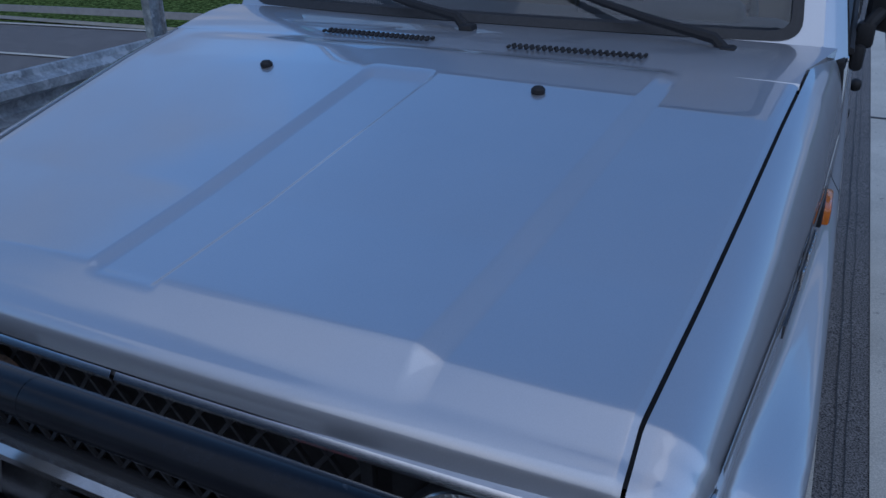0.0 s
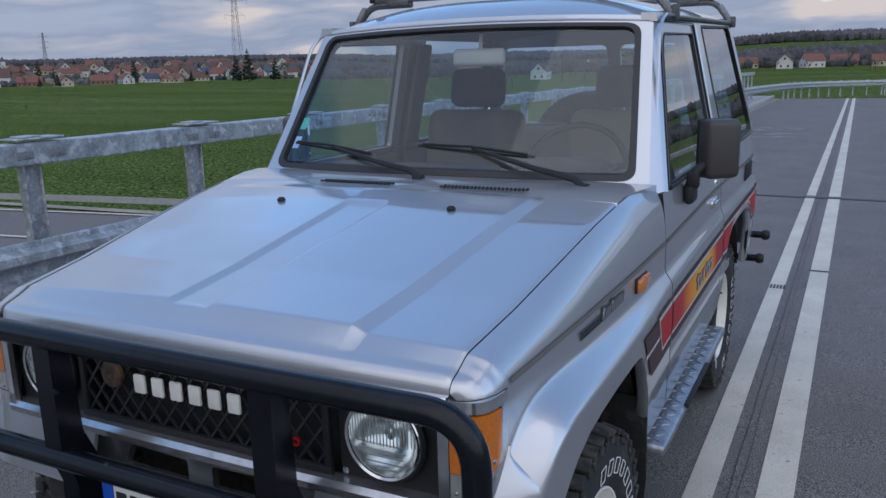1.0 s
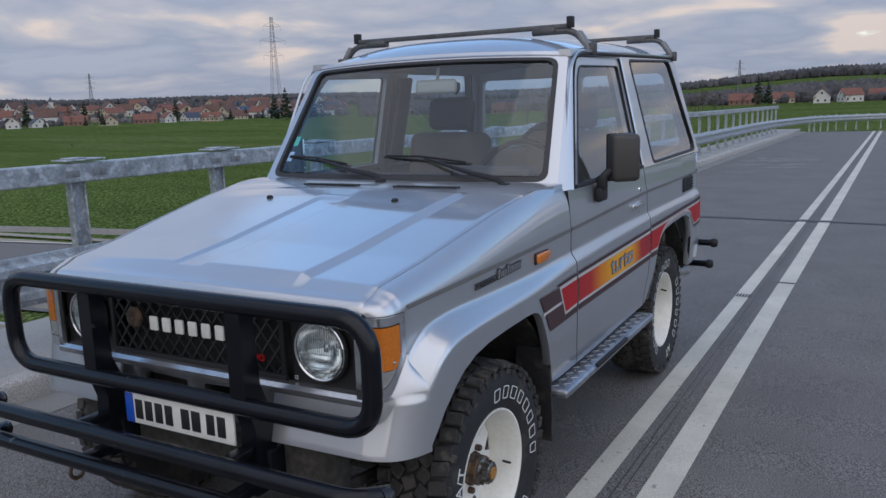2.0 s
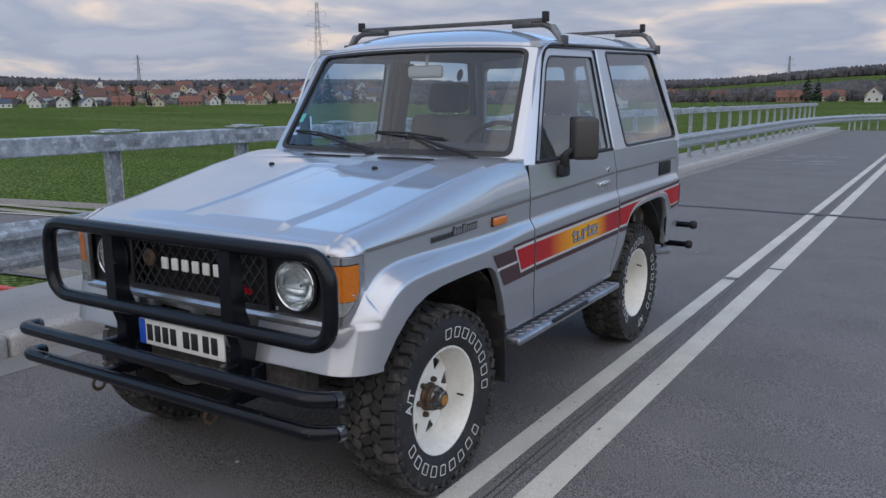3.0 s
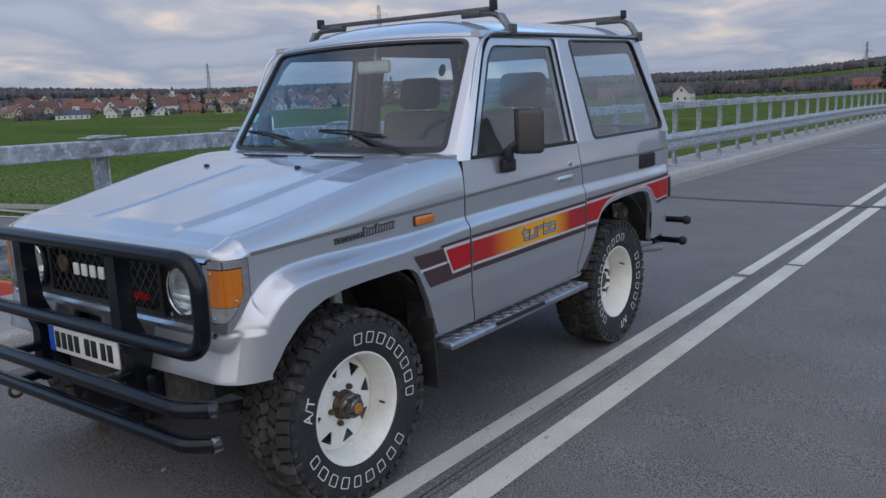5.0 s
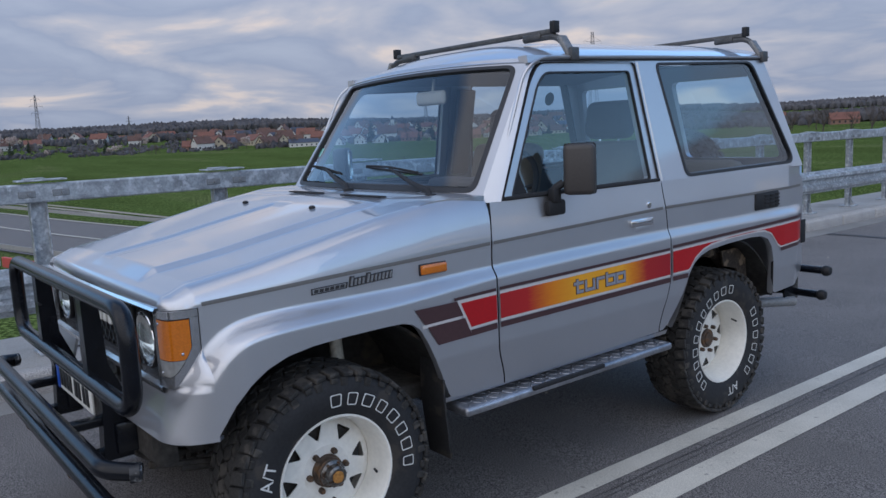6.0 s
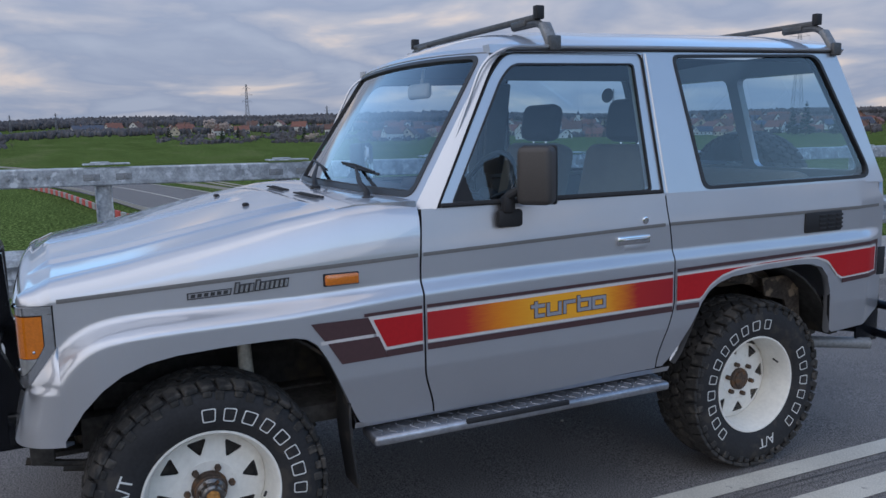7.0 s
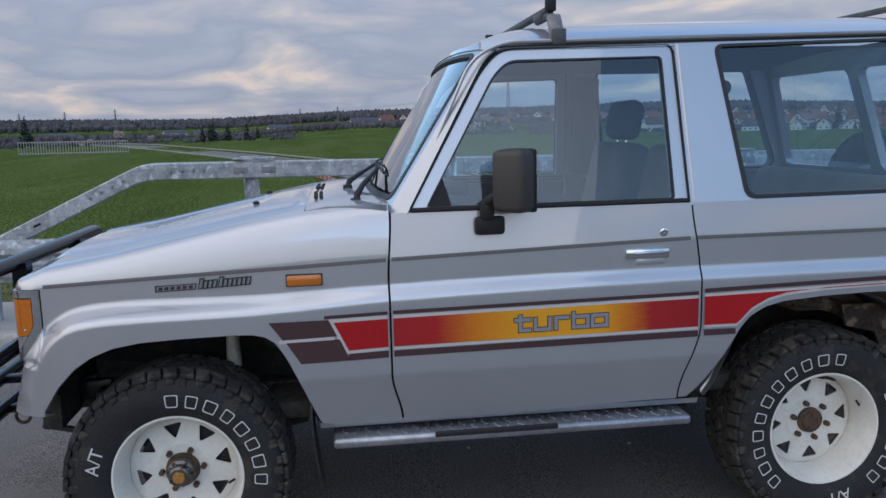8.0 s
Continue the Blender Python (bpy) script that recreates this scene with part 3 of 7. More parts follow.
def hood_z(y):
    """The height of the bonnet along the centre part."""
    return lerp_table([(-0.500, 0.997), (-0.499, 1.010), (-0.495, 1.0235), (-0.487, 1.0345), (-0.474, 1.0400), (-0.458, 1.0450), (-0.408, 1.0675), (-0.2, 1.102), (0.0, 1.144), (0.27, 1.199), (0.45, 1.228), (0.60, 1.243), (0.74, 1.247)], y)


SH = [Vector(p) for p in SHOULDER]
for _ in range(2):
    SH = [SH[0]] + [p.lerp(q, f) for p, q in zip(SH, SH[1:]) for f in (0.25, 0.75)] + [SH[-1]]


def shoulder_gap(y, z):
    """Signed distance from the shoulder line, above it positive."""
    p = Vector((y, z))
    best, sign = 9.0, 1.0
    for a, b in zip(SH, SH[1:]):
        d = b - a
        t = min(1.0, max(0.0, (p - a).dot(d) / d.dot(d)))
        g = (p - a - d * t).length
        if g < best:
            best, sign = g, 1.0 if d.x * (p.y - a.y) - d.y * (p.x - a.x) > 0 else -1.0
    return best * sign


def side_x(y, z):
    if y < -0.4 and z > 0.99:
        return lerp_table(NOSE_X, y)
    belt = lerp_table(BELT, y)
    up, low = lerp_table(UPPER_X, y), lerp_table(LOWER_X, y)
    x = low + (up - low) * smooth01((shoulder_gap(y, z) + 0.040) / 0.054)
    if z > belt:
        x -= (z - belt) * 0.12
    if z < 0.68:
        x -= (0.68 - z) * 0.10 * smooth01((y + 0.2) / 0.6)
    return x


def spread(a, b, n):
    return [a + (b - a) * i / n for i in range(n + 1)]


Z_LEVELS = sorted(set([round(v, 4) for v in spread(0.50, 1.25, 90)]))


def side_panel(name, y0, y1, bottom, top, parent, label="", n=40, extra=None, sgn=1, edge=None):
    """A stretch of the body's side between two height lines; edge(z) may move the ends."""
    rows = []
    for i in range(n + 1):
        u = i / n
        y = y0 + (y1 - y0) * u
        b, t = bottom(y), top(y)
        lv = [min(max(z, b), t) for z in Z_LEVELS]
        row = []
        for z in lv:
            yy = y + (edge(z, u) if edge else 0)
            row.append((sgn * side_x(yy, z), yy, z))
        if extra:
            row += [(sgn * px, py + (edge(pz, u) if edge else 0), pz) for px, py, pz in extra(y)]
        rows.append(row)
    ob = facing(part(name, sheet(rows), [M_PAINT, M_DARKGAP], parent, label, smooth=40), (sgn, 0, 0))
    # panel edges are coloured dark as gap shade; wing edges keep the paint
    thicken(ob, 0.014, -1).modifiers[0].material_offset_rim = 0 if name.startswith("fender") else 1
    return ob


def fender_top(y):
    """Over the shoulder from the side crease to the bonnet's edge."""
    belt = lerp_table(BELT, y)
    x0, z0 = side_x(y, belt), belt
    x1 = lerp_table(HOOD_X, y) + 0.006
    z1 = hood_z(y) - 0.003
    if y < -0.4:
        z0 = 1.004 + 0.0085 * smooth01((y + 0.430) / 0.03)
    z1 = max(z1, z0 + 0.002)
    out = []
    for k in range(1, 11):
        t = k / 10
        cx, cz = x0 - 0.010, z0 + (z1 - z0) * 0.90
        out.append((x0 * (1 - t) ** 2 + cx * 2 * t * (1 - t) + x1 * t * t, y, z0 * (1 - t) ** 2 + cz * 2 * t * (1 - t) + z1 * t * t))
    return out


for s in (1, -1):
    def door_lead(z, u):
        """The shut line of the door leans back at the foot."""
        return 0.032 * smooth01((0.68 - z) / 0.16) * smooth01(u * 3 - 2) + 0.012 * smooth01((z - 1.0) / 0.2) * smooth01(u * 3 - 2)
    side_panel("fender", -0.400, 0.712, lambda y: lerp_table(ARCH_F, y), lambda y: lerp_table(BELT, y), car, "silver front wing with flared wheel arch", 120, fender_top, s, door_lead)
    side_panel("fender_nose", -0.497, -0.3995, lambda y: 1.0035, lambda y: 1.004 + 0.0085 * smooth01((y + 0.430) / 0.03), car, "", 24, fender_top, s, None)


    def door_edge(z, u):
        front = 0.032 * smooth01((0.68 - z) / 0.16) + 0.012 * smooth01((z - 1.0) / 0.2)
        back = -0.075 * smooth01((0.80 - z) / 0.27) - 0.028 * smooth01((z - 0.95) / 0.27)
        return front * (1 - u) + back * u
    door = side_panel("door", 0.719, 1.787, lambda y: 0.512 + 0.014 * smooth01((y - 1.0) / 0.7), lambda y: 1.214, car, "closed silver door with side stripes", 44, None, s, door_edge)

    def quarter_edge(z, u):
        back = -0.075 * smooth01((0.80 - z) / 0.27) - 0.028 * smooth01((z - 0.95) / 0.27)
        return back * max(0.0, 1 - u * 8)
    side_panel("rear_quarter", 1.793, 3.045, lambda y: lerp_table(ARCH_R, y), lambda y: 1.214, car, "silver rear quarter panel with flared wheel arch", 64, None, s, quarter_edge)
    # rocker below the door
    rows = [[(s * x, y, z) for x, z in ((0.80, 0.517), (0.79, 0.495), (0.74, 0.475), (0.60, 0.47))] for y in spread(0.47, 1.80, 8)]
    part("sill", sheet(rows, flip=s > 0), M_PAINT, car)
    # lip turned in along the wheel arches
    for arch, ya, yb in ((ARCH_F, -0.40, 0.468), (ARCH_R, 1.815, 2.674)):
        pts = []
        for y in spread(ya, yb, 60):
            pts.append((y, lerp_table(arch, y)))
        rows = [[(s * (side_x(y, z) - d), y, z + h) for d, h in ((0.0, 0.0), (0.012, -0.004), (0.030, 0.0), (0.034, 0.012))] for y, z in pts]
        part("arch_lip", sheet(rows, flip=s < 0), M_PAINT, car)
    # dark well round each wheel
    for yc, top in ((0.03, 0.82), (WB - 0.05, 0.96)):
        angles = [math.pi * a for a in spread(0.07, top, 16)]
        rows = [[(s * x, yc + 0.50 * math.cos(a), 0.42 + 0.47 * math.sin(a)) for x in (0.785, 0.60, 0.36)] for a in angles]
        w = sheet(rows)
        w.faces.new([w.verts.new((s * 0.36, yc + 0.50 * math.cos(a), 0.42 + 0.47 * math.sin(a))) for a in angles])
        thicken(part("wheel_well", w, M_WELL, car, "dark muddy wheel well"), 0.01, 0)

# bonnet with its raised middle
XR_OUT = [(-0.40, -0.130), (0.25, -0.072)]
XR_IN = [(-0.42, 0.004), (0.25, 0.084)]
XL_IN = [(-0.41, 0.388), (0.40, 0.487)]
XL_OUT = [(-0.42, 0.423), (0.42, 0.522)]


def bulge(x, y):
    """Raised middle: a ramp on one side, a shallow closed channel on the other."""
    a, b = lerp_table(XR_OUT, y), lerp_table(XR_IN, y)
    c, d = lerp_table(XL_IN, y), lerp_table(XL_OUT, y)
    front = min(1.0, max(0.0, (y + 0.468) / 0.060))
    level = 0.014 * min(1, max(0, (d - x) / (d - c))) * min(1, max(0, (x + 0.66) / (a + 0.66)))
    wall = min(1, max(0, (x - a) / 0.026)) * min(1, max(0, (b - x) / 0.012))
    closed = smooth01((y + 0.425) / 0.02) * smooth01((0.27 - y) / 0.03)
    return (level * smooth01((0.43 - y) / 0.05) - 0.008 * wall * closed) * front


def bonnet_columns(y, hx):
    """Columns that follow the creases, so that they stay sharp."""
    a, b = lerp_table(XR_OUT, y), lerp_table(XR_IN, y)
    c, d = lerp_table(XL_IN, y), lerp_table(XL_OUT, y)
    stops = ((-hx, 3), (-hx * 0.985, 26), (a - 0.004, 1), (a, 4), (a + 0.026, 1), (a + 0.030, 6), (b - 0.016, 1), (b - 0.012, 3), (b, 1), (b + 0.004, 26), (c - 0.004, 1), (c, 5), (d, 1), (d + 0.004, 14), (hx * 0.985, 3), (hx, 0))
    out = []
    for (p, n), (q, m) in zip(stops, stops[1:]):
        out += [p + (q - p) * i / n for i in range(n)]
    return out + [hx]


ys = sorted(set([round(v, 4) for v in spread(-0.50, -0.36, 28) + spread(-0.36, 0.437, 50)]))
rows = []
for y in ys:
    hx = lerp_table(HOOD_X, y)
    row = []
    for xx in bonnet_columns(y, hx):
        x = xx / hx
        edge = 0.004 * smooth01((abs(x) - 0.98) / 0.02) ** 2
        crown = 0.012 * (1 - x * x)
        dy = 0.022 * (1 - x * x) * smooth01((-0.30 - y) / 0.2)
        row.append((xx, y - dy + 0.010, hood_z(y) + crown - edge + bulge(xx, y)))
    rows.append(row)
hood = part("bonnet", sheet(rows, flip=True), M_PAINT, car, "silver bonnet with a raised middle and sharp creases", smooth=60)
thicken(facing(hood, (0, 0, 1)), 0.014, -1)
rows = []
for x in spread(-1, 1, 24):
    dy = 0.022 * (1 - x * x)
    rows.append([(x * 0.655, -0.489 - dy + yy, zz) for yy, zz in ((0.0, 1.006), (0.001, 0.996), (0.012, 0.990), (0.05, 0.992))])
part("bonnet_lip", sheet(rows), M_PAINT, car)
for s in (1, -1):
    b = lathe([(0.002, 0.0), (0.013, 0.0), (0.013, 0.006), (0.008, 0.011), (0.0, 0.012)], 14)
    bmesh.ops.transform(b, matrix=pose(s * 0.300, 0.250, hood_z(0.240) + 0.010 + bulge(s * 0.300, 0.240), 0, -90, 0), verts=b.verts)
    part("washer_nozzle", b, M_PLASTIC, car, "small black washer nozzle")

# black strip sunk beside the bonnet, colouring in the shade of the joint
for s in (1, -1):
    rows = [[(s * (lerp_table(HOOD_X, y) + dx), y, hood_z(y) - 0.016) for dx in (-0.02, 0.014)] for y in spread(-0.47, 0.44, 20)]
    part("bonnet_gap", sheet(rows, flip=s < 0), M_DARKGAP, car)

# cowl between bonnet and windscreen
rows = [[(x * (lerp_table(HOOD_X, y) + 0.035 * smooth01((y - 0.5) / 0.2)), y - 0.02 * (1 - x * x), z - 0.006 * x * x * x * x) for x in spread(-1, 1, 30)] for y, z in ((0.447, 1.222), (0.455, 1.232), (0.52, 1.243), (0.62, 1.247), (0.72, 1.247))]
thicken(facing(part("cowl", sheet(rows), M_PAINT, car, "silver cowl panel with two vent grilles"), (0, 0, 1)), 0.02, -1)
for x0, x1 in ((-0.30, -0.035), (0.155, 0.43)):
    b = bmesh.new()
    for k in range(22):
        x = x0 + (x1 - x0) * k / 21
        for dy in (0, 0.020):
            rbox(0.0075, 0.014, 0.006, 0.002, (x + dy * 0.2, 0.492 + dy - 0.02 * (1 - (x / 0.72) ** 2), 1.2405 + 0.004), 1, b)
    part("cowl_vent", b, M_DARKGAP, car, "row of small dark vent slots")

# windscreen surface


def screen(u, v, d=0.0):
    hw = 0.748 + (0.668 - 0.748) * v
    y = 0.708 + (1.050 - 0.708) * v - 0.045 * (1 - u * u) * (1 - 0.4 * v) + 0.02 * abs(u) ** 4
    z = 1.222 + (1.752 - 1.222) * v + 0.02 * (1 - u * u) * v
    nrm = Vector((u * 0.10, -0.84, 0.54)).normalized()
    return Vector((u * hw, y, z)) + nrm * d


def screen_loop(u0, v0, v1, rad):
    return round_loop([(-u0, v0), (u0, v0), (u0, v1), (-u0, v1)], rad, 6)


def dense(loop, n=6):
    out = []
    for i in range(len(loop)):
        a, b = loop[i - 1], loop[i]
        k = max(1, int((b - a).length / 0.12))
        out += [a + (b - a) * j / k for j in range(k)]
    return out


def screen_ring(name, outer, inner, mat, d0, d1, label=""):
    o, i = dense(outer), dense(inner)
    return part(name, plate(o, [i], lambda u, v, d: screen(u, v, d0 + d), d1 - d0), mat, car, label)


L_BODY = screen_loop(1.0, 0.0, 1.02, 0.02)
L_SEAL = screen_loop(0.945, 0.045, 0.968, 0.075)
L_GLASS = screen_loop(0.915, 0.078, 0.944, 0.06)
screen_ring("screen_frame", L_BODY, L_SEAL, M_PAINT, -0.03, 0.0, "silver windscreen surround and pillars")
screen_ring("screen_seal", L_SEAL, L_GLASS, M_SEAL, -0.03, 0.003, "black rubber windscreen seal")
rows = [[screen(u * 0.915, 0.095 + 0.85 * v, -0.008) for u in spread(-1, 1, 24)] for v in spread(0, 1, 12)]
ws = part("windscreen", sheet(rows), M_WSCREEN, car, "clear windscreen glass reflecting the sky", smooth=180)
ws.visible_shadow = False

# greenhouse sides


def glass_x(z):
    return 0.797 - (z - 1.214) * 0.215


def side_place(s, off):
    return lambda u, v, d: (s * (glass_x(v) + off - d), u, v)


M_DOORLOOP = round_loop([(0.795, 1.216), (1.055, 1.668), (1.125, 1.742), (1.728, 1.752), (1.752, 1.216)], [0.01, 0.10, 0.09, 0.03, 0.01], 6)
M_DOORGLASS = round_loop([(0.848, 1.228), (1.095, 1.655), (1.150, 1.706), (1.690, 1.714), (1.704, 1.228)], [0.015, 0.07, 0.06, 0.02, 0.015], 6)
Q_OUT = [(1.758, 1.205), (1.735, 1.765), (2.815, 1.785), (2.88, 1.62), (3.02, 1.205)]
Q_GLASS = round_loop([(1.972, 1.232), (1.893, 1.742), (2.690, 1.760), (2.935, 1.238)], [0.035, 0.03, 0.05, 0.07], 6)
Q_SEAL = round_loop([(1.958, 1.218), (1.878, 1.752), (2.702, 1.770), (2.952, 1.224)], [0.04, 0.035, 0.055, 0.08], 6)
R_OUT = [(1.06, 1.742), (1.742, 1.748), (1.742, 1.786), (1.06, 1.772)]
DOOR_FRONT = [(1.20, 0.786), (1.216, 0.790), (1.60, 1.007), (1.668, 1.046), (1.70, 1.066), (1.735, 1.100), (1.77, 1.16)]
for s in (1, -1):
    part("roof_rail", plate([Vector(p) for p in R_OUT], [], side_place(s, 0.0), 0.05), M_PAINT, car, "silver rail above the door")
    rows = []
    for v in spread(-0.02, 1.03, 24):
        p0 = screen(s, v)
        p2 = Vector((s * (glass_x(p0.z) - 0.002), lerp_table(DOOR_FRONT, p0.z) - 0.004, p0.z))
        p1 = Vector((p0.x * 0.35 + p2.x * 0.65, p0.y * 0.50 + p2.y * 0.50, p0.z))
        rows.append([p0 * (1 - t) ** 2 + p1 * (2 * t * (1 - t)) + p2 * t * t for t in spread(0, 1, 8)])
    thicken(facing(part("pillar", sheet(rows), M_PAINT, car, "silver windscreen pillar", smooth=60), (s, -0.3, 0)), 0.02, -1)
    part("door_frame", plate(M_DOORLOOP, [M_DOORGLASS], side_place(s, -0.006), 0.035), M_PAINT, car, "silver window frame of the door")
    inner = [p + (Vector((1.3, 1.47)) - p).normalized() * 0.006 for p in M_DOORGLASS]
    part("window_seal", plate([p + (p - Vector((1.3, 1.47))).normalized() * 0.002 for p in M_DOORGLASS], [inner], side_place(s, -0.003), 0.012), M_SEAL, car, "black window seal")
    g = part("door_window", pane(inner, side_place(s, -0.011)), M_WIN, car, "tinted closed side window")
    g.visible_shadow = False
    part("quarter_frame", plate([Vector(p) for p in Q_OUT], [Q_SEAL], side_place(s, 0.002), 0.05), M_PAINT, car, "silver rear side panel round the long window")
    part("window_seal", plate(Q_SEAL, [Q_GLASS], side_place(s, 0.005), 0.05), M_SEAL, car, "black rubber seal of the long rear side window")
    g = part("quarter_window", pane(Q_GLASS, side_place(s, -0.006)), M_WIN, car, "tinted long rear side window")
    g.visible_shadow = False
    rows = [[(s * (glass_x(z) + o), y - 0.024 * (z - 1.216) / 0.536 + e, z) for o, e in ((-0.010, 0.0), (0.004, 0.020))] for z, y in ((1.216, 1.754), (1.40, 1.754), (1.752, 1.754))]
    thicken(part("pillar_edge", sheet(rows, flip=s < 0), M_PAINT, car, "pale edge of the middle pillar"), 0.004, 0)
    # dark shut line, drip rail with a black tube painted in as its shade
    part("shut_line", plate([p + (p - Vector((1.3, 1.47))).normalized() * 0.0045 for p in M_DOORLOOP], [M_DOORLOOP], side_place(s, 0.0015), 0.03), M_DARKGAP, car)
    part("drip_rail", tube(bend([(s * 0.745, 0.80, 1.245), (s * 0.700, 1.02, 1.71), (s * 0.690, 1.13, 1.766), (s * 0.683, 1.75, 1.776), (s * 0.680, 2.86, 1.792)], 0.10), 0.0065, 6), M_PAINT, car)
    part("drip_shadow", tube(bend([(s * 0.694, 1.12, 1.750), (s * 0.691, 1.30, 1.757), (s * 0.686, 1.75, 1.764), (s * 0.682, 2.83, 1.780)], 0.10), 0.0035, 6), M_DARKGAP, car)
    # inner door card and armrest
    part("door_card", rbox(0.035, 0.98, 0.66, 0.02, (s * 0.755, 1.25, 0.87)), M_INTERIOR, car, "grey-brown inner door trim")
    part("side_trim", rbox(0.03, 1.15, 0.28, 0.02, (s * 0.76, 2.42, 1.06)), M_INTERIOR, car, "grey inner trim of the load space")
    part("inner_pillar", rbox(0.03, 0.13, 0.50, 0.012, (s * 0.665, 1.83, 1.47), turn=Matrix.Rotation(-s * 0.21, 4, "Y")), M_INTERIOR, car)
    # belt between door window and door skin
    part("belt_moulding", tube([(s * 0.798, 0.80, 1.222), (s * 0.799, 1.75, 1.222)], 0.008, 6), M_DARKGAP, car)

# roof, springing from the head of the windscreen


def roof_at(x, y):
    ze = lerp_table([(1.035, 1.758), (1.2, 1.772), (1.75, 1.782), (2.86, 1.797)], y)
    crown = 0.100 * smooth01((y - 0.90) / 0.55) * (1 - 0.10 * smooth01((y - 2.6) / 0.3))
    hw = lerp_table([(1.035, 0.672), (1.2, 0.690), (2.86, 0.684)], y)
    return Vector((x * hw, y + (0.03 * (1 - x * x) if y > 2.85 else 0), ze + crown * (1 - abs(x) ** 3.0)))


rows = []
for k in range(9):
    t = k / 8
    row = []
    for x in spread(-1, 1, 40):
        a, b = screen(x, 0.985, 0.004), roof_at(x, 1.34)
        p = a.lerp(b, t)
        p.z = a.z + (b.z - a.z) * (1 - (1 - t) ** 1.9)
        row.append(p)
    rows.append(row)
rows += [[roof_at(x, y) for x in spread(-1, 1, 40)] for y in spread(1.40, 2.86, 24)]
roof = part("roof", sheet(rows, flip=True), M_PAINT, car, "silver roof panel", smooth=60)
thicken(facing(roof, (0, 0, 1)), 0.02, -1)
rows = [[(x * 0.66, y, 1.735 + 0.05 * (1 - x * x)) for x in spread(-1, 1, 12)] for y in spread(1.10, 2.80, 8)]
part("headliner", sheet(rows), M_HEADLINER, car, "pale grey headliner")

# tail
rows = [[(x * lerp_table([(0.55, 0.77), (1.2, 0.79), (1.79, 0.66)], z), y + 0.02 * (1 - x * x), z) for x in spread(-1, 1, 16)] for z, y in ((0.58, 3.02), (0.95, 3.045), (1.20, 3.03))]
thicken(facing(part("tail_panel", sheet(rows), M_PAINT, car, "silver tail panel"), (0, 1, 0)), 0.02, -1)
t_out = [(-0.775, 1.19), (0.775, 1.19), (0.66, 1.79), (-0.66, 1.79)]
t_holes = [round_loop([(-0.70, 1.25), (0.02, 1.25), (0.02, 1.70), (-0.61, 1.70)], 0.04), round_loop([(0.09, 1.25), (0.70, 1.25), (0.61, 1.70), (0.09, 1.70)], 0.04)]
part("tail_frame", plate([Vector(p) for p in t_out], t_holes, lambda u, v, d: (u, 3.03 - (v - 1.2) * 0.34 - d, v), 0.04), M_PAINT, car, "silver tail door frames")
for h in t_holes:
    g = part("rear_window", pane(h, lambda u, v, d: (u, 3.025 - (v - 1.2) * 0.34 - d, v)), M_WIN, car, "tinted tail window")
    g.visible_shadow = False
for s in (1, -1):
    part("tail_lamp", rbox(0.085, 0.03, 0.20, 0.012, (s * 0.735, 3.05, 0.83)), M_REDLENS, car, "red tail lamp")
    part("side_marker", rbox(0.006, 0.05, 0.13, 0.003, (s * 0.806, 3.025, 0.84)), M_PLASTIC, car)
# ---- front end ----


def front_y(x):
    """The bowed line of the nose, seen from above."""
    return -0.476 - 0.012 * (1 - (x / 0.74) ** 2)


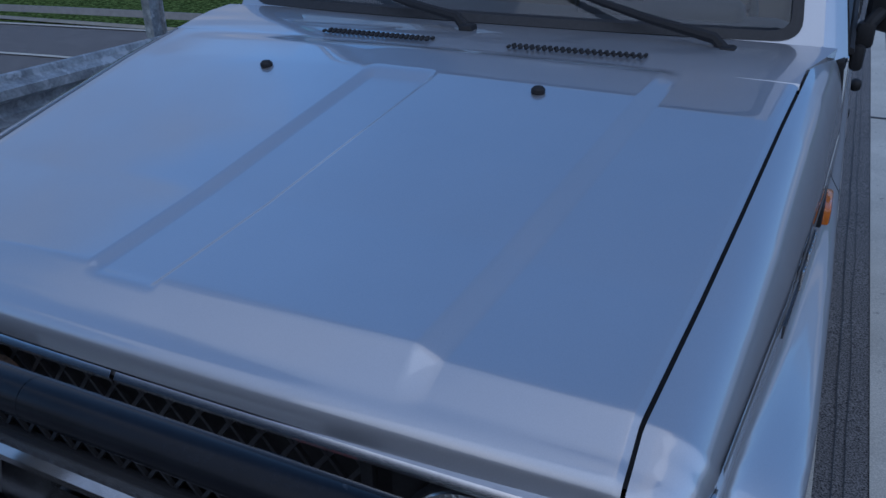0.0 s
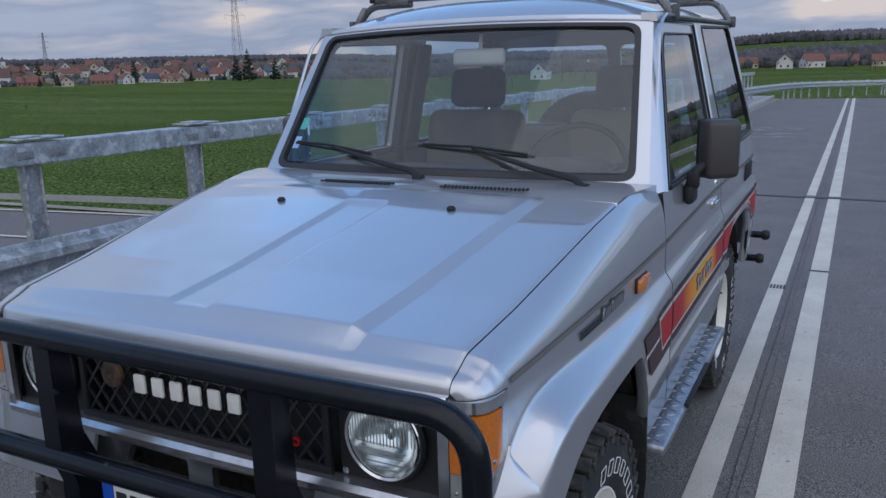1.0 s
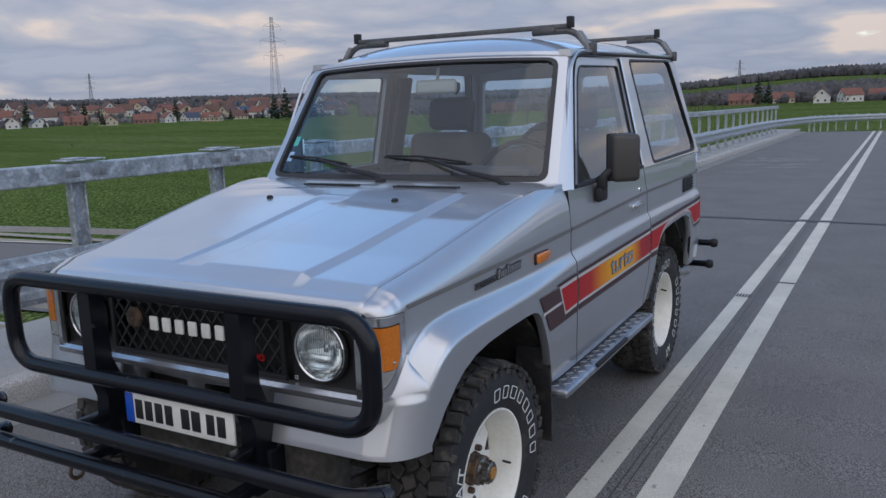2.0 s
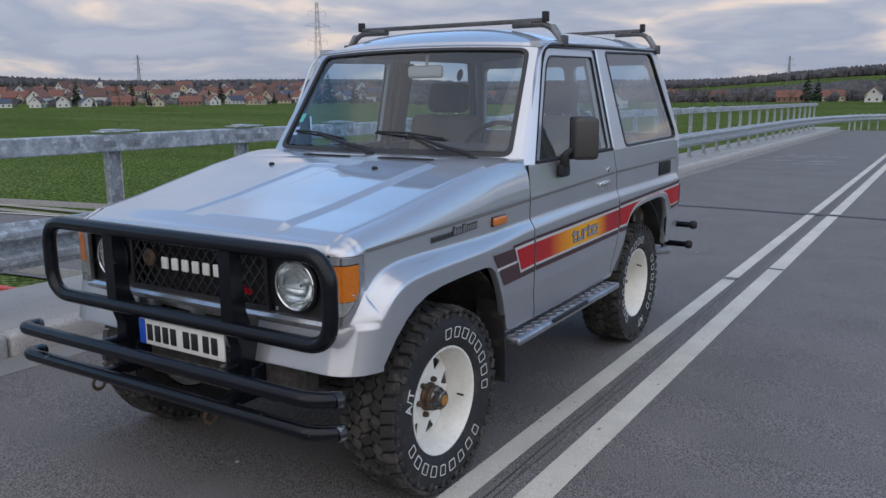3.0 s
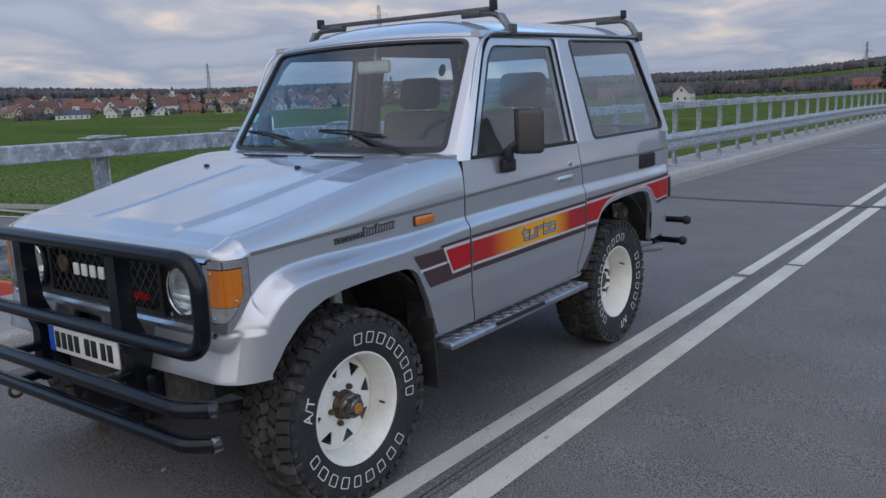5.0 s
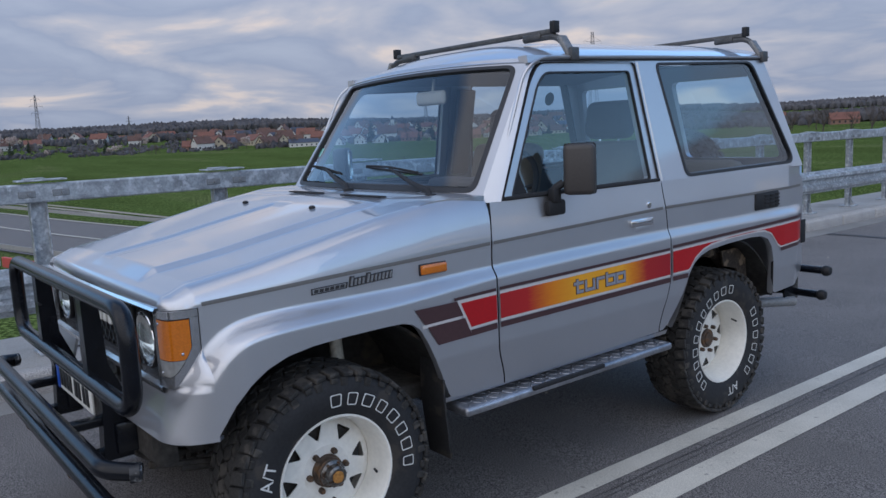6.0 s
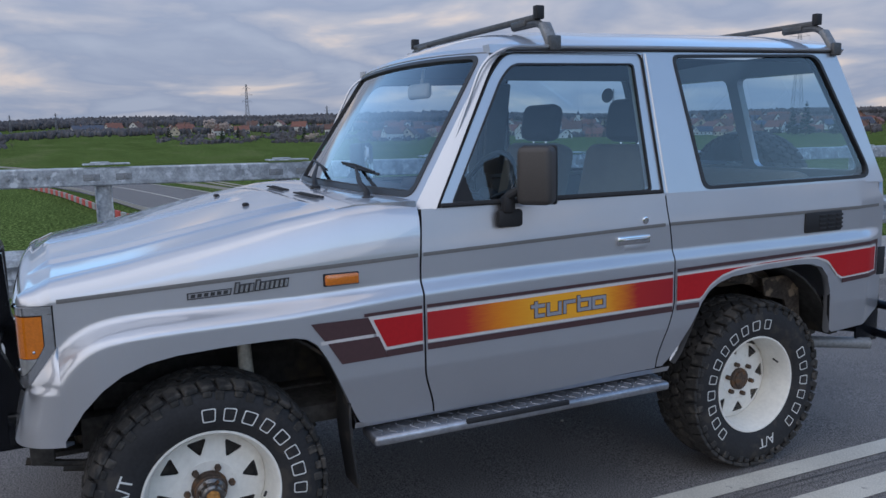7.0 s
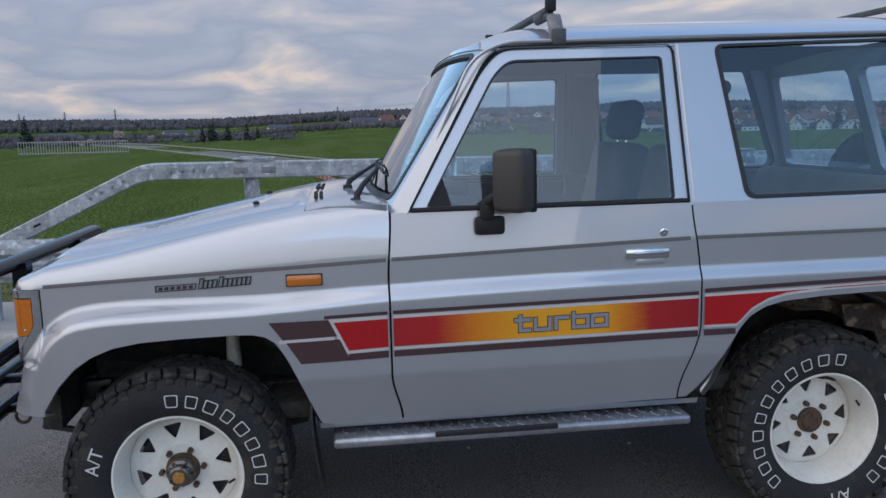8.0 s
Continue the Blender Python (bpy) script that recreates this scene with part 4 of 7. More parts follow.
LAMP_LINE = ((0.634, -0.499), (0.650, -0.4985), (0.666, -0.498), (0.682, -0.4965), (0.697, -0.494), (0.710, -0.489), (0.719, -0.482), (0.726, -0.472), (0.731, -0.458), (0.734, -0.442), (0.736, -0.424), (0.737, -0.404))
for s in (1, -1):
    # corner apron under the lamps, carrying the wing's flare round to the front
    rows = []
    for z in spread(0.603, 0.880, 28):
        a = Vector((side_x(-0.397, z) + 0.0005, -0.397))
        if z < 0.766:
            f = (z - 0.603) / 0.163
            e = Vector((0.655, -0.532 + 0.044 * f))
            c1, c2 = Vector((a.x - 0.015, -0.450)), Vector((0.765 - 0.020 * f, e.y + 0.006))
            tail = [Vector((0.655 + (0.335 - 0.655) * u, e.y - 0.008 * u)) for u in spread(0.25, 1, 3)]
        else:
            ye = lerp_table([(0.766, -0.484), (0.872, -0.406), (0.880, -0.400)], z)
            e = Vector((lerp_table([(q, p + 0.002) for p, q in LAMP_LINE], ye), ye))
            c1, c2 = a.lerp(e, 0.35) + Vector((0.010, -0.002)), a.lerp(e, 0.75) + Vector((0.003, 0.0))
            tail = [e + Vector((-0.012 * k, 0.004 * k)) for k in range(1, 5)]
        row = []
        for t in spread(0, 1, 16):
            p = a * (1 - t) ** 3 + c1 * (3 * t * (1 - t) ** 2) + c2 * (3 * t * t * (1 - t)) + e * t ** 3
            row.append((s * p.x, p.y, z))
        rows.append(row + [(s * p.x, p.y, z) for p in tail])
    rows.insert(0, [(px * 0.97, py + 0.022, pz - 0.003) for px, py, pz in rows[0]])
    thicken(facing(part("apron", sheet(rows), M_PAINT, car, "silver apron below the lamps", smooth=75), (s * 0.3, -1, 0)), 0.010, -1)

    # turn lamp: bright frame and two lenses wrapped round the corner
    def lamp_at(u, z, d):
        """A place on the lamp's bowed face: u along it from the inner edge, d outwards."""
        i = min(len(LAMP_LINE) - 2, int(u * (len(LAMP_LINE) - 1)))
        f = u * (len(LAMP_LINE) - 1) - i
        a, b = Vector(LAMP_LINE[i]), Vector(LAMP_LINE[i + 1])
        p = a.lerp(b, f)
        n = Vector(((b - a).y * -1, (b - a).x)).normalized() * -1
        return (s * (p.x + n.x * d), p.y + n.y * d, z)

    def lamp_strip(name, u0, u1, low, high, d, mat, parent, label="", t=0.014):
        rows = [[lamp_at(u, low(u) + (high(u) - low(u)) * v, d) for v in spread(0, 1, 6)] for u in spread(u0, u1, 18)]
        return thicken(facing(part(name, sheet(rows), mat, parent, label, smooth=50), (s * 0.5, -1, 0)), t, -1)

    def foot(u):
        return lerp_table([(0.0, 0.764), (0.47, 0.766), (0.545, 0.769), (0.636, 0.782), (0.727, 0.801), (0.818, 0.822), (0.909, 0.846), (1.0, 0.872)], u)

    def lens_foot(u):
        return lerp_table([(0.0, 0.799), (0.45, 0.802), (0.545, 0.808), (0.636, 0.820), (0.727, 0.840), (0.818, 0.866), (0.875, 0.889), (1.0, 0.93)], u)

    shell = lamp_strip("lamp_housing", 0.02, 0.995, foot, lambda u: 0.999, -0.006, M_PLASTIC, car, "black lamp housing")
    for u0, u1, lo, hi in ((0.0, 1.0, lambda u: 0.978, lambda u: 1.002), (0.885, 1.0, foot, lambda u: 0.980), (0.0, 0.885, foot, lambda u: lens_foot(u) - 0.003), (0.0, 0.13, foot, lambda u: 0.980)):
        lamp_strip("lamp_frame", u0, u1, lo, hi, 0.003, M_DULLCHROME, shell, "grey bright-metal lamp surround")
    lamp_strip("turn_lamp", 0.145, 0.872, lambda u: max(0.853, lens_foot(u)), lambda u: 0.974, 0.004, M_AMBER, shell, "amber wrap-round turn lamp")
    lamp_strip("parking_lamp", 0.145, 0.770, lens_foot, lambda u: max(lens_foot(u) + 0.001, 0.851), 0.003, M_CLEARLENS, shell, "clear parking lamp lens")
    for u, z in ((0.20, 0.962), (0.73, 0.872), (0.22, 0.812)):
        part("lens_screw", rbox(0.009, 0.009, 0.009, 0.003, lamp_at(u, z, 0.003)), M_DULLCHROME, shell)
    # dark headlamp panel with round lamp
    ring_hole = [Vector((0.502 + 0.088 * math.cos(a), 0.885 + 0.088 * math.sin(a))) for a in (2 * math.pi * k / 40 for k in range(40))]
    part("lamp_panel", plate(round_loop([(0.382, 0.768), (0.642, 0.768), (0.642, 0.992), (0.382, 0.992)], 0.012, 3), [ring_hole], lambda u, v, d: (s * u, -0.445 - d, v), 0.02), M_PLASTIC, car, "black headlamp panel")
    hl = lathe([(0.100, 0.0), (0.104, 0.012), (0.099, 0.020), (0.090, 0.018), (0.089, 0.004)], 40)
    mtx = pose(s * 0.502, -0.472, 0.885, 0, 0, -90) @ Matrix.Diagonal((1, 0.93, 0.93, 1))
    bmesh.ops.transform(hl, matrix=mtx, verts=hl.verts)
    head = part("headlamp", hl, M_PLASTIC, car, "round headlamp with fluted glass")
    rf = lathe([(0.090, 0.014), (0.080, -0.006), (0.060, -0.026), (0.036, -0.040), (0.012, -0.046), (0.0, -0.046)], 32)
    bmesh.ops.transform(rf, matrix=mtx, verts=rf.verts)
    bu = lathe([(0.015, -0.044), (0.014, -0.012), (0.0, -0.008)], 12)
    bmesh.ops.transform(bu, matrix=mtx, verts=bu.verts)
    part("bulb_cap", bu, M_CHROME, head)
    part("reflector", rf, M_LAMPBOWL, head)
    gl = lathe([(0.090, 0.012), (0.080, 0.020), (0.055, 0.028), (0.025, 0.032), (0.0, 0.033)], 32)
    bmesh.ops.transform(gl, matrix=mtx, verts=gl.verts)
    lg = part("lamp_glass", gl, M_WSCREEN, head, "fluted clear glass")
    lg.visible_shadow = False
    for k in range(-10, 11):
        half = math.sqrt(max(0.0, 0.080 ** 2 - (k * 0.0076) ** 2))
        zc = 0.885 + half * 0.42
        bow = 0.010 * (1 - (k / 11) ** 2)
        part("flute", rbox(0.0022, 0.003, half * 1.10, 0.001, (s * 0.502 + k * 0.0076, -0.488 - bow, zc), 1), M_CLEARLENS, head, smooth=0)
    for k in range(5):
        zz = 0.822 + k * 0.0135
        half = math.sqrt(max(0.0, 0.080 ** 2 - (zz - 0.885) ** 2)) * 0.72
        part("flute", rbox(2 * half, 0.003, 0.0022, 0.001, (s * 0.502, -0.492, zz), 1), M_CLEARLENS, head, smooth=0)
    rg = lathe([(0.092, 0.014), (0.097, 0.018), (0.094, 0.022), (0.088, 0.020)], 40)
    bmesh.ops.transform(rg, matrix=mtx, verts=rg.verts)
    part("lamp_ring", rg, M_CHROME, head)
    for dx, dz in ((0.106, 0.096), (-0.106, -0.096)):
        part("lamp_screw", rbox(0.014, 0.01, 0.014, 0.003, (s * (0.502 + dx), -0.468, 0.882 + dz)), M_DULLCHROME, head)
# core behind the grille, grille mesh
part("radiator_core", rbox(1.30, 0.03, 0.30, 0.01, (0, -0.39, 0.84)), M_DARKGAP, car)
gr = rbox(0.76, 0.016, 0.018, 0.004, (-0.012, -0.478, 0.975))
rbox(0.76, 0.016, 0.018, 0.004, (-0.012, -0.478, 0.782), bm=gr)
for x in (-0.382, 0.358):
    rbox(0.018, 0.016, 0.20, 0.004, (x, -0.476, 0.878), bm=gr)
grille = part("grille", gr, M_PLASTIC, car, "black mesh radiator grille")
mesh = bmesh.new()
cell_w, cell_h = 0.050, 0.0318
nx, nz = 15, 6
for i in range(nx + 1):
    for j in range(nz + 1):
        x, z = -0.375 + i * cell_w + (cell_w / 2 if j % 2 else 0), 0.787 + j * cell_h
        for sx in (-1, 1):
            x2, z2 = x + sx * cell_w / 2, z + cell_h
            if -0.385 <= x2 <= 0.365 and z2 <= 0.978 and x <= 0.365:
                tube([(x, -0.474, z), (x2, -0.474, z2)], 0.0045, 4, mesh, caps=False)
part("grille_mesh", mesh, M_MESH, grille)
bd = lathe([(0.0, 0.012), (0.026, 0.012), (0.034, 0.008), (0.036, 0.0)], 28)
bmesh.ops.transform(bd, matrix=pose(-0.265, -0.484, 0.905, 0, 0, -90), verts=bd.verts)
part("badge", bd, M_RUST, grille, "tarnished round badge on the grille")
# maker's word as plain bars, model word in red
for k in range(6):
    part("white_bar", rbox(0.037, 0.010, 0.048, 0.005, (-0.175 + k * 0.058, -0.486, 0.893)), M_PLATEWHITE, grille, "plain white bar of the emblem")
part("red_word", text_mesh("turbo", 0.044, 0.006, lambda u, v, d: (0.242 + u, -0.482 - d, 0.838 + v)), M_REDDECAL, grille, "small red lettering reading turbo")
# bright trim over and under the grille
for s in (1, -1):
    b = bmesh.new()
    pts = [(s * x, front_y(x) - 0.020, 0.998) for x in spread(0.004, 0.655, 12)]
    rows = [[(p[0], p[1] + dy, p[2] + dz) for dy, dz in ((0.03, 0.008), (-0.004, 0.008), (-0.010, 0.0), (-0.006, -0.008), (0.03, -0.008))] for p in pts]
    part("bright_trim", sheet(rows, flip=s < 0), M_CHROME, car, "bright trim strip above the grille")
    rows = [[(s * x, front_y(x) - 0.012 + dy, 0.758 + dz) for dy, dz in ((0.03, 0.016), (-0.004, 0.016), (-0.014, 0.004), (-0.010, -0.014), (0.03, -0.016))] for x in spread(0.0, 0.66, 12)]
    part("lower_trim", sheet(rows, flip=s < 0), M_DULLCHROME, car, "grey trim strip below the grille")
# middle panel with two dark slots
fp = [(-0.40, 0.60), (0.34, 0.60), (0.34, 0.742), (-0.40, 0.742)]
fh = [round_loop([(-0.27, 0.66), (-0.055, 0.655), (-0.055, 0.715), (-0.24, 0.72)], 0.01, 3), round_loop([(0.02, 0.655), (0.25, 0.66), (0.22, 0.72), (0.02, 0.715)], 0.01, 3)]
part("middle_panel", plate([Vector(p) for p in fp], fh, lambda u, v, d: (u, -0.478 + d, v), 0.02), M_DULLCHROME, car, "grey middle panel with two dark slots")

# bull bar
UPRIGHT_X = (-0.316, 0.316)
bar = thing("bull_bar", "black painted tubular steel bull bar on the nose", "")
bar.parent = car
BY = -0.622
loop = bend([(0.0, BY, 1.036), (0.773, BY, 1.036), (0.773, BY, 0.737), (0.0, BY, 0.737), (-0.715, BY, 0.737), (-0.715, BY, 1.036), (-0.001, BY, 1.036)], 0.105, 8)
part("hoop", tube(loop, 0.0272, 18), M_BLACKPAINT, bar, "black hoop round the grille")
for z, y in ((0.598, -0.722), (0.484, -0.716)):
    line = bend([(-0.825, y + 0.085, z - 0.012), (-0.80, y, z), (0.765, y, z), (0.820, y + 0.085, z - 0.012)], 0.06, 8)
    part("cross_bar", tube(line, 0.0262, 16), M_BLACKPAINT, bar, "scuffed black cross bar")
    for end, way in ((line[0], -1), (line[-1], 1)):
        cap = lathe([(0.0, 0.004), (0.020, 0.003), (0.027, -0.004), (0.0275, -0.030)], 16)
        bmesh.ops.transform(cap, matrix=pose(end.x, end.y, end.z, 0, 0, 70 if way > 0 else 110), verts=cap.verts)
        part("bar_cap", cap, M_SCUFF, bar, "scratched bar end")
for x in UPRIGHT_X:
    up = [(BY - 0.012, 1.034), (BY + 0.040, 1.034), (BY + 0.052, 0.79), (BY + 0.105, 0.66), (BY + 0.105, 0.46), (BY + 0.010, 0.46), (BY + 0.020, 0.66), (BY - 0.012, 0.755)]
    part("upright", plate([Vector(p) for p in up], [], lambda u, v, d: (x - 0.028 + d, u, v), 0.056), M_BLACKPAINT, bar, "flat black upright")
    part("bracket", rbox(0.09, 0.26, 0.11, 0.01, (x, BY + 0.18, 0.53)), M_BLACKPAINT, bar)
    for z in (0.596, 0.482):
        part("bar_stay", rbox(0.045, 0.12, 0.030, 0.005, (x, BY - 0.035, z)), M_BLACKPAINT, bar)
    part("tow_eye", tube([(x - 0.06, BY - 0.06 + 0.026 * math.cos(a), 0.425 + 0.026 * math.sin(a)) for a in spread(0, 2 * math.pi, 14)], 0.007, 6), M_RUST, bar)
np_ = thing("number_plate", "white number plate with blue end band and black bars", "")
np_.parent = car
part("plate_body", rbox(0.46, 0.008, 0.100, 0.003, (0.043, -0.612, 0.654)), M_PLATEWHITE, np_)
part("blue_band", rbox(0.034, 0.003, 0.096, 0.001, (-0.168, -0.6175, 0.654)), M_PLATEBLUE, np_, "blue end band")
for x, w in ((-0.126, 0.032), (-0.082, 0.032), (-0.038, 0.032), (0.006, 0.032), (0.076, 0.034), (0.121, 0.036), (0.180, 0.032), (0.224, 0.032)):
    part("black_bar", rbox(w, 0.003, 0.064, 0.002, (x, -0.6175, 0.654)), M_BLACKINK, np_)

# ---- wheels ----


def wheel_thing(front):
    w = thing("wheel", "white steel wheel with chunky all-terrain tyre", "")
    W2 = 0.118
    prof = [(0.207, 0.095), (0.222, 0.106), (0.245, 0.116), (0.285, W2 + 0.004), (0.315, W2 + 0.002), (0.338, W2 - 0.006), (0.350, W2 - 0.018), (0.354, 0.05), (0.355, 0.0), (0.354, -0.05), (0.350, -W2 + 0.018), (0.338, -W2 + 0.006), (0.315, -W2 - 0.002), (0.285, -W2 - 0.004), (0.245, -0.116), (0.222, -0.106), (0.207, -0.095)]
    tyre = part("tyre", lathe(prof, 64), M_RUBBER, w, "black tyre with white outlined lettering", smooth=50)
    tr = bmesh.new()
    n = 44
    rng = random.Random(5)
    for k in range(n):
        a = 2 * math.pi * k / n
        for row, (x, wdt, ln, tw) in enumerate(((-0.093, 0.054, 0.042, 10), (-0.046, 0.044, 0.042, -28), (0.0, 0.044, 0.042, 28), (0.046, 0.044, 0.042, -28), (0.093, 0.054, 0.042, 10))):
            aa = a + (row % 2) * math.pi / n + rng.uniform(-0.01, 0.01)
            r = 0.359 if row in (0, 4) else 0.3615
            m = Matrix.Rotation(aa, 4, 'X') @ pose(x, 0, r, 0, (13 if row == 4 else -13 if row == 0 else 0), tw)
            rbox(wdt, ln, 0.016, 0.003, (0, 0, 0), 1, tr, m)
        for s in (-1, 1):
            m = Matrix.Rotation(a + (0.03 if k % 2 else 0), 4, 'X') @ pose(s * (W2 - 0.003), 0, 0.336 - (0.006 if k % 2 else 0), 0, 0, 0)
            rbox(0.012, 0.026, 0.030 if k % 2 else 0.018, 0.003, (0, 0, 0), 1, tr, m)
    part("tread", tr, M_TREAD, w, "knobbly tread blocks", smooth=0)["kind"] = "stuff"

    # raised outlined lettering: makers' words as plain boxes, A/T as letters
    def on_side(ang, r0):
        def f(u, v, d):
            a = ang - u / r0
            r = r0 + v
            x = W2 + 0.0035 - 0.0022 * abs(r - 0.285) / 0.03
            return (x + d * 0.5, r * math.cos(a), r * math.sin(a))
        return f

    def outline_box(ang, wdt, hgt, bmx):
        o = round_loop([(-wdt / 2, -hgt / 2), (wdt / 2, -hgt / 2), (wdt / 2, hgt / 2), (-wdt / 2, hgt / 2)], 0.006, 2)
        i = [Vector((p.x * 0.83, p.y * 0.85)) for p in o]
        return plate(o, [i], on_side(ang, 0.271), 0.003, bmx)

    words = ((43.5, 8, 13.3), (260, 9, 14)) if front else ((112, 11, 14), (310, 6, 14))
    for mid, cnt, pitch in words:
        for k in range(cnt):
            part("letter_bar", outline_box(radians(mid - (k - (cnt - 1) / 2) * pitch), (0.041, 0.036, 0.043, 0.038)[(k * 3 + cnt) % 4], 0.043, None), M_LETTER, w, "white outlined box of the tyre lettering", smooth=0)
    at = radians(163 if front else 243)
    part("lettering", text_mesh("A/T", 0.060, 0.003, on_side(at, 0.268)), M_LETTER, w, "white raised lettering reading A/T", smooth=0)

    # rim: barrel, dish with eight openings
    rim = part("rim", lathe([(0.200, -0.10), (0.197, -0.08), (0.184, -0.06), (0.184, 0.03), (0.194, 0.060), (0.200, 0.092), (0.208, 0.104), (0.214, 0.104), (0.215, 0.096), (0.207, 0.084)], 56), M_WHITEPAINT, w, "white painted steel rim")
    dx = -0.008 if front else -0.028
    circ = [Vector((0.183 * math.cos(a), 0.183 * math.sin(a))) for a in (2 * math.pi * k / 56 for k in range(56))]
    holes = []
    for k in range(8):
        a0 = 2 * math.pi * (k + 0.25) / 8
        tri = [(0.104, 0.0), (0.160, -0.21), (0.160, 0.21)]
        holes.append(round_loop([Vector((r * math.cos(a0 + t), r * math.sin(a0 + t))) for r, t in tri], 0.010, 2))

    def dish(u, v, d):
        r = math.hypot(u, v)
        x = dx + lerp_table([(0, 0.030), (0.085, 0.030), (0.105, 0.022), (0.16, 0.014), (0.183, 0.0)], r)
        return (x - d, u, v)
    hubhole = [Vector((0.050 * math.cos(a), 0.050 * math.sin(a))) for a in (2 * math.pi * k / 28 for k in range(28))]
    ring = [Vector((0.088 * math.cos(a), 0.088 * math.sin(a))) for a in (2 * math.pi * k / 40 for k in range(40))]
    part("dish", plate(circ, holes + [ring], dish, 0.005), M_WHITEPAINT, w, "white dish with eight triangular openings", smooth=30)
    part("dish_centre", plate(ring, [hubhole], lambda u, v, d: (dx + 0.030 - d, u, v), 0.006), M_WHITEPAINT, w, smooth=30)
    part("brake_drum", lathe([(0.0, -0.02), (0.150, -0.02), (0.155, -0.06)], 32), M_UNDER, w, "dark rusty brake drum")
    for k in range(6):
        a = 2 * math.pi * (k + 0.1) / 6
        nb = lathe([(0.0, 0.020), (0.009, 0.020), (0.011, 0.014), (0.011, 0.0)], 6)
        bmesh.ops.translate(nb, vec=(dx + 0.030, 0.070 * math.cos(a), 0.070 * math.sin(a)), verts=nb.verts)
        part("wheel_nut", nb, M_RUST, w)
    if front:
        hb = lathe([(0.052, 0.0), (0.050, 0.020), (0.046, 0.024), (0.046, 0.050), (0.036, 0.056), (0.035, 0.080), (0.030, 0.084), (0.026, 0.0845), (0.0, 0.0845)], 28)
        bmesh.ops.translate(hb, vec=(dx + 0.022, 0, 0), verts=hb.verts)
        hub = part("hub", hb, M_HUBSTEEL, w, "dark worn free-wheel hub")
        fl_ = lathe([(0.058, 0.0), (0.056, 0.016), (0.050, 0.022), (0.0505, 0.040), (0.046, 0.043)], 28)
        bmesh.ops.translate(fl_, vec=(dx + 0.022, 0, 0), verts=fl_.verts)
        part("hub_flange", fl_, M_RUST, w, "rusty hub flange")
        for k in range(10):
            a = 2 * math.pi * k / 10
            part("hub_rib", rbox(0.018, 0.008, 0.006, 0.002, (dx + 0.022 + 0.068, 0.0365 * math.cos(a), 0.0365 * math.sin(a)), 1, turn=None), M_HUBSTEEL, w)
        cp = lathe([(0.021, 0.0), (0.020, 0.005), (0.0, 0.007)], 20)
        bmesh.ops.translate(cp, vec=(dx + 0.106, 0, 0), verts=cp.verts)
        part("hub_cap", cp, M_HUBCAP, w, "orange-brown hub cap")
        for k in range(6):
            a = 2 * math.pi * k / 6
            nb = lathe([(0.0, 0.008), (0.0055, 0.008), (0.0055, 0.0)], 6)
            bmesh.ops.translate(nb, vec=(dx + 0.074, 0.040 * math.cos(a), 0.040 * math.sin(a)), verts=nb.verts)
            part("hub_bolt", nb, M_RUST, w)
    else:
        hb = lathe([(0.050, 0.0), (0.048, 0.012), (0.036, 0.014), (0.034, 0.020), (0.018, 0.022), (0.0, 0.022)], 28)
        bmesh.ops.translate(hb, vec=(dx + 0.028, 0, 0), verts=hb.verts)
        part("hub", hb, M_RUST, w, "dark rusty axle hub")
    vl = tube([(0.050, 0.172, -0.04), (0.085, 0.160, -0.035)], 0.0045, 6)
    part("valve", vl, M_PLASTIC, w)
    return w


wf = wheel_thing(True)
wr = wheel_thing(False)
wf.parent = car
wr.parent = car
wf.matrix_basis = pose(0.702, 0.0, HUB_Z, 0, 0, -1)
wr.matrix_basis = pose(0.668, WB, HUB_Z - 0.012, 40, 0, 0)
c = copy_thing(wf, pose(-0.702, 0.0, HUB_Z, 25, 0, 179))
c = copy_thing(wr, pose(-0.668, WB, HUB_Z - 0.012, 0, 0, 180))
spare = copy_thing(wr, pose(-0.18, 3.20, 1.06, 0, 0, 90))
tagged(spare, "spare wheel carried upright on the tail door", "wheel")
# ---- car details ----
M_TURBO = bpy.data.materials.new("sunset_decal")
M_TURBO.use_nodes = True
tn, tl = M_TURBO.node_tree.nodes, M_TURBO.node_tree.links
tb = tn["Principled BSDF"]
tb.inputs["Roughness"].default_value, tb.inputs["Specular IOR Level"].default_value = 0.42, 0.28
tco = tn.new("ShaderNodeTexCoord")
tno = tn.new("ShaderNodeTexNoise")
tno.inputs["Scale"].default_value = 60
tsep = tn.new("ShaderNodeSeparateXYZ")
tl.new(tco.outputs["Object"], tsep.inputs[0])
tmap = tn.new("ShaderNodeMapRange")
tmap.inputs["From Min"].default_value, tmap.inputs["From Max"].default_value = 0.72, 1.79
tl.new(tsep.outputs[1], tmap.inputs["Value"])
tmp = tn.new("ShaderNodeMapping")
tmp.inputs["Scale"].default_value = (1, 0.35, 3.0)
tl.new(tco.outputs["Object"], tmp.inputs[0])
tl.new(tmp.outputs[0], tno.inputs["Vector"])
tadd = tn.new("ShaderNodeMath")
tadd.operation = 'MULTIPLY_ADD'
tl.new(tno.outputs["Fac"], tadd.inputs[0])
tadd.inputs[1].default_value = 0.06
tl.new(tmap.outputs[0], tadd.inputs[2])
trp = tn.new("ShaderNodeValToRGB")
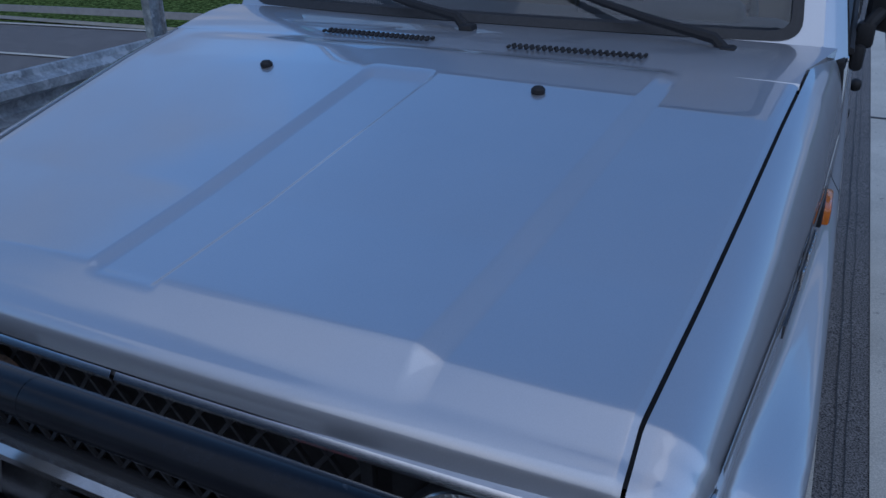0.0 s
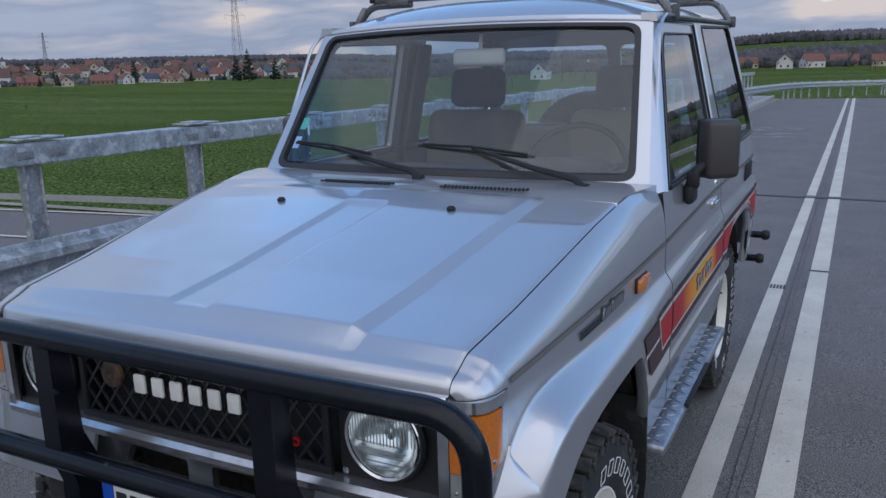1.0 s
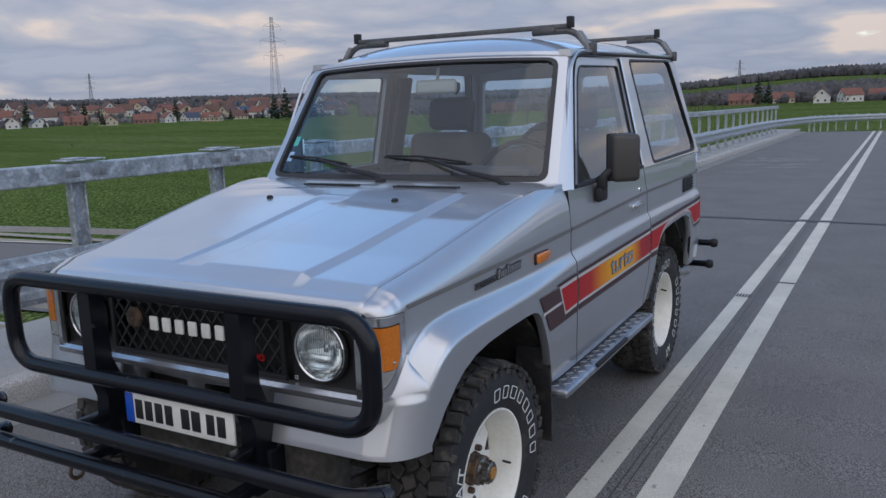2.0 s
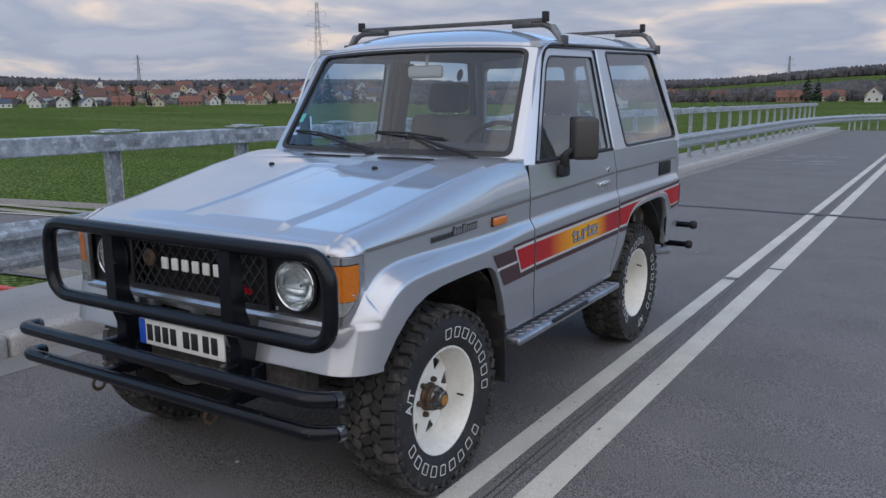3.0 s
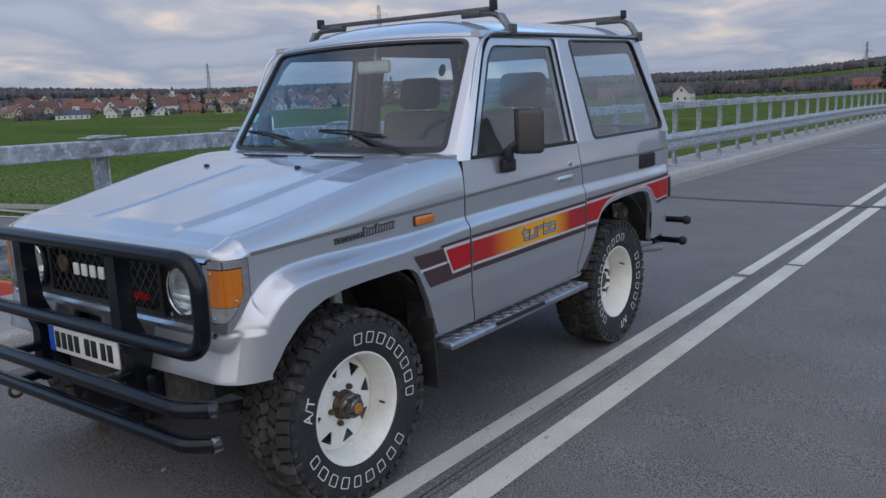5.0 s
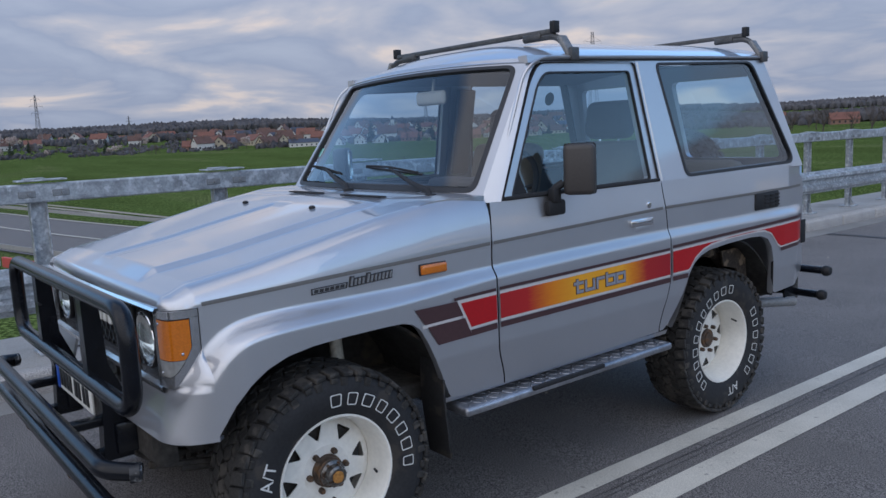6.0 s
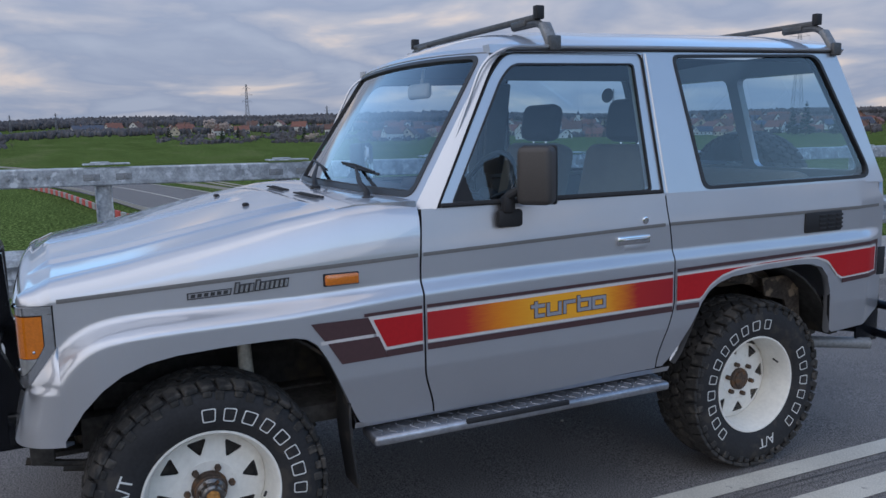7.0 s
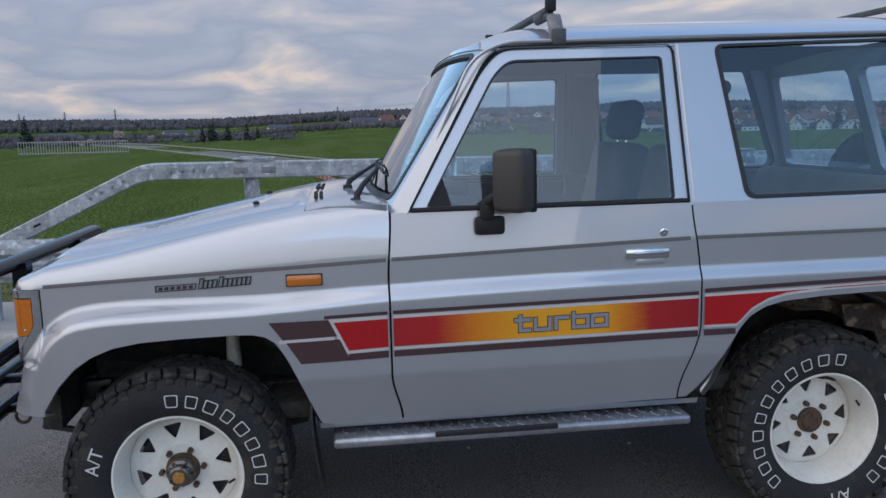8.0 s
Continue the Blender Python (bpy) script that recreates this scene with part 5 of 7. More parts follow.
for i, (p, c) in enumerate(((0.0, (0.34, 0.016, 0.02)), (0.17, (0.38, 0.02, 0.02)), (0.30, (0.62, 0.20, 0.012)), (0.44, (0.72, 0.34, 0.02)), (0.70, (0.74, 0.34, 0.02)), (0.77, (0.60, 0.19, 0.012)), (0.86, (0.34, 0.02, 0.02)), (1.0, (0.30, 0.014, 0.02)))):
    el = trp.color_ramp.elements[i] if i < 2 else trp.color_ramp.elements.new(p)
    el.position, el.color = p, (*c, 1)
tl.new(tadd.outputs[0], trp.inputs[0])
tl.new(trp.outputs[0], tb.inputs["Base Color"])


def ribbon(name, y0, y1, low, high, mat, s, off=0.0035, n=40, label="", slant=(0, 0)):
    """A decal laid on the body's side between two height lines."""
    rows = []
    for k in range(n + 1):
        u = k / n
        row = []
        for j in range(5):
            v = j / 4
            y = y0 + (y1 - y0) * u + (slant[0] * (1 - u) + slant[1] * u) * (1 - v)
            z = low(y) + (high(y) - low(y)) * v
            row.append((s * (side_x(y, z) + off), y, z))
        rows.append(row)
    return facing(part(name, sheet(rows), mat, car, label), (s, 0, 0))


def lin(y0, z0, y1, z1):
    return lambda y: z0 + (z1 - z0) * (y - y0) / (y1 - y0)


# strokes of the letters t, u, r, b, o: start and end along the word and upwards
TURBO_STROKES = (((0.3, 0, 0.3, 1.3), (0, 1, 0.9, 1), (0.3, 0, 0.9, 0)), ((0, 0, 0, 1), (0, 0, 1, 0), (1, 0, 1, 1)), ((0.1, 0, 0.1, 1), (0.1, 1, 0.9, 1)), ((0, 0, 0, 1.3), (0, 0, 1, 0), (1, 0, 1, 1), (0, 1, 1, 1)), ((0, 0, 0, 1), (0, 0, 1, 0), (1, 0, 1, 1), (0, 1, 1, 1)))
for s in (1, -1):
    # wing: two brown blocks and the red nose of the stripe
    ribbon("stripe", 0.322, 0.514, lin(0.32, 0.818, 0.52, 0.822), lin(0.32, 0.879, 0.52, 0.878), M_BROWNDECAL, s, label="brown side stripe", slant=(0.043, 0.026))
    ribbon("stripe", 0.375, 0.548, lin(0.36, 0.735, 0.72, 0.741), lin(0.36, 0.809, 0.72, 0.814), M_BROWNDECAL, s, slant=(0.045, 0.032))
    ribbon("stripe", 0.575, 0.706, lin(0.57, 0.738, 0.71, 0.741), lin(0.57, 0.760, 0.71, 0.764), M_BROWNDECAL, s)
    ribbon("stripe", 0.50, 0.706, lin(0.5, 0.881, 0.71, 0.886), lin(0.5, 0.892, 0.71, 0.897), M_BROWNDECAL, s)
    ribbon("stripe_line", 0.512, 0.706, lin(0.5, 0.760, 0.71, 0.766), lin(0.5, 0.880, 0.71, 0.884), M_LIGHTLINE, s, 0.003, slant=(0.052, 0))
    ribbon("stripe_line", 0.352, 0.53, lin(0.32, 0.806, 0.52, 0.810), lin(0.32, 0.8185, 0.52, 0.823), M_LIGHTLINE, s, 0.0028)
    ribbon("stripe", 0.530, 0.706, lin(0.5, 0.770, 0.71, 0.777), lin(0.5, 0.868, 0.71, 0.872), M_REDDECAL, s, 0.0045, label="red side stripe", slant=(0.046, 0))
    # door
    ribbon("stripe_line", 0.724, 1.778, lin(0.72, 0.766, 1.78, 0.775), lin(0.72, 0.883, 1.78, 0.896), M_LIGHTLINE, s, 0.003, 60)
    ribbon("stripe", 0.724, 1.778, lin(0.72, 0.777, 1.78, 0.786), lin(0.72, 0.872, 1.78, 0.886), M_TURBO, s, 0.0045, 60, "red stripe fading to orange in the middle")
    ribbon("stripe", 0.724, 1.778, lin(0.72, 0.886, 1.78, 0.898), lin(0.72, 0.898, 1.78, 0.910), M_BROWNDECAL, s, 0.0035, 60)
    ribbon("stripe", 0.724, 1.778, lin(0.72, 0.742, 1.78, 0.750), lin(0.72, 0.763, 1.78, 0.772), M_BROWNDECAL, s, 0.0035, 60)

    # rear quarter: the stripe climbs over the arch
    def arch_top(y):
        return lerp_table([(1.80, 0.79), (1.92, 0.79), (1.97, 0.842), (2.03, 0.874), (2.10, 0.891), (2.25, 0.903), (2.45, 0.908), (2.56, 0.903), (2.63, 0.880), (2.69, 0.815), (2.72, 0.80), (3.0, 0.812)], y)
    ribbon("stripe_line", 1.800, 2.975, lambda y: arch_top(y) - 0.010, lin(1.8, 0.899, 2.97, 0.925), M_LIGHTLINE, s, 0.003, 90)
    ribbon("stripe", 1.800, 2.955, arch_top, lin(1.8, 0.890, 2.97, 0.916), M_REDDECAL, s, 0.0045, 90, "bright red side stripe over the arch")
    ribbon("stripe", 1.800, 2.985, lin(1.8, 0.904, 2.97, 0.930), lin(1.8, 0.918, 2.97, 0.945), M_BROWNDECAL, s, 0.0035, 70)
    ribbon("stripe", 1.800, 1.915, lambda y: 0.752, lambda y: 0.773, M_BROWNDECAL, s)
    ribbon("stripe", 2.72, 2.985, lin(2.7, 0.772, 3.0, 0.785), lin(2.7, 0.792, 3.0, 0.803), M_BROWNDECAL, s)
    ribbon("stripe", 2.965, 2.985, lambda y: 0.80, lambda y: 0.93, M_BROWNDECAL, s)

    # pin stripe along the crease
    for ya, yb in ((-0.39, 0.708), (0.726, 1.752), (1.775, 3.0)):
        ribbon("pin_stripe", ya, yb, lambda y: lerp_table(BELT, y) - 0.006, lambda y: lerp_table(BELT, y) + 0.007, M_PINSTRIPE, s, 0.0028, 50)

    # lettering on the door, drawn in square strokes with a dark outline
    for off, half, mat in ((0.8390, 0.0085, M_BADGEBAR), (0.8404, 0.0060, M_BLUEGREY)):
        word = bmesh.new()
        for k, strokes in enumerate(TURBO_STROKES):
            for j, (ua, va, ub, vb) in enumerate(strokes):
                ua, ub = 0.066 * k - 0.158 + ua * 0.050, 0.066 * k - 0.158 + ub * 0.050
                va, vb = va * 0.036 - 0.020, vb * 0.036 - 0.020
                quad = [Vector(p) for p in ((ua - half, va - half), (ub + half, va - half), (ub + half, vb + half), (ua - half, vb + half))]
                plate(quad, [], lambda u, v, d: (s * (off + 0.00003 * j - d), 1.293 + s * u, 0.829 + v + 0.012 * u * s), 0.0012, word)
        part("lettering", word, mat, car, "outlined blue-grey lettering reading turbo", smooth=0)
    # model badge on the wing: a framed row of small bars, then taller slanted bars with a dark outline
    def on_wing(off):
        return lambda u, v, d: (s * (side_x(u, v) + off + d), u, v)

    def slant_bar(y, w, z, h, grow=0.0):
        lean = h * 0.22
        lo, hi = z - grow, z + h + grow
        return [Vector(p) for p in ((y - grow, lo), (y + w + grow, lo), (y + w + lean + grow, hi), (y + lean - grow, hi))]
    frame_out = [Vector(p) for p in ((-0.036, 0.984), (0.092, 0.989), (0.097, 1.010), (-0.036, 1.005))]
    frame_in = [Vector(p) for p in ((-0.032, 0.987), (0.0895, 0.992), (0.093, 1.007), (-0.032, 1.002))]
    badge = part("badge_frame", plate(frame_out, [frame_in], on_wing(0.002), 0.003), M_BADGEBAR, car, "dark framed badge on the wing", smooth=0)
    for k in range(6):
        y = -0.026 + k * 0.0192
        part("badge_bar", plate(slant_bar(y, 0.0125, 0.9895 + 0.0008 * k, 0.0105), [], on_wing(0.002), 0.003), M_BADGEBAR, badge, smooth=0)
    for k in range(11):
        y = 0.103 + k * 0.0148 + (0.004 if k > 3 else 0.0)
        tall = 0.031 if k in (0, 4) else 0.023
        part("badge_outline", plate(slant_bar(y, 0.0100, 0.9925 + 0.0009 * k, tall, 0.0030), [], on_wing(0.002), 0.003), M_BADGEBAR, badge, smooth=0)
        part("badge_bar", plate(slant_bar(y + 0.001, 0.0085, 0.9935 + 0.0009 * k, tall - 0.002), [], on_wing(0.0052), 0.002), M_DULLCHROME, badge, smooth=0)

    # side indicator
    ind = part("indicator", rbox(0.022, 0.112, 0.034, 0.006, (s * 0.803, 0.441, 1.007)), M_AMBER, car, "amber side indicator")
    part("indicator_base", rbox(0.010, 0.120, 0.042, 0.004, (s * 0.797, 0.441, 1.007)), M_PLASTIC, ind)
    # door handle and lock
    hd = part("door_handle", rbox(0.014, 0.155, 0.034, 0.006, (s * 0.818, 1.598, 1.046)), M_CHROME, car, "chrome door handle")
    part("handle_grip", rbox(0.010, 0.105, 0.012, 0.004, (s * 0.829, 1.600, 1.050)), M_DULLCHROME, hd)
    part("handle_cup", rbox(0.004, 0.10, 0.022, 0.002, (s * 0.8125, 1.61, 1.018)), M_PAINT, hd)
    lk = lathe([(0.015, 0.0), (0.014, 0.006), (0.009, 0.008), (0.0, 0.006)], 18)
    bmesh.ops.transform(lk, matrix=pose(s * 0.809, 1.658, 1.117, 0, 0, 0 if s > 0 else 180), verts=lk.verts)
    part("door_lock", lk, M_CHROME, car, "round chrome door lock")
    # vent on the rear quarter
    vt = part("side_vent", rbox(0.014, 0.225, 0.088, 0.008, (s * 0.826, 2.612, 1.050)), M_PLASTIC, car, "black plastic air vent")
    for r in range(4):
        for c0 in range(3):
            part("vent_slot", rbox(0.006, 0.040, 0.010, 0.002, (s * 0.8335, 2.60 + c0 * 0.052, 1.022 + r * 0.018)), M_DARKGAP, vt)
    # mirror: head, arm, foot
    mi = part("mirror", rbox(0.125, 0.085, 0.200, 0.022, (0, 0, 0), 3, turn=None), M_BROWNPLASTIC, car, "dark door mirror on a bent arm")
    mi.matrix_basis = pose(s * 0.893, 1.120, 1.314, 0, 0, s * 40)
    part("mirror_glass", rbox(0.105, 0.004, 0.175, 0.012, (0, 0.043, 0)), M_REFLECTOR, mi)
    part("mirror_rim", rbox(0.128, 0.02, 0.203, 0.009, (0, 0.034, 0), 2), M_PLASTIC, mi)
    part("mirror_arm", tube(bend([(s * 0.805, 1.052, 1.165), (s * 0.828, 1.035, 1.24), (s * 0.85, 1.07, 1.262)], 0.03), 0.016, 10), M_PLASTIC, car, "black mirror arm")
    part("mirror_foot", rbox(0.030, 0.100, 0.062, 0.012, (s * 0.818, 1.055, 1.165), 2), M_PLASTIC, car, "black mirror foot on the door")
    part("mirror_foot_bracket", rbox(0.040, 0.045, 0.060, 0.010, (s * 0.825, 1.045, 1.215), 2), M_PLASTIC, car)
    # little black triangle at the front of the door window
    part("window_corner", plate([Vector(p) for p in ((0.846, 1.228), (0.935, 1.228), (0.905, 1.33))], [], side_place(s, -0.010), 0.012), M_PLASTIC, car, "black corner piece in the window")
    # running board
    bd = part("running_board", rbox(0.135, 1.235, 0.034, 0.012, (s * 0.800, 1.130, 0.462), 3), M_ALU, car, "bright chequer-plate running board")
    rows = []
    dm = bmesh.new()
    for i in range(30):
        for j in range(3):
            rbox(0.030, 0.006, 0.004, 0.001, (s * (0.765 + j * 0.036), 0.55 + i * 0.040, 0.4795), 1, dm, Matrix.Rotation(0.6 if (i + j) % 2 else -0.6, 4, 'Z'))
    part("chequer_ribs", dm, M_ALU, bd, "raised ribs of the chequer plate", smooth=0)["kind"] = "stuff"
    part("rubber_strip", rbox(0.016, 0.42, 0.018, 0.004, (s * 0.868, 1.06, 0.476)), M_PLASTIC, bd, "black rubber strip")
    for y in (0.62, 1.15, 1.66):
        part("board_bracket", rbox(0.30, 0.04, 0.012, 0.003, (s * 0.66, y, 0.440)), M_UNDER, car)
    # mud flaps
    fl_rows = [[(s * x, 0.452 + 0.012 * math.sin(z * 9) + (0.64 - z) * 0.03, z) for x in (0.69, 0.74, 0.79, 0.828 if z > 0.35 else 0.822)] for z in spread(0.29, 0.66, 7)]
    thicken(part("mud_flap", sheet(fl_rows), M_RUBBER, car, "black rubber mud flap behind the front wheel"), 0.008, 0)
    # suspension seen in the wheel arches
    part("damper", tube([(s * 0.56, 0.170, 0.42), (s * 0.555, 0.168, 0.66), (s * 0.55, 0.166, 0.84)], [0.027, 0.027, 0.020], 14), M_SHOCK, car, "cream shock absorber")
    for yc in (0.0, WB):
        for k in range(3):
            pts = [(s * 0.50, yc - 0.52 + 1.04 * u, 0.40 - 0.016 * k + 0.07 * abs(u * 2 - 1) ** 2 - (0.0 if k == 0 else 0.0)) for u in spread(0.10 * k, 1 - 0.10 * k, 10)]
            part("leaf_spring", tube(pts, 0.012, 6), M_UNDER, car)
    arch_pts = [(2.40, 0.80), (2.62, 0.80), (2.64, 0.60), (2.60, 0.555), (2.575, 0.60), (2.54, 0.69), (2.42, 0.72)]
    part("arch_bracket", plate([Vector(p) for p in arch_pts], [], lambda u, v, d: (s * (0.70 - d), u, v), 0.012), M_MUD, car, "mud-caked bracket inside the rear arch")
    part("filler_pipe", tube(bend([(s * 0.66, 2.10, 0.84), (s * 0.64, 2.40, 0.79), (s * 0.60, 2.56, 0.70), (s * 0.45, 2.60, 0.60)], 0.06), 0.028, 10), M_MUD, car)
    # roof rack feet
# pieces across the car
for y in (1.325, 2.805):
    dz = 0.0 if y < 2 else 0.030
    rk = part("rack_bar", rbox(1.16, 0.030, 0.022, 0.005, (0, y, 1.888 + dz)), M_RACK, car, "grey steel roof rack bar")
    for s in (1, -1):
        part("rack_foot", tube(bend([(s * 0.40, y, 1.868 + dz), (s * 0.60, y, 1.868 + dz), (s * 0.672, y, 1.785 + dz * 0.4), (s * 0.680, y, 1.765 + dz * 0.4)], 0.05, 6), 0.015, 8), M_RACK, rk)
        part("foot_cover", rbox(0.024, 0.050, 0.105, 0.008, (s * 0.650, y, 1.818 + dz * 0.7), 2, turn=Matrix.Rotation(-s * 0.60, 4, 'Y')), M_RACKFOOT, rk, "light grey tapered rack foot")
        part("foot_bolt", tube([(s * 0.676, y, 1.790 + dz * 0.5), (s * 0.700, y, 1.788 + dz * 0.5)], 0.011, 10), M_PLASTIC, rk)
        part("rack_clamp", rbox(0.11, 0.042, 0.026, 0.006, (s * 0.46, y, 1.874 + dz)), M_RACK, rk)
        part("rack_stop", rbox(0.028, 0.036, 0.050, 0.004, (s * 0.583, y, 1.905 + dz)), M_PLASTIC, rk, "black end stop")
        part("gutter_clamp", rbox(0.022, 0.050, 0.055, 0.006, (s * 0.690, y, 1.782 + dz * 0.4)), M_RACK, rk)
# wipers
for bx, by, bz, tips in ((0.572, 0.622, 1.235, ((-0.072, 0.752, 1.340), (0.364, 0.748, 1.312))), (0.005, 0.600, 1.245, ((-0.640, 0.795, 1.335), (-0.245, 0.742, 1.300)))):
    mid = (Vector(tips[0]) + Vector(tips[1])) / 2 + Vector((0, -0.02, 0.012))
    base = Vector((bx, by, bz))
    wp = part("wiper", tube([base, base + Vector((-0.03, 0.008, 0.026)), base.lerp(mid, 0.4) + Vector((0, -0.01, 0.01)), mid], [0.013, 0.012, 0.010, 0.006], 8), M_PLASTIC, car, "black windscreen wiper")
    a, b = Vector(tips[0]), Vector(tips[1])
    part("blade", tube([a, a.lerp(b, 0.5) + Vector((0, -0.003, 0)), b], 0.006, 6), M_SEAL, wp)
    part("blade_frame", tube([a.lerp(b, 0.05) + Vector((0, -0.012, 0.008)), mid + Vector((0, -0.006, 0.006)), a.lerp(b, 0.95) + Vector((0, -0.012, 0.008))], 0.005, 6), M_PLASTIC, wp)
    part("pivot", rbox(0.035, 0.04, 0.03, 0.008, tuple(base)), M_PLASTIC, wp)
# stickers on the glass
for u, v, mat in ((-0.873, 0.355, M_GREENSTK), (-0.875, 0.225, M_BLUESTK)):
    rows = [[screen(u + du, v + dv, -0.011) for du in (-0.022, 0.022)] for dv in (-0.04, 0.04)]
    part("sticker", sheet(rows), mat, car, "small permit sticker inside the glass")
stk = bmesh.new()
stk.faces.new([stk.verts.new((-(glass_x(1.655 + 0.042 * math.sin(a)) - 0.012), 2.60 + 0.042 * math.cos(a), 1.655 + 0.042 * math.sin(a))) for a in (2 * math.pi * k / 24 for k in range(24))])
part("round_sticker", stk, M_GREYSTK, car, "round grey sticker on the far side window")

# tow hitch, exhaust, tail bars
for z, x in ((0.607, 0.905), (0.466, 0.880)):
    part("rear_bar", tube(bend([(0.50, 3.02, z), (0.60, 3.14, z), (x - 0.02, 3.14, z)], 0.06), 0.021, 12), M_BLACKPAINT, car, "black rear bumper bar")
    b = lathe([(0.0, 0.028), (0.022, 0.024), (0.030, 0.008), (0.030, -0.008), (0.022, -0.02)], 16)
    bmesh.ops.translate(b, vec=(x - 0.02, 3.14, z), verts=b.verts)
    part("bar_end", b, M_PLASTIC, car)
    part("rear_bar", tube(bend([(-0.50, 3.02, z), (-0.60, 3.14, z), (-x + 0.02, 3.14, z)], 0.06), 0.021, 12), M_BLACKPAINT, car)
part("bar_plate", rbox(0.012, 0.15, 0.22, 0.004, (0.71, 3.08, 0.54)), M_BLACKPAINT, car)
part("rear_beam", rbox(1.2, 0.06, 0.10, 0.01, (0, 3.0, 0.50)), M_UNDER, car)
part("exhaust", tube([(0.45, 2.55, 0.44), (0.62, 2.85, 0.435), (0.735, 3.075, 0.425)], 0.028, 14), M_GALVDARK, car, "dull grey exhaust pipe")
# underbody
part("floor_pan", rbox(1.30, 2.55, 0.07, 0.02, (0, 1.55, 0.515)), M_UNDER, car, "dark floor pan")
part("engine_bay", rbox(0.68, 0.80, 0.55, 0.03, (0, 0.02, 0.70)), M_UNDER, car)
part("bulkhead", rbox(1.50, 0.03, 0.66, 0.01, (0, 0.66, 0.87)), M_UNDER, car)
for s in (1, -1):
    part("chassis_rail", rbox(0.075, 3.35, 0.12, 0.01, (s * 0.40, 1.32, 0.50)), M_UNDER, car)
for yc in (0.0, WB):
    part("axle", tube([(-0.60, yc, HUB_Z), (-0.15, yc, HUB_Z), (0.15, yc, HUB_Z), (0.60, yc, HUB_Z)], [0.045, 0.05, 0.05, 0.045], 14), M_UNDER, car, "dark solid axle")
    b = lathe([(0.0, 0.12), (0.09, 0.10), (0.14, 0.0), (0.09, -0.10), (0.0, -0.12)], 20)
    bmesh.ops.translate(b, vec=(-0.12, yc, HUB_Z), verts=b.verts)
    part("differential", b, M_UNDER, car)
part("steering_rod", tube([(-0.60, -0.14, 0.37), (0.60, -0.14, 0.37)], 0.016, 8), M_UNDER, car)
part("front_beam", rbox(1.10, 0.07, 0.13, 0.01, (0, -0.47, 0.53)), M_UNDER, car, "dark front cross member")
part("skid_plate", rbox(0.70, 0.30, 0.02, 0.005, (0, -0.30, 0.42)), M_UNDER, car)

# ---- interior ----
part("dashboard", rbox(1.36, 0.26, 0.16, 0.05, (0, 0.93, 1.165), 3), M_DARKFABRIC, car, "dark dashboard")
part("dash_lower", rbox(1.36, 0.16, 0.34, 0.03, (0, 0.88, 0.95), 2), M_DARKFABRIC, car)
part("cluster", rbox(0.40, 0.12, 0.08, 0.03, (0.36, 0.97, 1.245), 3), M_DARKFABRIC, car, "instrument hood")
sw = bmesh.new()
mt = pose(0.36, 1.19, 1.20, 62, 0, 0)
ring = [mt @ Vector((0.20 * math.cos(a), 0.20 * math.sin(a), 0)) for a in (2 * math.pi * k / 40 for k in range(40))]
swo = part("steering_wheel", tube(ring, 0.013, 10, sw, closed=True), M_PLASTIC, car, "thin black steering wheel")
for a in (0.2, math.pi - 0.2, -math.pi / 2):
    part("spoke", tube([mt @ Vector((0, 0, -0.03)), mt @ Vector((0.195 * math.cos(a), 0.195 * math.sin(a), 0))], 0.012, 8), M_PLASTIC, swo)
part("wheel_boss", rbox(0.12, 0.10, 0.05, 0.02, tuple(mt @ Vector((0, 0, -0.02))), 2, turn=Matrix.Rotation(radians(62), 4, 'X')), M_PLASTIC, swo)
part("steering_column", tube([mt @ Vector((0, 0, -0.02)), mt @ Vector((0, 0, -0.35))], 0.035, 10), M_PLASTIC, swo)
for x in (0.36, -0.38):
    part("seat", rbox(0.50, 0.52, 0.17, 0.05, (x, 1.55, 0.80), 3), M_FABRIC, car, "brown-grey front seat cushion")
    part("seat_back", rbox(0.50, 0.15, 0.60, 0.055, (x, 1.87, 1.10), 3, turn=Matrix.Rotation(radians(-13), 4, 'X')), M_FABRIC, car, "brown-grey front seat back")
    part("headrest", rbox(0.285, 0.10, 0.19, 0.045, (x, 1.945, 1.50), 3, turn=Matrix.Rotation(radians(-10), 4, 'X')), M_DARKFABRIC, car, "dark padded headrest")
    for dx in (-0.06, 0.06):
        part("headrest_rod", tube([(x + dx, 1.93, 1.36), (x + dx, 1.94, 1.44)], 0.006, 6), M_CHROME, car)
part("rear_bench", rbox(1.15, 0.45, 0.16, 0.05, (0, 2.50, 0.82), 3), M_FABRIC, car, "brown-grey rear bench")
part("bench_back", rbox(1.15, 0.14, 0.42, 0.05, (0, 2.75, 1.04), 3, turn=Matrix.Rotation(radians(-12), 4, 'X')), M_FABRIC, car)
im = part("rear_view_mirror", rbox(0.215, 0.03, 0.065, 0.018, (0.02, 1.075, 1.640), 3), M_MIRRORBACK, car, "pale grey rear-view mirror")
part("mirror_stem", tube([(0.02, 1.085, 1.655), (0.02, 1.10, 1.74)], 0.008, 8), M_MIRRORBACK, im)
part("gear_lever", tube([(0.02, 1.25, 0.70), (0.03, 1.32, 1.02)], 0.010, 8), M_PLASTIC, car)
# ---- bridge railing: posts, top box rail, corrugated guard rail ----
RX = -2.77
PITCH = 1.257
N_POST = 29
Y_END = -0.09 + PITCH * (N_POST - 1)

railing = thing("bridge_railing", "galvanised steel bridge railing with box rail and guard rail", "railing", kind="structure")


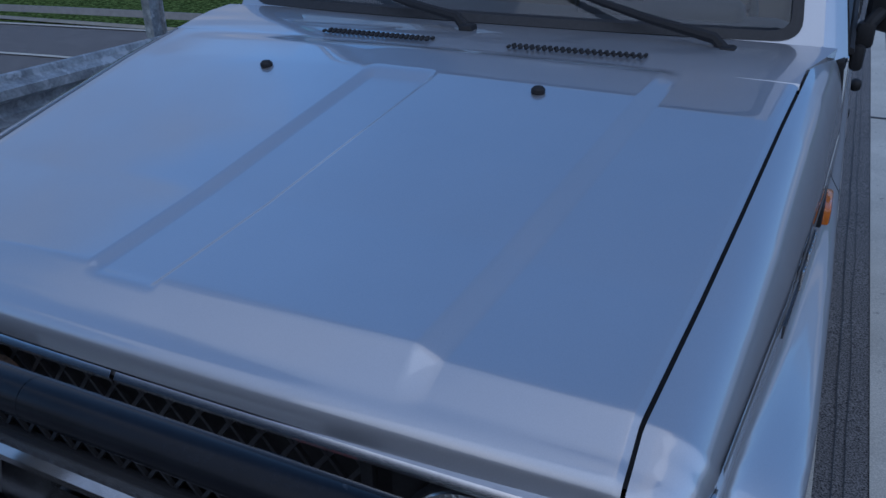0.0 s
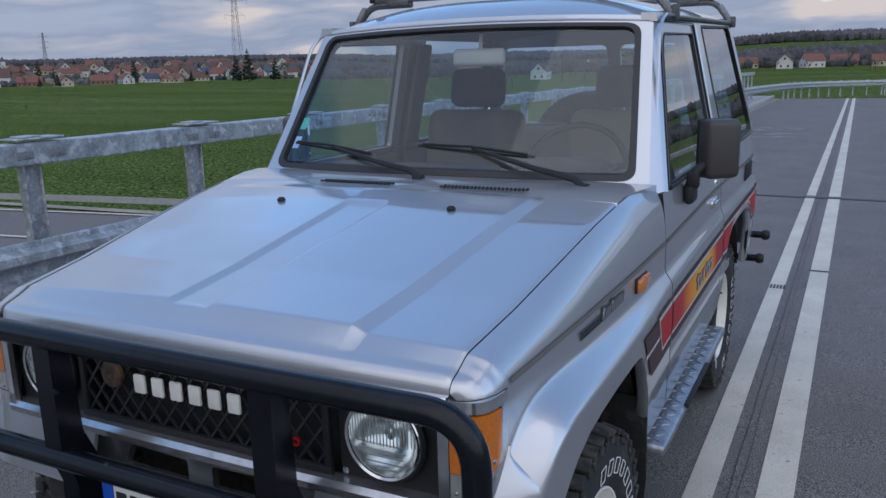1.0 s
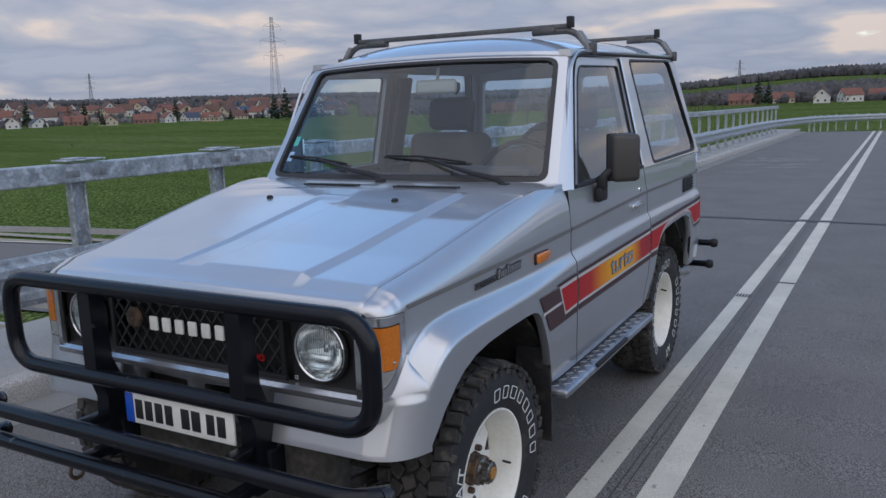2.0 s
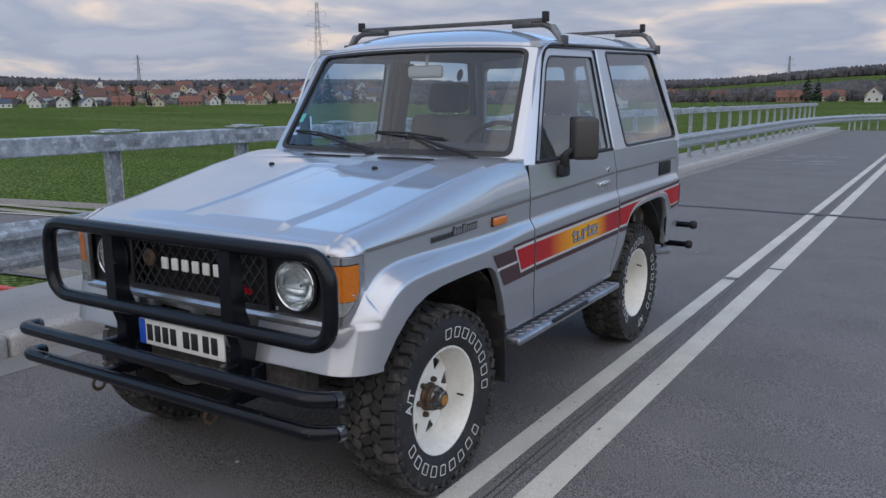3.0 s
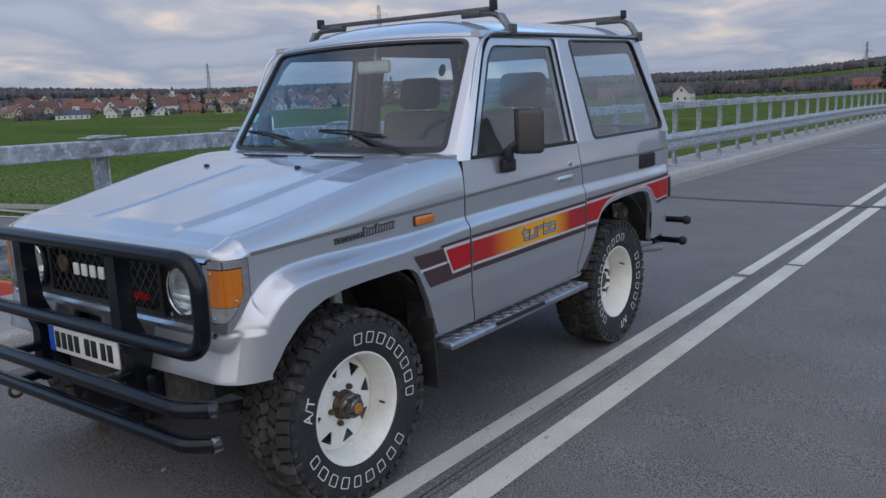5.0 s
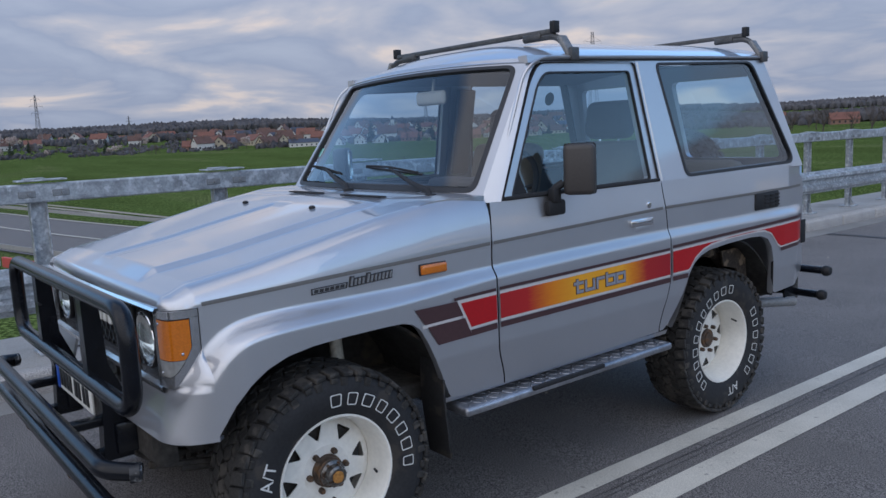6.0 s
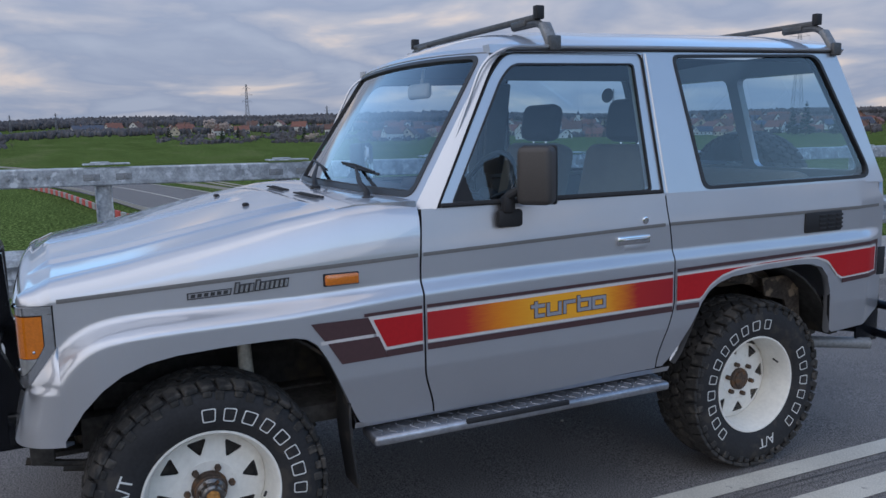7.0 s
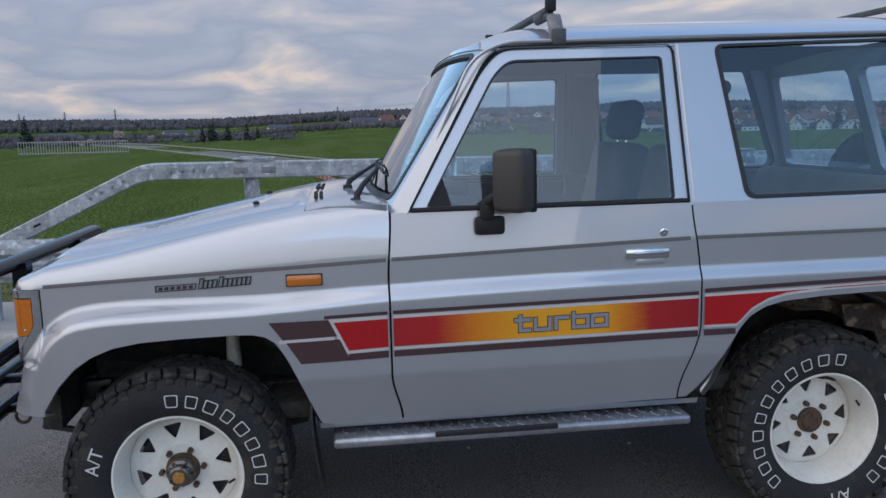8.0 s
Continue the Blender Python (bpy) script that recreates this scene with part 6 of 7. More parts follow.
def i_post():
    b = rbox(0.012, 0.10, 1.03, 0.002, (0, 0, 0.515), 1)
    rbox(0.060, 0.010, 1.03, 0.002, (0, 0.050, 0.515), 1, b)
    rbox(0.060, 0.010, 1.03, 0.002, (0, -0.050, 0.515), 1, b)
    rbox(0.20, 0.22, 0.018, 0.003, (0, 0, 0.009), 1, b)
    return b


def gusset():
    b = bmesh.new()
    vs = [b.verts.new(p) for p in ((0.03, -0.006, 0.018), (0.10, -0.006, 0.018), (0.03, -0.006, 0.16), (0.03, 0.006, 0.018), (0.10, 0.006, 0.018), (0.03, 0.006, 0.16))]
    for f in ((0, 1, 2), (5, 4, 3), (0, 3, 4, 1), (1, 4, 5, 2), (2, 5, 3, 0)):
        b.faces.new([vs[i] for i in f])
    return b


proto = {}


def piece(name, key, maker, mat, at, parent, label=""):
    if key not in proto:
        ob = part(name, maker(), mat, parent, label)
        proto[key] = ob.data
    else:
        ob = new(name, proto[key])
        ob.parent = parent
        if label:
            tagged(ob, label=label)
    ob.location = at
    return ob


def bolt():
    b = lathe([(0.0, 0.010), (0.010, 0.010), (0.012, 0.004), (0.012, 0.0)], 8)
    return b


def slot_plate():
    b = rbox(0.006, 0.105, 0.044, 0.003, (0, 0, 0), 1)
    return b


for k in range(N_POST):
    y = -0.09 + PITCH * k
    z = gz(y)
    post = piece("post", "post", i_post, M_GALV, (RX, y, z + 0.135), railing, "galvanised steel post")
    piece("gusset", "gus", gusset, M_GALV, (RX, y, z + 0.135), railing)
    piece("spacer", "spacer", lambda: rbox(0.07, 0.09, 0.22, 0.006, (0, 0, 0), 1), M_GALV, (RX + 0.06, y, z + 0.585), railing)
    if k < 16:
        piece("cap_plate", "cap", lambda: rbox(0.15, 0.30, 0.010, 0.003, (0, 0, 0), 1), M_GALV, (RX + 0.02, y + 0.03, z + 1.291), railing, "flat plate on the rail joint")
        piece("cap_plate", "cap2", lambda: rbox(0.10, 0.12, 0.010, 0.003, (0, 0, 0), 1), M_GALV, (RX + 0.02, y - 0.01, z + 1.301), railing)
        for dy in (-0.07, 0.135):
            piece("slot_plate", "slot", slot_plate, M_GALVDARK, (RX + 0.083, y + dy, z + 1.205), railing, "dull bracket plate in the rail")
            piece("bolt", "bolt", bolt, M_GALVDARK, (RX + 0.086, y + dy + 0.01, z + 1.205), railing)

# box rail with its bent-down end
rail_line = bend([(RX + 0.02, Y_END + 0.3, gz(Y_END) + 1.225), (RX + 0.02, 10.0, gz(10) + 1.225), (RX + 0.02, -0.86, 1.215), (RX + 0.02, -2.05, 0.650), (RX + 0.06, -3.1, 0.30)], 0.10, 4)


def box_along(points, w, h):
    rows = []
    for p in points:
        rows.append([(p.x + dx, p.y, p.z + dz) for dx, dz in ((-w / 2, -h / 2), (w / 2, -h / 2), (w / 2 + 0.006, -h / 2 + 0.008), (w / 2 + 0.006, h / 2 - 0.008), (w / 2, h / 2), (-w / 2, h / 2), (-w / 2, -h / 2))])
    b = sheet(rows)
    bmesh.ops.holes_fill(b, edges=b.edges[:], sides=8)
    bmesh.ops.recalc_face_normals(b, faces=b.faces[:])
    return b


fine = []
for a, b in zip(rail_line, rail_line[1:]):
    n = max(1, int((b - a).length / 2.5))
    fine += [a.lerp(b, i / n) for i in range(n)]
fine.append(rail_line[-1])
part("top_rail", box_along(fine, 0.11, 0.122), M_GALV, railing, "mottled galvanised box rail with sloping end")
for y, z in ((-0.42, 1.215), (-0.50, 1.215), (-0.58, 1.215), (-0.66, 1.215), (-1.00, 1.152), (-1.08, 1.113), (-1.16, 1.076), (-1.24, 1.038)):
    piece("bolt", "bolt", bolt, M_GALVDARK, (RX + 0.083, y, z), railing)
for y, z in ((-1.62, 0.855), (-1.86, 0.742)):
    piece("slot_plate", "slot_s", lambda: rbox(0.004, 0.055, 0.018, 0.002, (0, 0, 0), 1), M_DARKGAP, (RX + 0.083, y, z), railing).rotation_euler = (radians(25), 0, 0)
for base_y in (4.6, 12.2, 19.7):
    for k in range(4):
        piece("bolt", "bolt", bolt, M_GALVDARK, (RX + 0.083, base_y + 0.085 * k, gz(base_y) + 1.225), railing)

# corrugated guard rail in front of the posts
W_PROF = [(0.0, -0.155), (0.012, -0.150), (0.018, -0.125), (0.078, -0.100), (0.082, -0.060), (0.022, -0.030), (0.014, 0.0), (0.022, 0.030), (0.082, 0.060), (0.078, 0.100), (0.018, 0.125), (0.012, 0.150), (0.0, 0.155)]
gl = bend([(RX + 0.09, -28.0, gz(-28) + 0.585), (RX + 0.09, 33.0, gz(33) + 0.585), (-1.2, 43.0, gz(43) + 0.56), (6.0, 47.0, gz(47) + 0.56), (40.0, 50.0, gz(47) + 0.5)], 7.0, 10)
pts = []
for a, b in zip(gl, gl[1:]):
    n = max(1, int((b - a).length / 4.0))
    pts += [a.lerp(b, i / n) for i in range(n)]
pts.append(gl[-1])
rows = []
for i, p in enumerate(pts):
    d = (pts[min(i + 1, len(pts) - 1)] - pts[max(i - 1, 0)])
    d.z = 0
    d.normalize()
    side = Vector((d.y, -d.x, 0))
    rows.append([p + side * (o * 1.0) + Vector((0, 0, z)) for o, z in W_PROF])
thicken(part("guard_rail", sheet(rows), M_GALV, railing, "corrugated galvanised guard rail"), 0.004, 0)
for i, p in enumerate([q for q in pts if q.y > 38]):
    piece("guard_post", "gpost", lambda: rbox(0.06, 0.10, 0.8, 0.005, (0, 0, -0.2), 1), M_GALV, (p.x, p.y + 0.06, p.z), railing)
for k in range(14):
    y = -2.0 - k * 1.9
    piece("guard_post", "gpost2", lambda: rbox(0.06, 0.10, 0.85, 0.005, (0, 0, -0.25), 1), M_GALV, (RX + 0.02, y, gz(y) + 0.56), railing)
# ---- distance: village, trees, pylons, woods ----
M_ROOFS = [material("red_roof_tiles", (0.165, 0.072, 0.052), rough=0.8, grain=0.2, scale=2, blotch=0.15, bscale=0.3), material("brown_roof_tiles", (0.105, 0.058, 0.046), rough=0.8, grain=0.2, scale=2, blotch=0.15, bscale=0.3), material("slate_blue_roof", (0.045, 0.052, 0.075), rough=0.6, grain=0.2, scale=2, blotch=0.15, bscale=0.3)]
M_WALLS = [material("white_render", (0.54, 0.53, 0.51), rough=0.9, grain=0.06, scale=3, blotch=0.08, bscale=0.5), material("cream_render", (0.46, 0.40, 0.30), rough=0.9, grain=0.06, scale=3, blotch=0.08, bscale=0.5), material("brick_render", (0.22, 0.13, 0.10), rough=0.9, grain=0.1, scale=3, blotch=0.1, bscale=0.5)]
M_HWIN = material("house_window", (0.03, 0.035, 0.045), rough=0.15, grain=0.1, scale=3)
M_BARK = material("bark", (0.075, 0.062, 0.052), rough=0.95, grain=0.3, scale=6)
M_TWIGS = material("bare_twigs", (0.085, 0.068, 0.058), rough=0.95, grain=0.4, scale=0.8)
M_BLOSSOM = material("pale_blossom", (0.40, 0.33, 0.30), rough=0.95, grain=0.3, scale=1.5)
M_CONIFER = material("conifer_needles", (0.018, 0.032, 0.018), rough=0.95, grain=0.4, scale=1.2)
# woods base colour is lightened blue-grey to stand in for distance haze
M_WOODS = material("hazed_far_wood", (0.092, 0.090, 0.096), rough=1.0, grain=0.3, scale=0.05, blotch=0.25, bscale=0.012, spec=0.0)
M_PYLON = material("pylon_steel", (0.18, 0.18, 0.19), rough=0.6, metal=0.4, grain=0.1, scale=2)


def polar(az, r):
    a = radians(az)
    return Vector((-math.sin(a) * r, math.cos(a) * r, 0))


def gable_house(w, d, h, rh, wall_mat, roof_mat, rng, label):
    """A house with gable ends at both ends of x."""
    ho = thing("house", label, "house", "village houses")
    b = bmesh.new()
    sect = [(-d / 2, -2.0), (d / 2, -2.0), (d / 2, h), (0, h + rh), (-d / 2, h)]
    a0 = [b.verts.new((-w / 2, y, z)) for y, z in sect]
    a1 = [b.verts.new((w / 2, y, z)) for y, z in sect]
    b.faces.new(a0[::-1])
    b.faces.new(a1)
    for i in range(5):
        b.faces.new((a0[i], a1[i], a1[(i + 1) % 5], a0[(i + 1) % 5]))
    bmesh.ops.recalc_face_normals(b, faces=b.faces[:])
    part("wall", b, wall_mat, ho, smooth=0)
    ov = 0.5
    for s in (1, -1):
        rows = [[(x, s * (d / 2 + ov * 0.8), h - ov * 0.8 * rh / (d / 2)), (x, 0, h + rh + 0.02)] for x in (-w / 2 - ov, w / 2 + ov)]
        thicken(part("roof", sheet(rows), roof_mat, ho, smooth=0), 0.25, 1 if s > 0 else -1)
    part("chimney", rbox(0.7, 0.7, 1.8, 0.05, (w * rng.uniform(-0.3, 0.3), rng.choice((-1, 1)) * d * 0.12, h + rh * 0.95), 1), M_WALLS[2], ho, smooth=0)
    nw = max(2, int(w / 3.2))
    for s in (1, -1):
        for k in range(nw):
            part("window", rbox(1.1, 0.10, 1.3, 0.02, ((k + 0.5) / nw * w - w / 2, s * d / 2, 1.5), 1), M_HWIN, ho, smooth=0)
        for yy, zz in ((-d * 0.22, 1.5), (d * 0.22, 1.5), (0, h + rh * 0.28)):
            part("window", rbox(0.10, 1.1, 1.3, 0.02, (s * w / 2, yy, zz), 1), M_HWIN, ho, smooth=0)
    return ho


rng = random.Random(11)
templates = []
for i, (w, d, h, rh, wm, rm, lab) in enumerate((
        (12, 9, 4.2, 4.0, 0, 0, "white rendered village house with red tiled roof"),
        (14, 10, 3.4, 3.6, 1, 0, "cream rendered village house with red tiled roof"),
        (15, 11, 3.2, 4.2, 0, 2, "white rendered house with dark slate roof"),
        (11, 9, 4.6, 4.4, 0, 1, "tall white village house with brown roof"),
        (16, 10, 3.2, 4.0, 2, 0, "brick village house with orange-red roof"),
        (22, 13, 3.4, 2.8, 0, 2, "long low white hall with grey roof"),
        (13, 9, 3.0, 4.4, 1, 1, "yellowish village house with brown roof"))):
    templates.append(gable_house(w, d, h, rh, M_WALLS[wm], M_ROOFS[rm], rng, lab))
placed = [False] * len(templates)


def put_house(i, az, r, turn, scale=1.0):
    p = polar(az, r)
    p.z = terrain(p.x, p.y)
    m = Matrix.Translation(p) @ Matrix.Rotation(radians(az + turn), 4, 'Z') @ Matrix.Scale(scale, 4)
    if not placed[i]:
        placed[i] = True
        templates[i].matrix_basis = m
        return templates[i]
    c = copy_thing(templates[i], m)
    c.matrix_basis = m
    return c


put_extra = []
# the front row of the village, then fuller rows behind it
for az, r, i, turn in ((61.0, 430, 5, 5), (58.6, 440, 3, 70), (57.3, 425, 0, 85), (55.8, 430, 2, 10), (53.9, 440, 4, -10), (52.0, 425, 1, 15), (49.8, 430, 4, 5), (48.3, 420, 0, 20), (46.6, 425, 2, 35), (45.0, 430, 1, -20), (43.6, 440, 6, 10), (41.8, 450, 0, 60), (39.5, 455, 4, 0), (37.4, 470, 3, 80)):
    put_house(i, az + rng.uniform(-0.3, 0.3), r + rng.uniform(-8, 25), turn + rng.choice((0, 0, 90, 70)), rng.uniform(0.55, 0.80))
    if i != 5:
        put_extra.append((az + rng.uniform(-0.9, 0.9), r - rng.uniform(6, 12)))
for k in range(150):
    az = rng.uniform(36, 69)
    put_house(rng.choice((0, 1, 2, 3, 3, 4, 6, 6)), az, rng.uniform(475, 700), rng.choice((0, 90, 50)) + rng.uniform(-30, 30), rng.uniform(0.6, 1.0))
for k in range(34):
    az = rng.uniform(66, 84)
    put_house(rng.choice((0, 0, 1, 3, 4, 6)), az, rng.uniform(600, 900), rng.choice((0, 90)) + rng.uniform(-25, 25), rng.uniform(0.7, 1.0))
for az, r, i, turn in ((88.2, 800, 5, 10), (86.6, 850, 0, 20), (85.2, 850, 3, 60), (99, 1000, 5, 0), (101, 1050, 5, 15), (94, 900, 5, 10), (108, 900, 5, 0)):
    put_house(i, az, r, turn, 1.2)
for az, r, i, turn in ((4.2, 390, 3, 88), (9.0, 400, 4, 0), (6.6, 410, 1, 15), (2.6, 400, 0, 30), (13.5, 430, 6, 10), (20.0, 330, 3, 75), (25.0, 400, 4, 10), (-1.5, 400, 1, 0), (0.8, 420, 4, 5), (16.5, 460, 0, 60), (29.0, 480, 0, 10)):
    put_house(i, az, r, turn, 0.72)

# church with a tower
ch = thing("church", "village church with white tower and red roof", "church")
b = rbox(4.5, 4.5, 18, 0.2, (0, 0, 7), 1)
part("tower", b, M_WALLS[0], ch, smooth=0)
sp = bmesh.new()
bmesh.ops.create_cone(sp, cap_ends=True, segments=4, radius1=3.4, radius2=0.3, depth=5)
bmesh.ops.transform(sp, matrix=pose(0, 0, 18.4, 0, 0, 45), verts=sp.verts)
part("spire", sp, M_ROOFS[2], ch, smooth=0)
nv = bmesh.new()
sect = [(-4, -2), (4, -2), (4, 6), (0, 11), (-4, 6)]
a0 = [nv.verts.new((4, y, z)) for y, z in sect]
a1 = [nv.verts.new((20, y, z)) for y, z in sect]
nv.faces.new(a0[::-1])
nv.faces.new(a1)
for i in range(5):
    nv.faces.new((a0[i], a1[i], a1[(i + 1) % 5], a0[(i + 1) % 5]))
bmesh.ops.recalc_face_normals(nv, faces=nv.faces[:])
part("nave", nv, M_ROOFS[0], ch, smooth=0)
p = polar(55.0, 640)
ch.location = (p.x, p.y, terrain(p.x, p.y) - 2)
ch.rotation_euler = (0, 0, radians(55))
ch.scale = (0.68, 0.68, 0.68)


# trees
def bare_tree(seed, height, name="tree", label="bare leafless tree with fine twigs", twig=M_TWIGS, fluff=0):
    rng = random.Random(seed)
    t = thing(name, label, "tree", "trees by the village")
    trunk = bmesh.new()
    crown = bmesh.new()

    def limb(p, d, ln, r, depth):
        q = p + d * ln
        tube([p, p.lerp(q, 0.5) + Vector((rng.uniform(-1, 1), rng.uniform(-1, 1), 0)) * ln * 0.06, q], [r, r * 0.8, r * 0.6], 5 if depth < 2 else 3, trunk if depth < 2 else crown, caps=False)
        if depth >= 4:
            return
        for k in range(3 if depth else 5):
            nd = (d + Vector((rng.uniform(-1, 1), rng.uniform(-1, 1), rng.uniform(-0.2, 0.7))) * 0.75).normalized()
            limb(p.lerp(q, rng.uniform(0.55, 1.0)), nd, ln * rng.uniform(0.55, 0.75), r * 0.5, depth + 1)
    limb(Vector((0, 0, -1)), Vector((0, 0, 1)), height * 0.38, height * 0.022, 0)
    for k in range(fluff):
        a, el = rng.uniform(0, 6.28), rng.uniform(-0.3, 1)
        rr = height * 0.33 * rng.uniform(0.4, 1)
        c = Vector((math.cos(a) * rr, math.sin(a) * rr, height * 0.55 + el * height * 0.3))
        clump = bmesh.new()
        bmesh.ops.create_icosphere(clump, subdivisions=1, radius=height * rng.uniform(0.03, 0.06))
        for v in clump.verts:
            v.co *= rng.uniform(0.6, 1.3)
        bmesh.ops.translate(clump, vec=c, verts=clump.verts)
        merge(crown, clump)
    part("trunk", trunk, M_BARK, t)
    part("crown", crown, twig, t, smooth=0)
    return t


def conifer(seed, height):
    rng = random.Random(seed)
    t = thing("conifer", "dark green conifer beside the houses", "tree", "trees by the village")
    part("trunk", tube([(0, 0, -1), (0, 0, height * 0.95)], [height * 0.02, 0.03], 6), M_BARK, t)
    c = bmesh.new()
    for k in range(90):
        z = height * rng.uniform(0.06, 1.0)
        rr = (1 - z / height) * height * 0.24 + 0.1
        a = rng.uniform(0, 6.28)
        d = rr * rng.uniform(0.3, 1.0)
        cl = bmesh.new()
        bmesh.ops.create_icosphere(cl, subdivisions=1, radius=0.25 + rr * 0.35)
        for v in cl.verts:
            v.co = Vector((v.co.x * rng.uniform(0.5, 1.4), v.co.y * rng.uniform(0.5, 1.4), v.co.z * rng.uniform(0.2, 0.7)))
        bmesh.ops.translate(cl, vec=(d * math.cos(a), d * math.sin(a), z), verts=cl.verts)
        merge(c, cl)
    part("crown", c, M_CONIFER, t, smooth=0)
    return t


trees = [bare_tree(1, 13), bare_tree(2, 10), bare_tree(3, 8, "blossoming_tree", "pale blossoming tree beside the houses", M_BLOSSOM, 90), conifer(4, 13)]
used = [False] * 4


def put_tree(i, az, r, scale=1.0):
    p = polar(az, r)
    p.z = terrain(p.x, p.y)
    m = Matrix.Translation(p) @ Matrix.Rotation(az * 1.7, 4, 'Z') @ Matrix.Scale(scale, 4)
    if not used[i]:
        used[i] = True
        trees[i].matrix_basis = m
    else:
        copy_thing(trees[i], m).matrix_basis = m


for az, r, i, sc in ((41.0, 405, 3, 1.0), (40.2, 402, 3, 1.2), (38.4, 410, 3, 0.9), (37.8, 410, 0, 1.1), (36.5, 420, 1, 1.2), (35.2, 430, 0, 1.2), (33.5, 400, 0, 1.0), (47.5, 450, 3, 0.9), (56.5, 455, 3, 1.0), (62.0, 440, 1, 1.0), (63.0, 445, 0, 1.0), (64.0, 440, 1, 0.9), (65.2, 460, 2, 1.0), (66.5, 480, 1, 1.2), (8.0, 382, 3, 1.0), (7.4, 384, 3, 0.8), (11.5, 390, 0, 0.9), (15.0, 300, 0, 1.0), (17.0, 280, 1, 1.1), (18.5, 290, 0, 1.0), (22.0, 250, 1, 1.0), (23.2, 255, 0, 1.0), (24.4, 262, 1, 1.1), (26.0, 270, 0, 1.0), (28.0, 280, 1, 1.2), (84.0, 620, 0, 1.5), (80.5, 600, 2, 1.8), (79.6, 610, 2, 1.4), (97.5, 440, 3, 0.8), (98.5, 445, 3, 0.9), (99.2, 450, 3, 0.7), (103.5, 520, 0, 1.2), (104.5, 500, 2, 1.1), (110.0, 420, 3, 1.2), (106.5, 480, 1, 1.1), (82.0, 640, 1, 1.0), (54.2, 210, 1, 0.25), (0.5, 382, 0, 1.0), (-3.0, 360, 1, 1.0)):
    put_tree(i, az, r, sc)
for k in range(85):
    put_tree(rng.choice((0, 0, 1, 1, 2, 3)), rng.uniform(37, 84), rng.uniform(440, 640), rng.uniform(0.45, 0.9))
for k in range(22):
    put_tree(rng.choice((0, 0, 1, 1, 2, 3)), rng.uniform(90, 112), rng.uniform(400, 560), rng.uniform(0.5, 0.9))
for az, r in put_extra:
    for k in range(3):
        put_tree(rng.choice((0, 1, 1, 2, 3)), az + rng.uniform(-1, 1), r + rng.uniform(-4, 10), rng.uniform(0.3, 0.6))
for k in range(30):
    put_tree(rng.choice((0, 1, 1)), rng.uniform(61, 76), rng.uniform(430, 470), rng.uniform(0.35, 0.65))
for k in range(44):
    put_tree(rng.choice((0, 1, 1)), rng.uniform(-3, 34), rng.uniform(320, 395), rng.uniform(0.6, 0.95))

# dry shrubs on the bank below the railing
M_STRAW = material("dry_stems", (0.27, 0.22, 0.15), rough=0.95, grain=0.3, scale=8)


def dry_shrub(seed, height):
    rng = random.Random(seed)
    t = thing("shrub", "dry leafless straw-coloured shrub on the bank", "shrub", "shrubs on the bank")
    b = bmesh.new()
    for k in range(46):
        a = rng.uniform(0, 6.28)
        lean = rng.uniform(0.08, 0.42)
        h = height * rng.uniform(0.55, 1.0)
        foot_at = Vector((rng.uniform(-0.5, 0.5), rng.uniform(-0.5, 0.5), -0.2))
        tip = foot_at + Vector((math.cos(a) * lean * h, math.sin(a) * lean * h, h))
        mid = foot_at.lerp(tip, 0.5) + Vector((rng.uniform(-0.2, 0.2), rng.uniform(-0.2, 0.2), 0.1))
        tube([foot_at, mid, tip], [0.022, 0.014, 0.005], 4, b, caps=False)
        for j in range(6):
            p = foot_at.lerp(tip, rng.uniform(0.4, 0.95))
            q = p + Vector((rng.uniform(-0.5, 0.5), rng.uniform(-0.5, 0.5), rng.uniform(0.1, 0.6)))
            tube([p, q], [0.008, 0.004], 3, b, caps=False)
    part("crown", b, M_STRAW, t, smooth=0)
    return t


for k, (az, r, h) in enumerate(((112.5, 14.0, 4.6), (115.5, 15.5, 4.8), (109.5, 16.5, 4.2), (118.0, 13.5, 4.4), (106.0, 19.0, 3.6), (99.0, 21.0, 2.6), (94.0, 22.0, 2.4))):
    p = polar(az, r)
    dry_shrub(70 + k, h).location = (p.x, p.y, terrain(p.x, p.y))

# woods along the horizon: many uneven clumps in one mass
wv, wf = [], []
ico = bmesh.new()
bmesh.ops.create_icosphere(ico, subdivisions=1, radius=1.0)
iv = [v.co.copy() for v in ico.verts]
iff = [[v.index for v in f.verts] for f in ico.faces]
ico.free()
rng = random.Random(21)
for k in range(30000):
    az = rng.uniform(-25, 128)
    band = rng.random()
    r = 1300 + 900 * band if band < 0.5 else (rng.uniform(640, 1100) if az > 30 else rng.uniform(420, 900))
    p = polar(az, r)
    low = 0.62 + 0.38 * (0.5 + 0.5 * math.sin(az * 0.21) * math.cos(az * 0.083 + 1))
    if az < 16:
        low += 0.45 * smooth01((16 - az) / 14)
    if 55 < az < 66 and r > 1000:
        low += 0.12
    size = (11 if r > 1150 else 5.5) * low * rng.uniform(0.75, 1.15)
    z = terrain(p.x, p.y)
    base = len(wv)
    for v in iv:
        j = rng.uniform(0.65, 1.25)
        wv.append((p.x + v.x * size * 0.42 * j, p.y + v.y * size * 0.42 * j, z + size * 0.40 + v.z * size * 0.60 * j))
    wf += [[base + i for i in f] for f in iff]
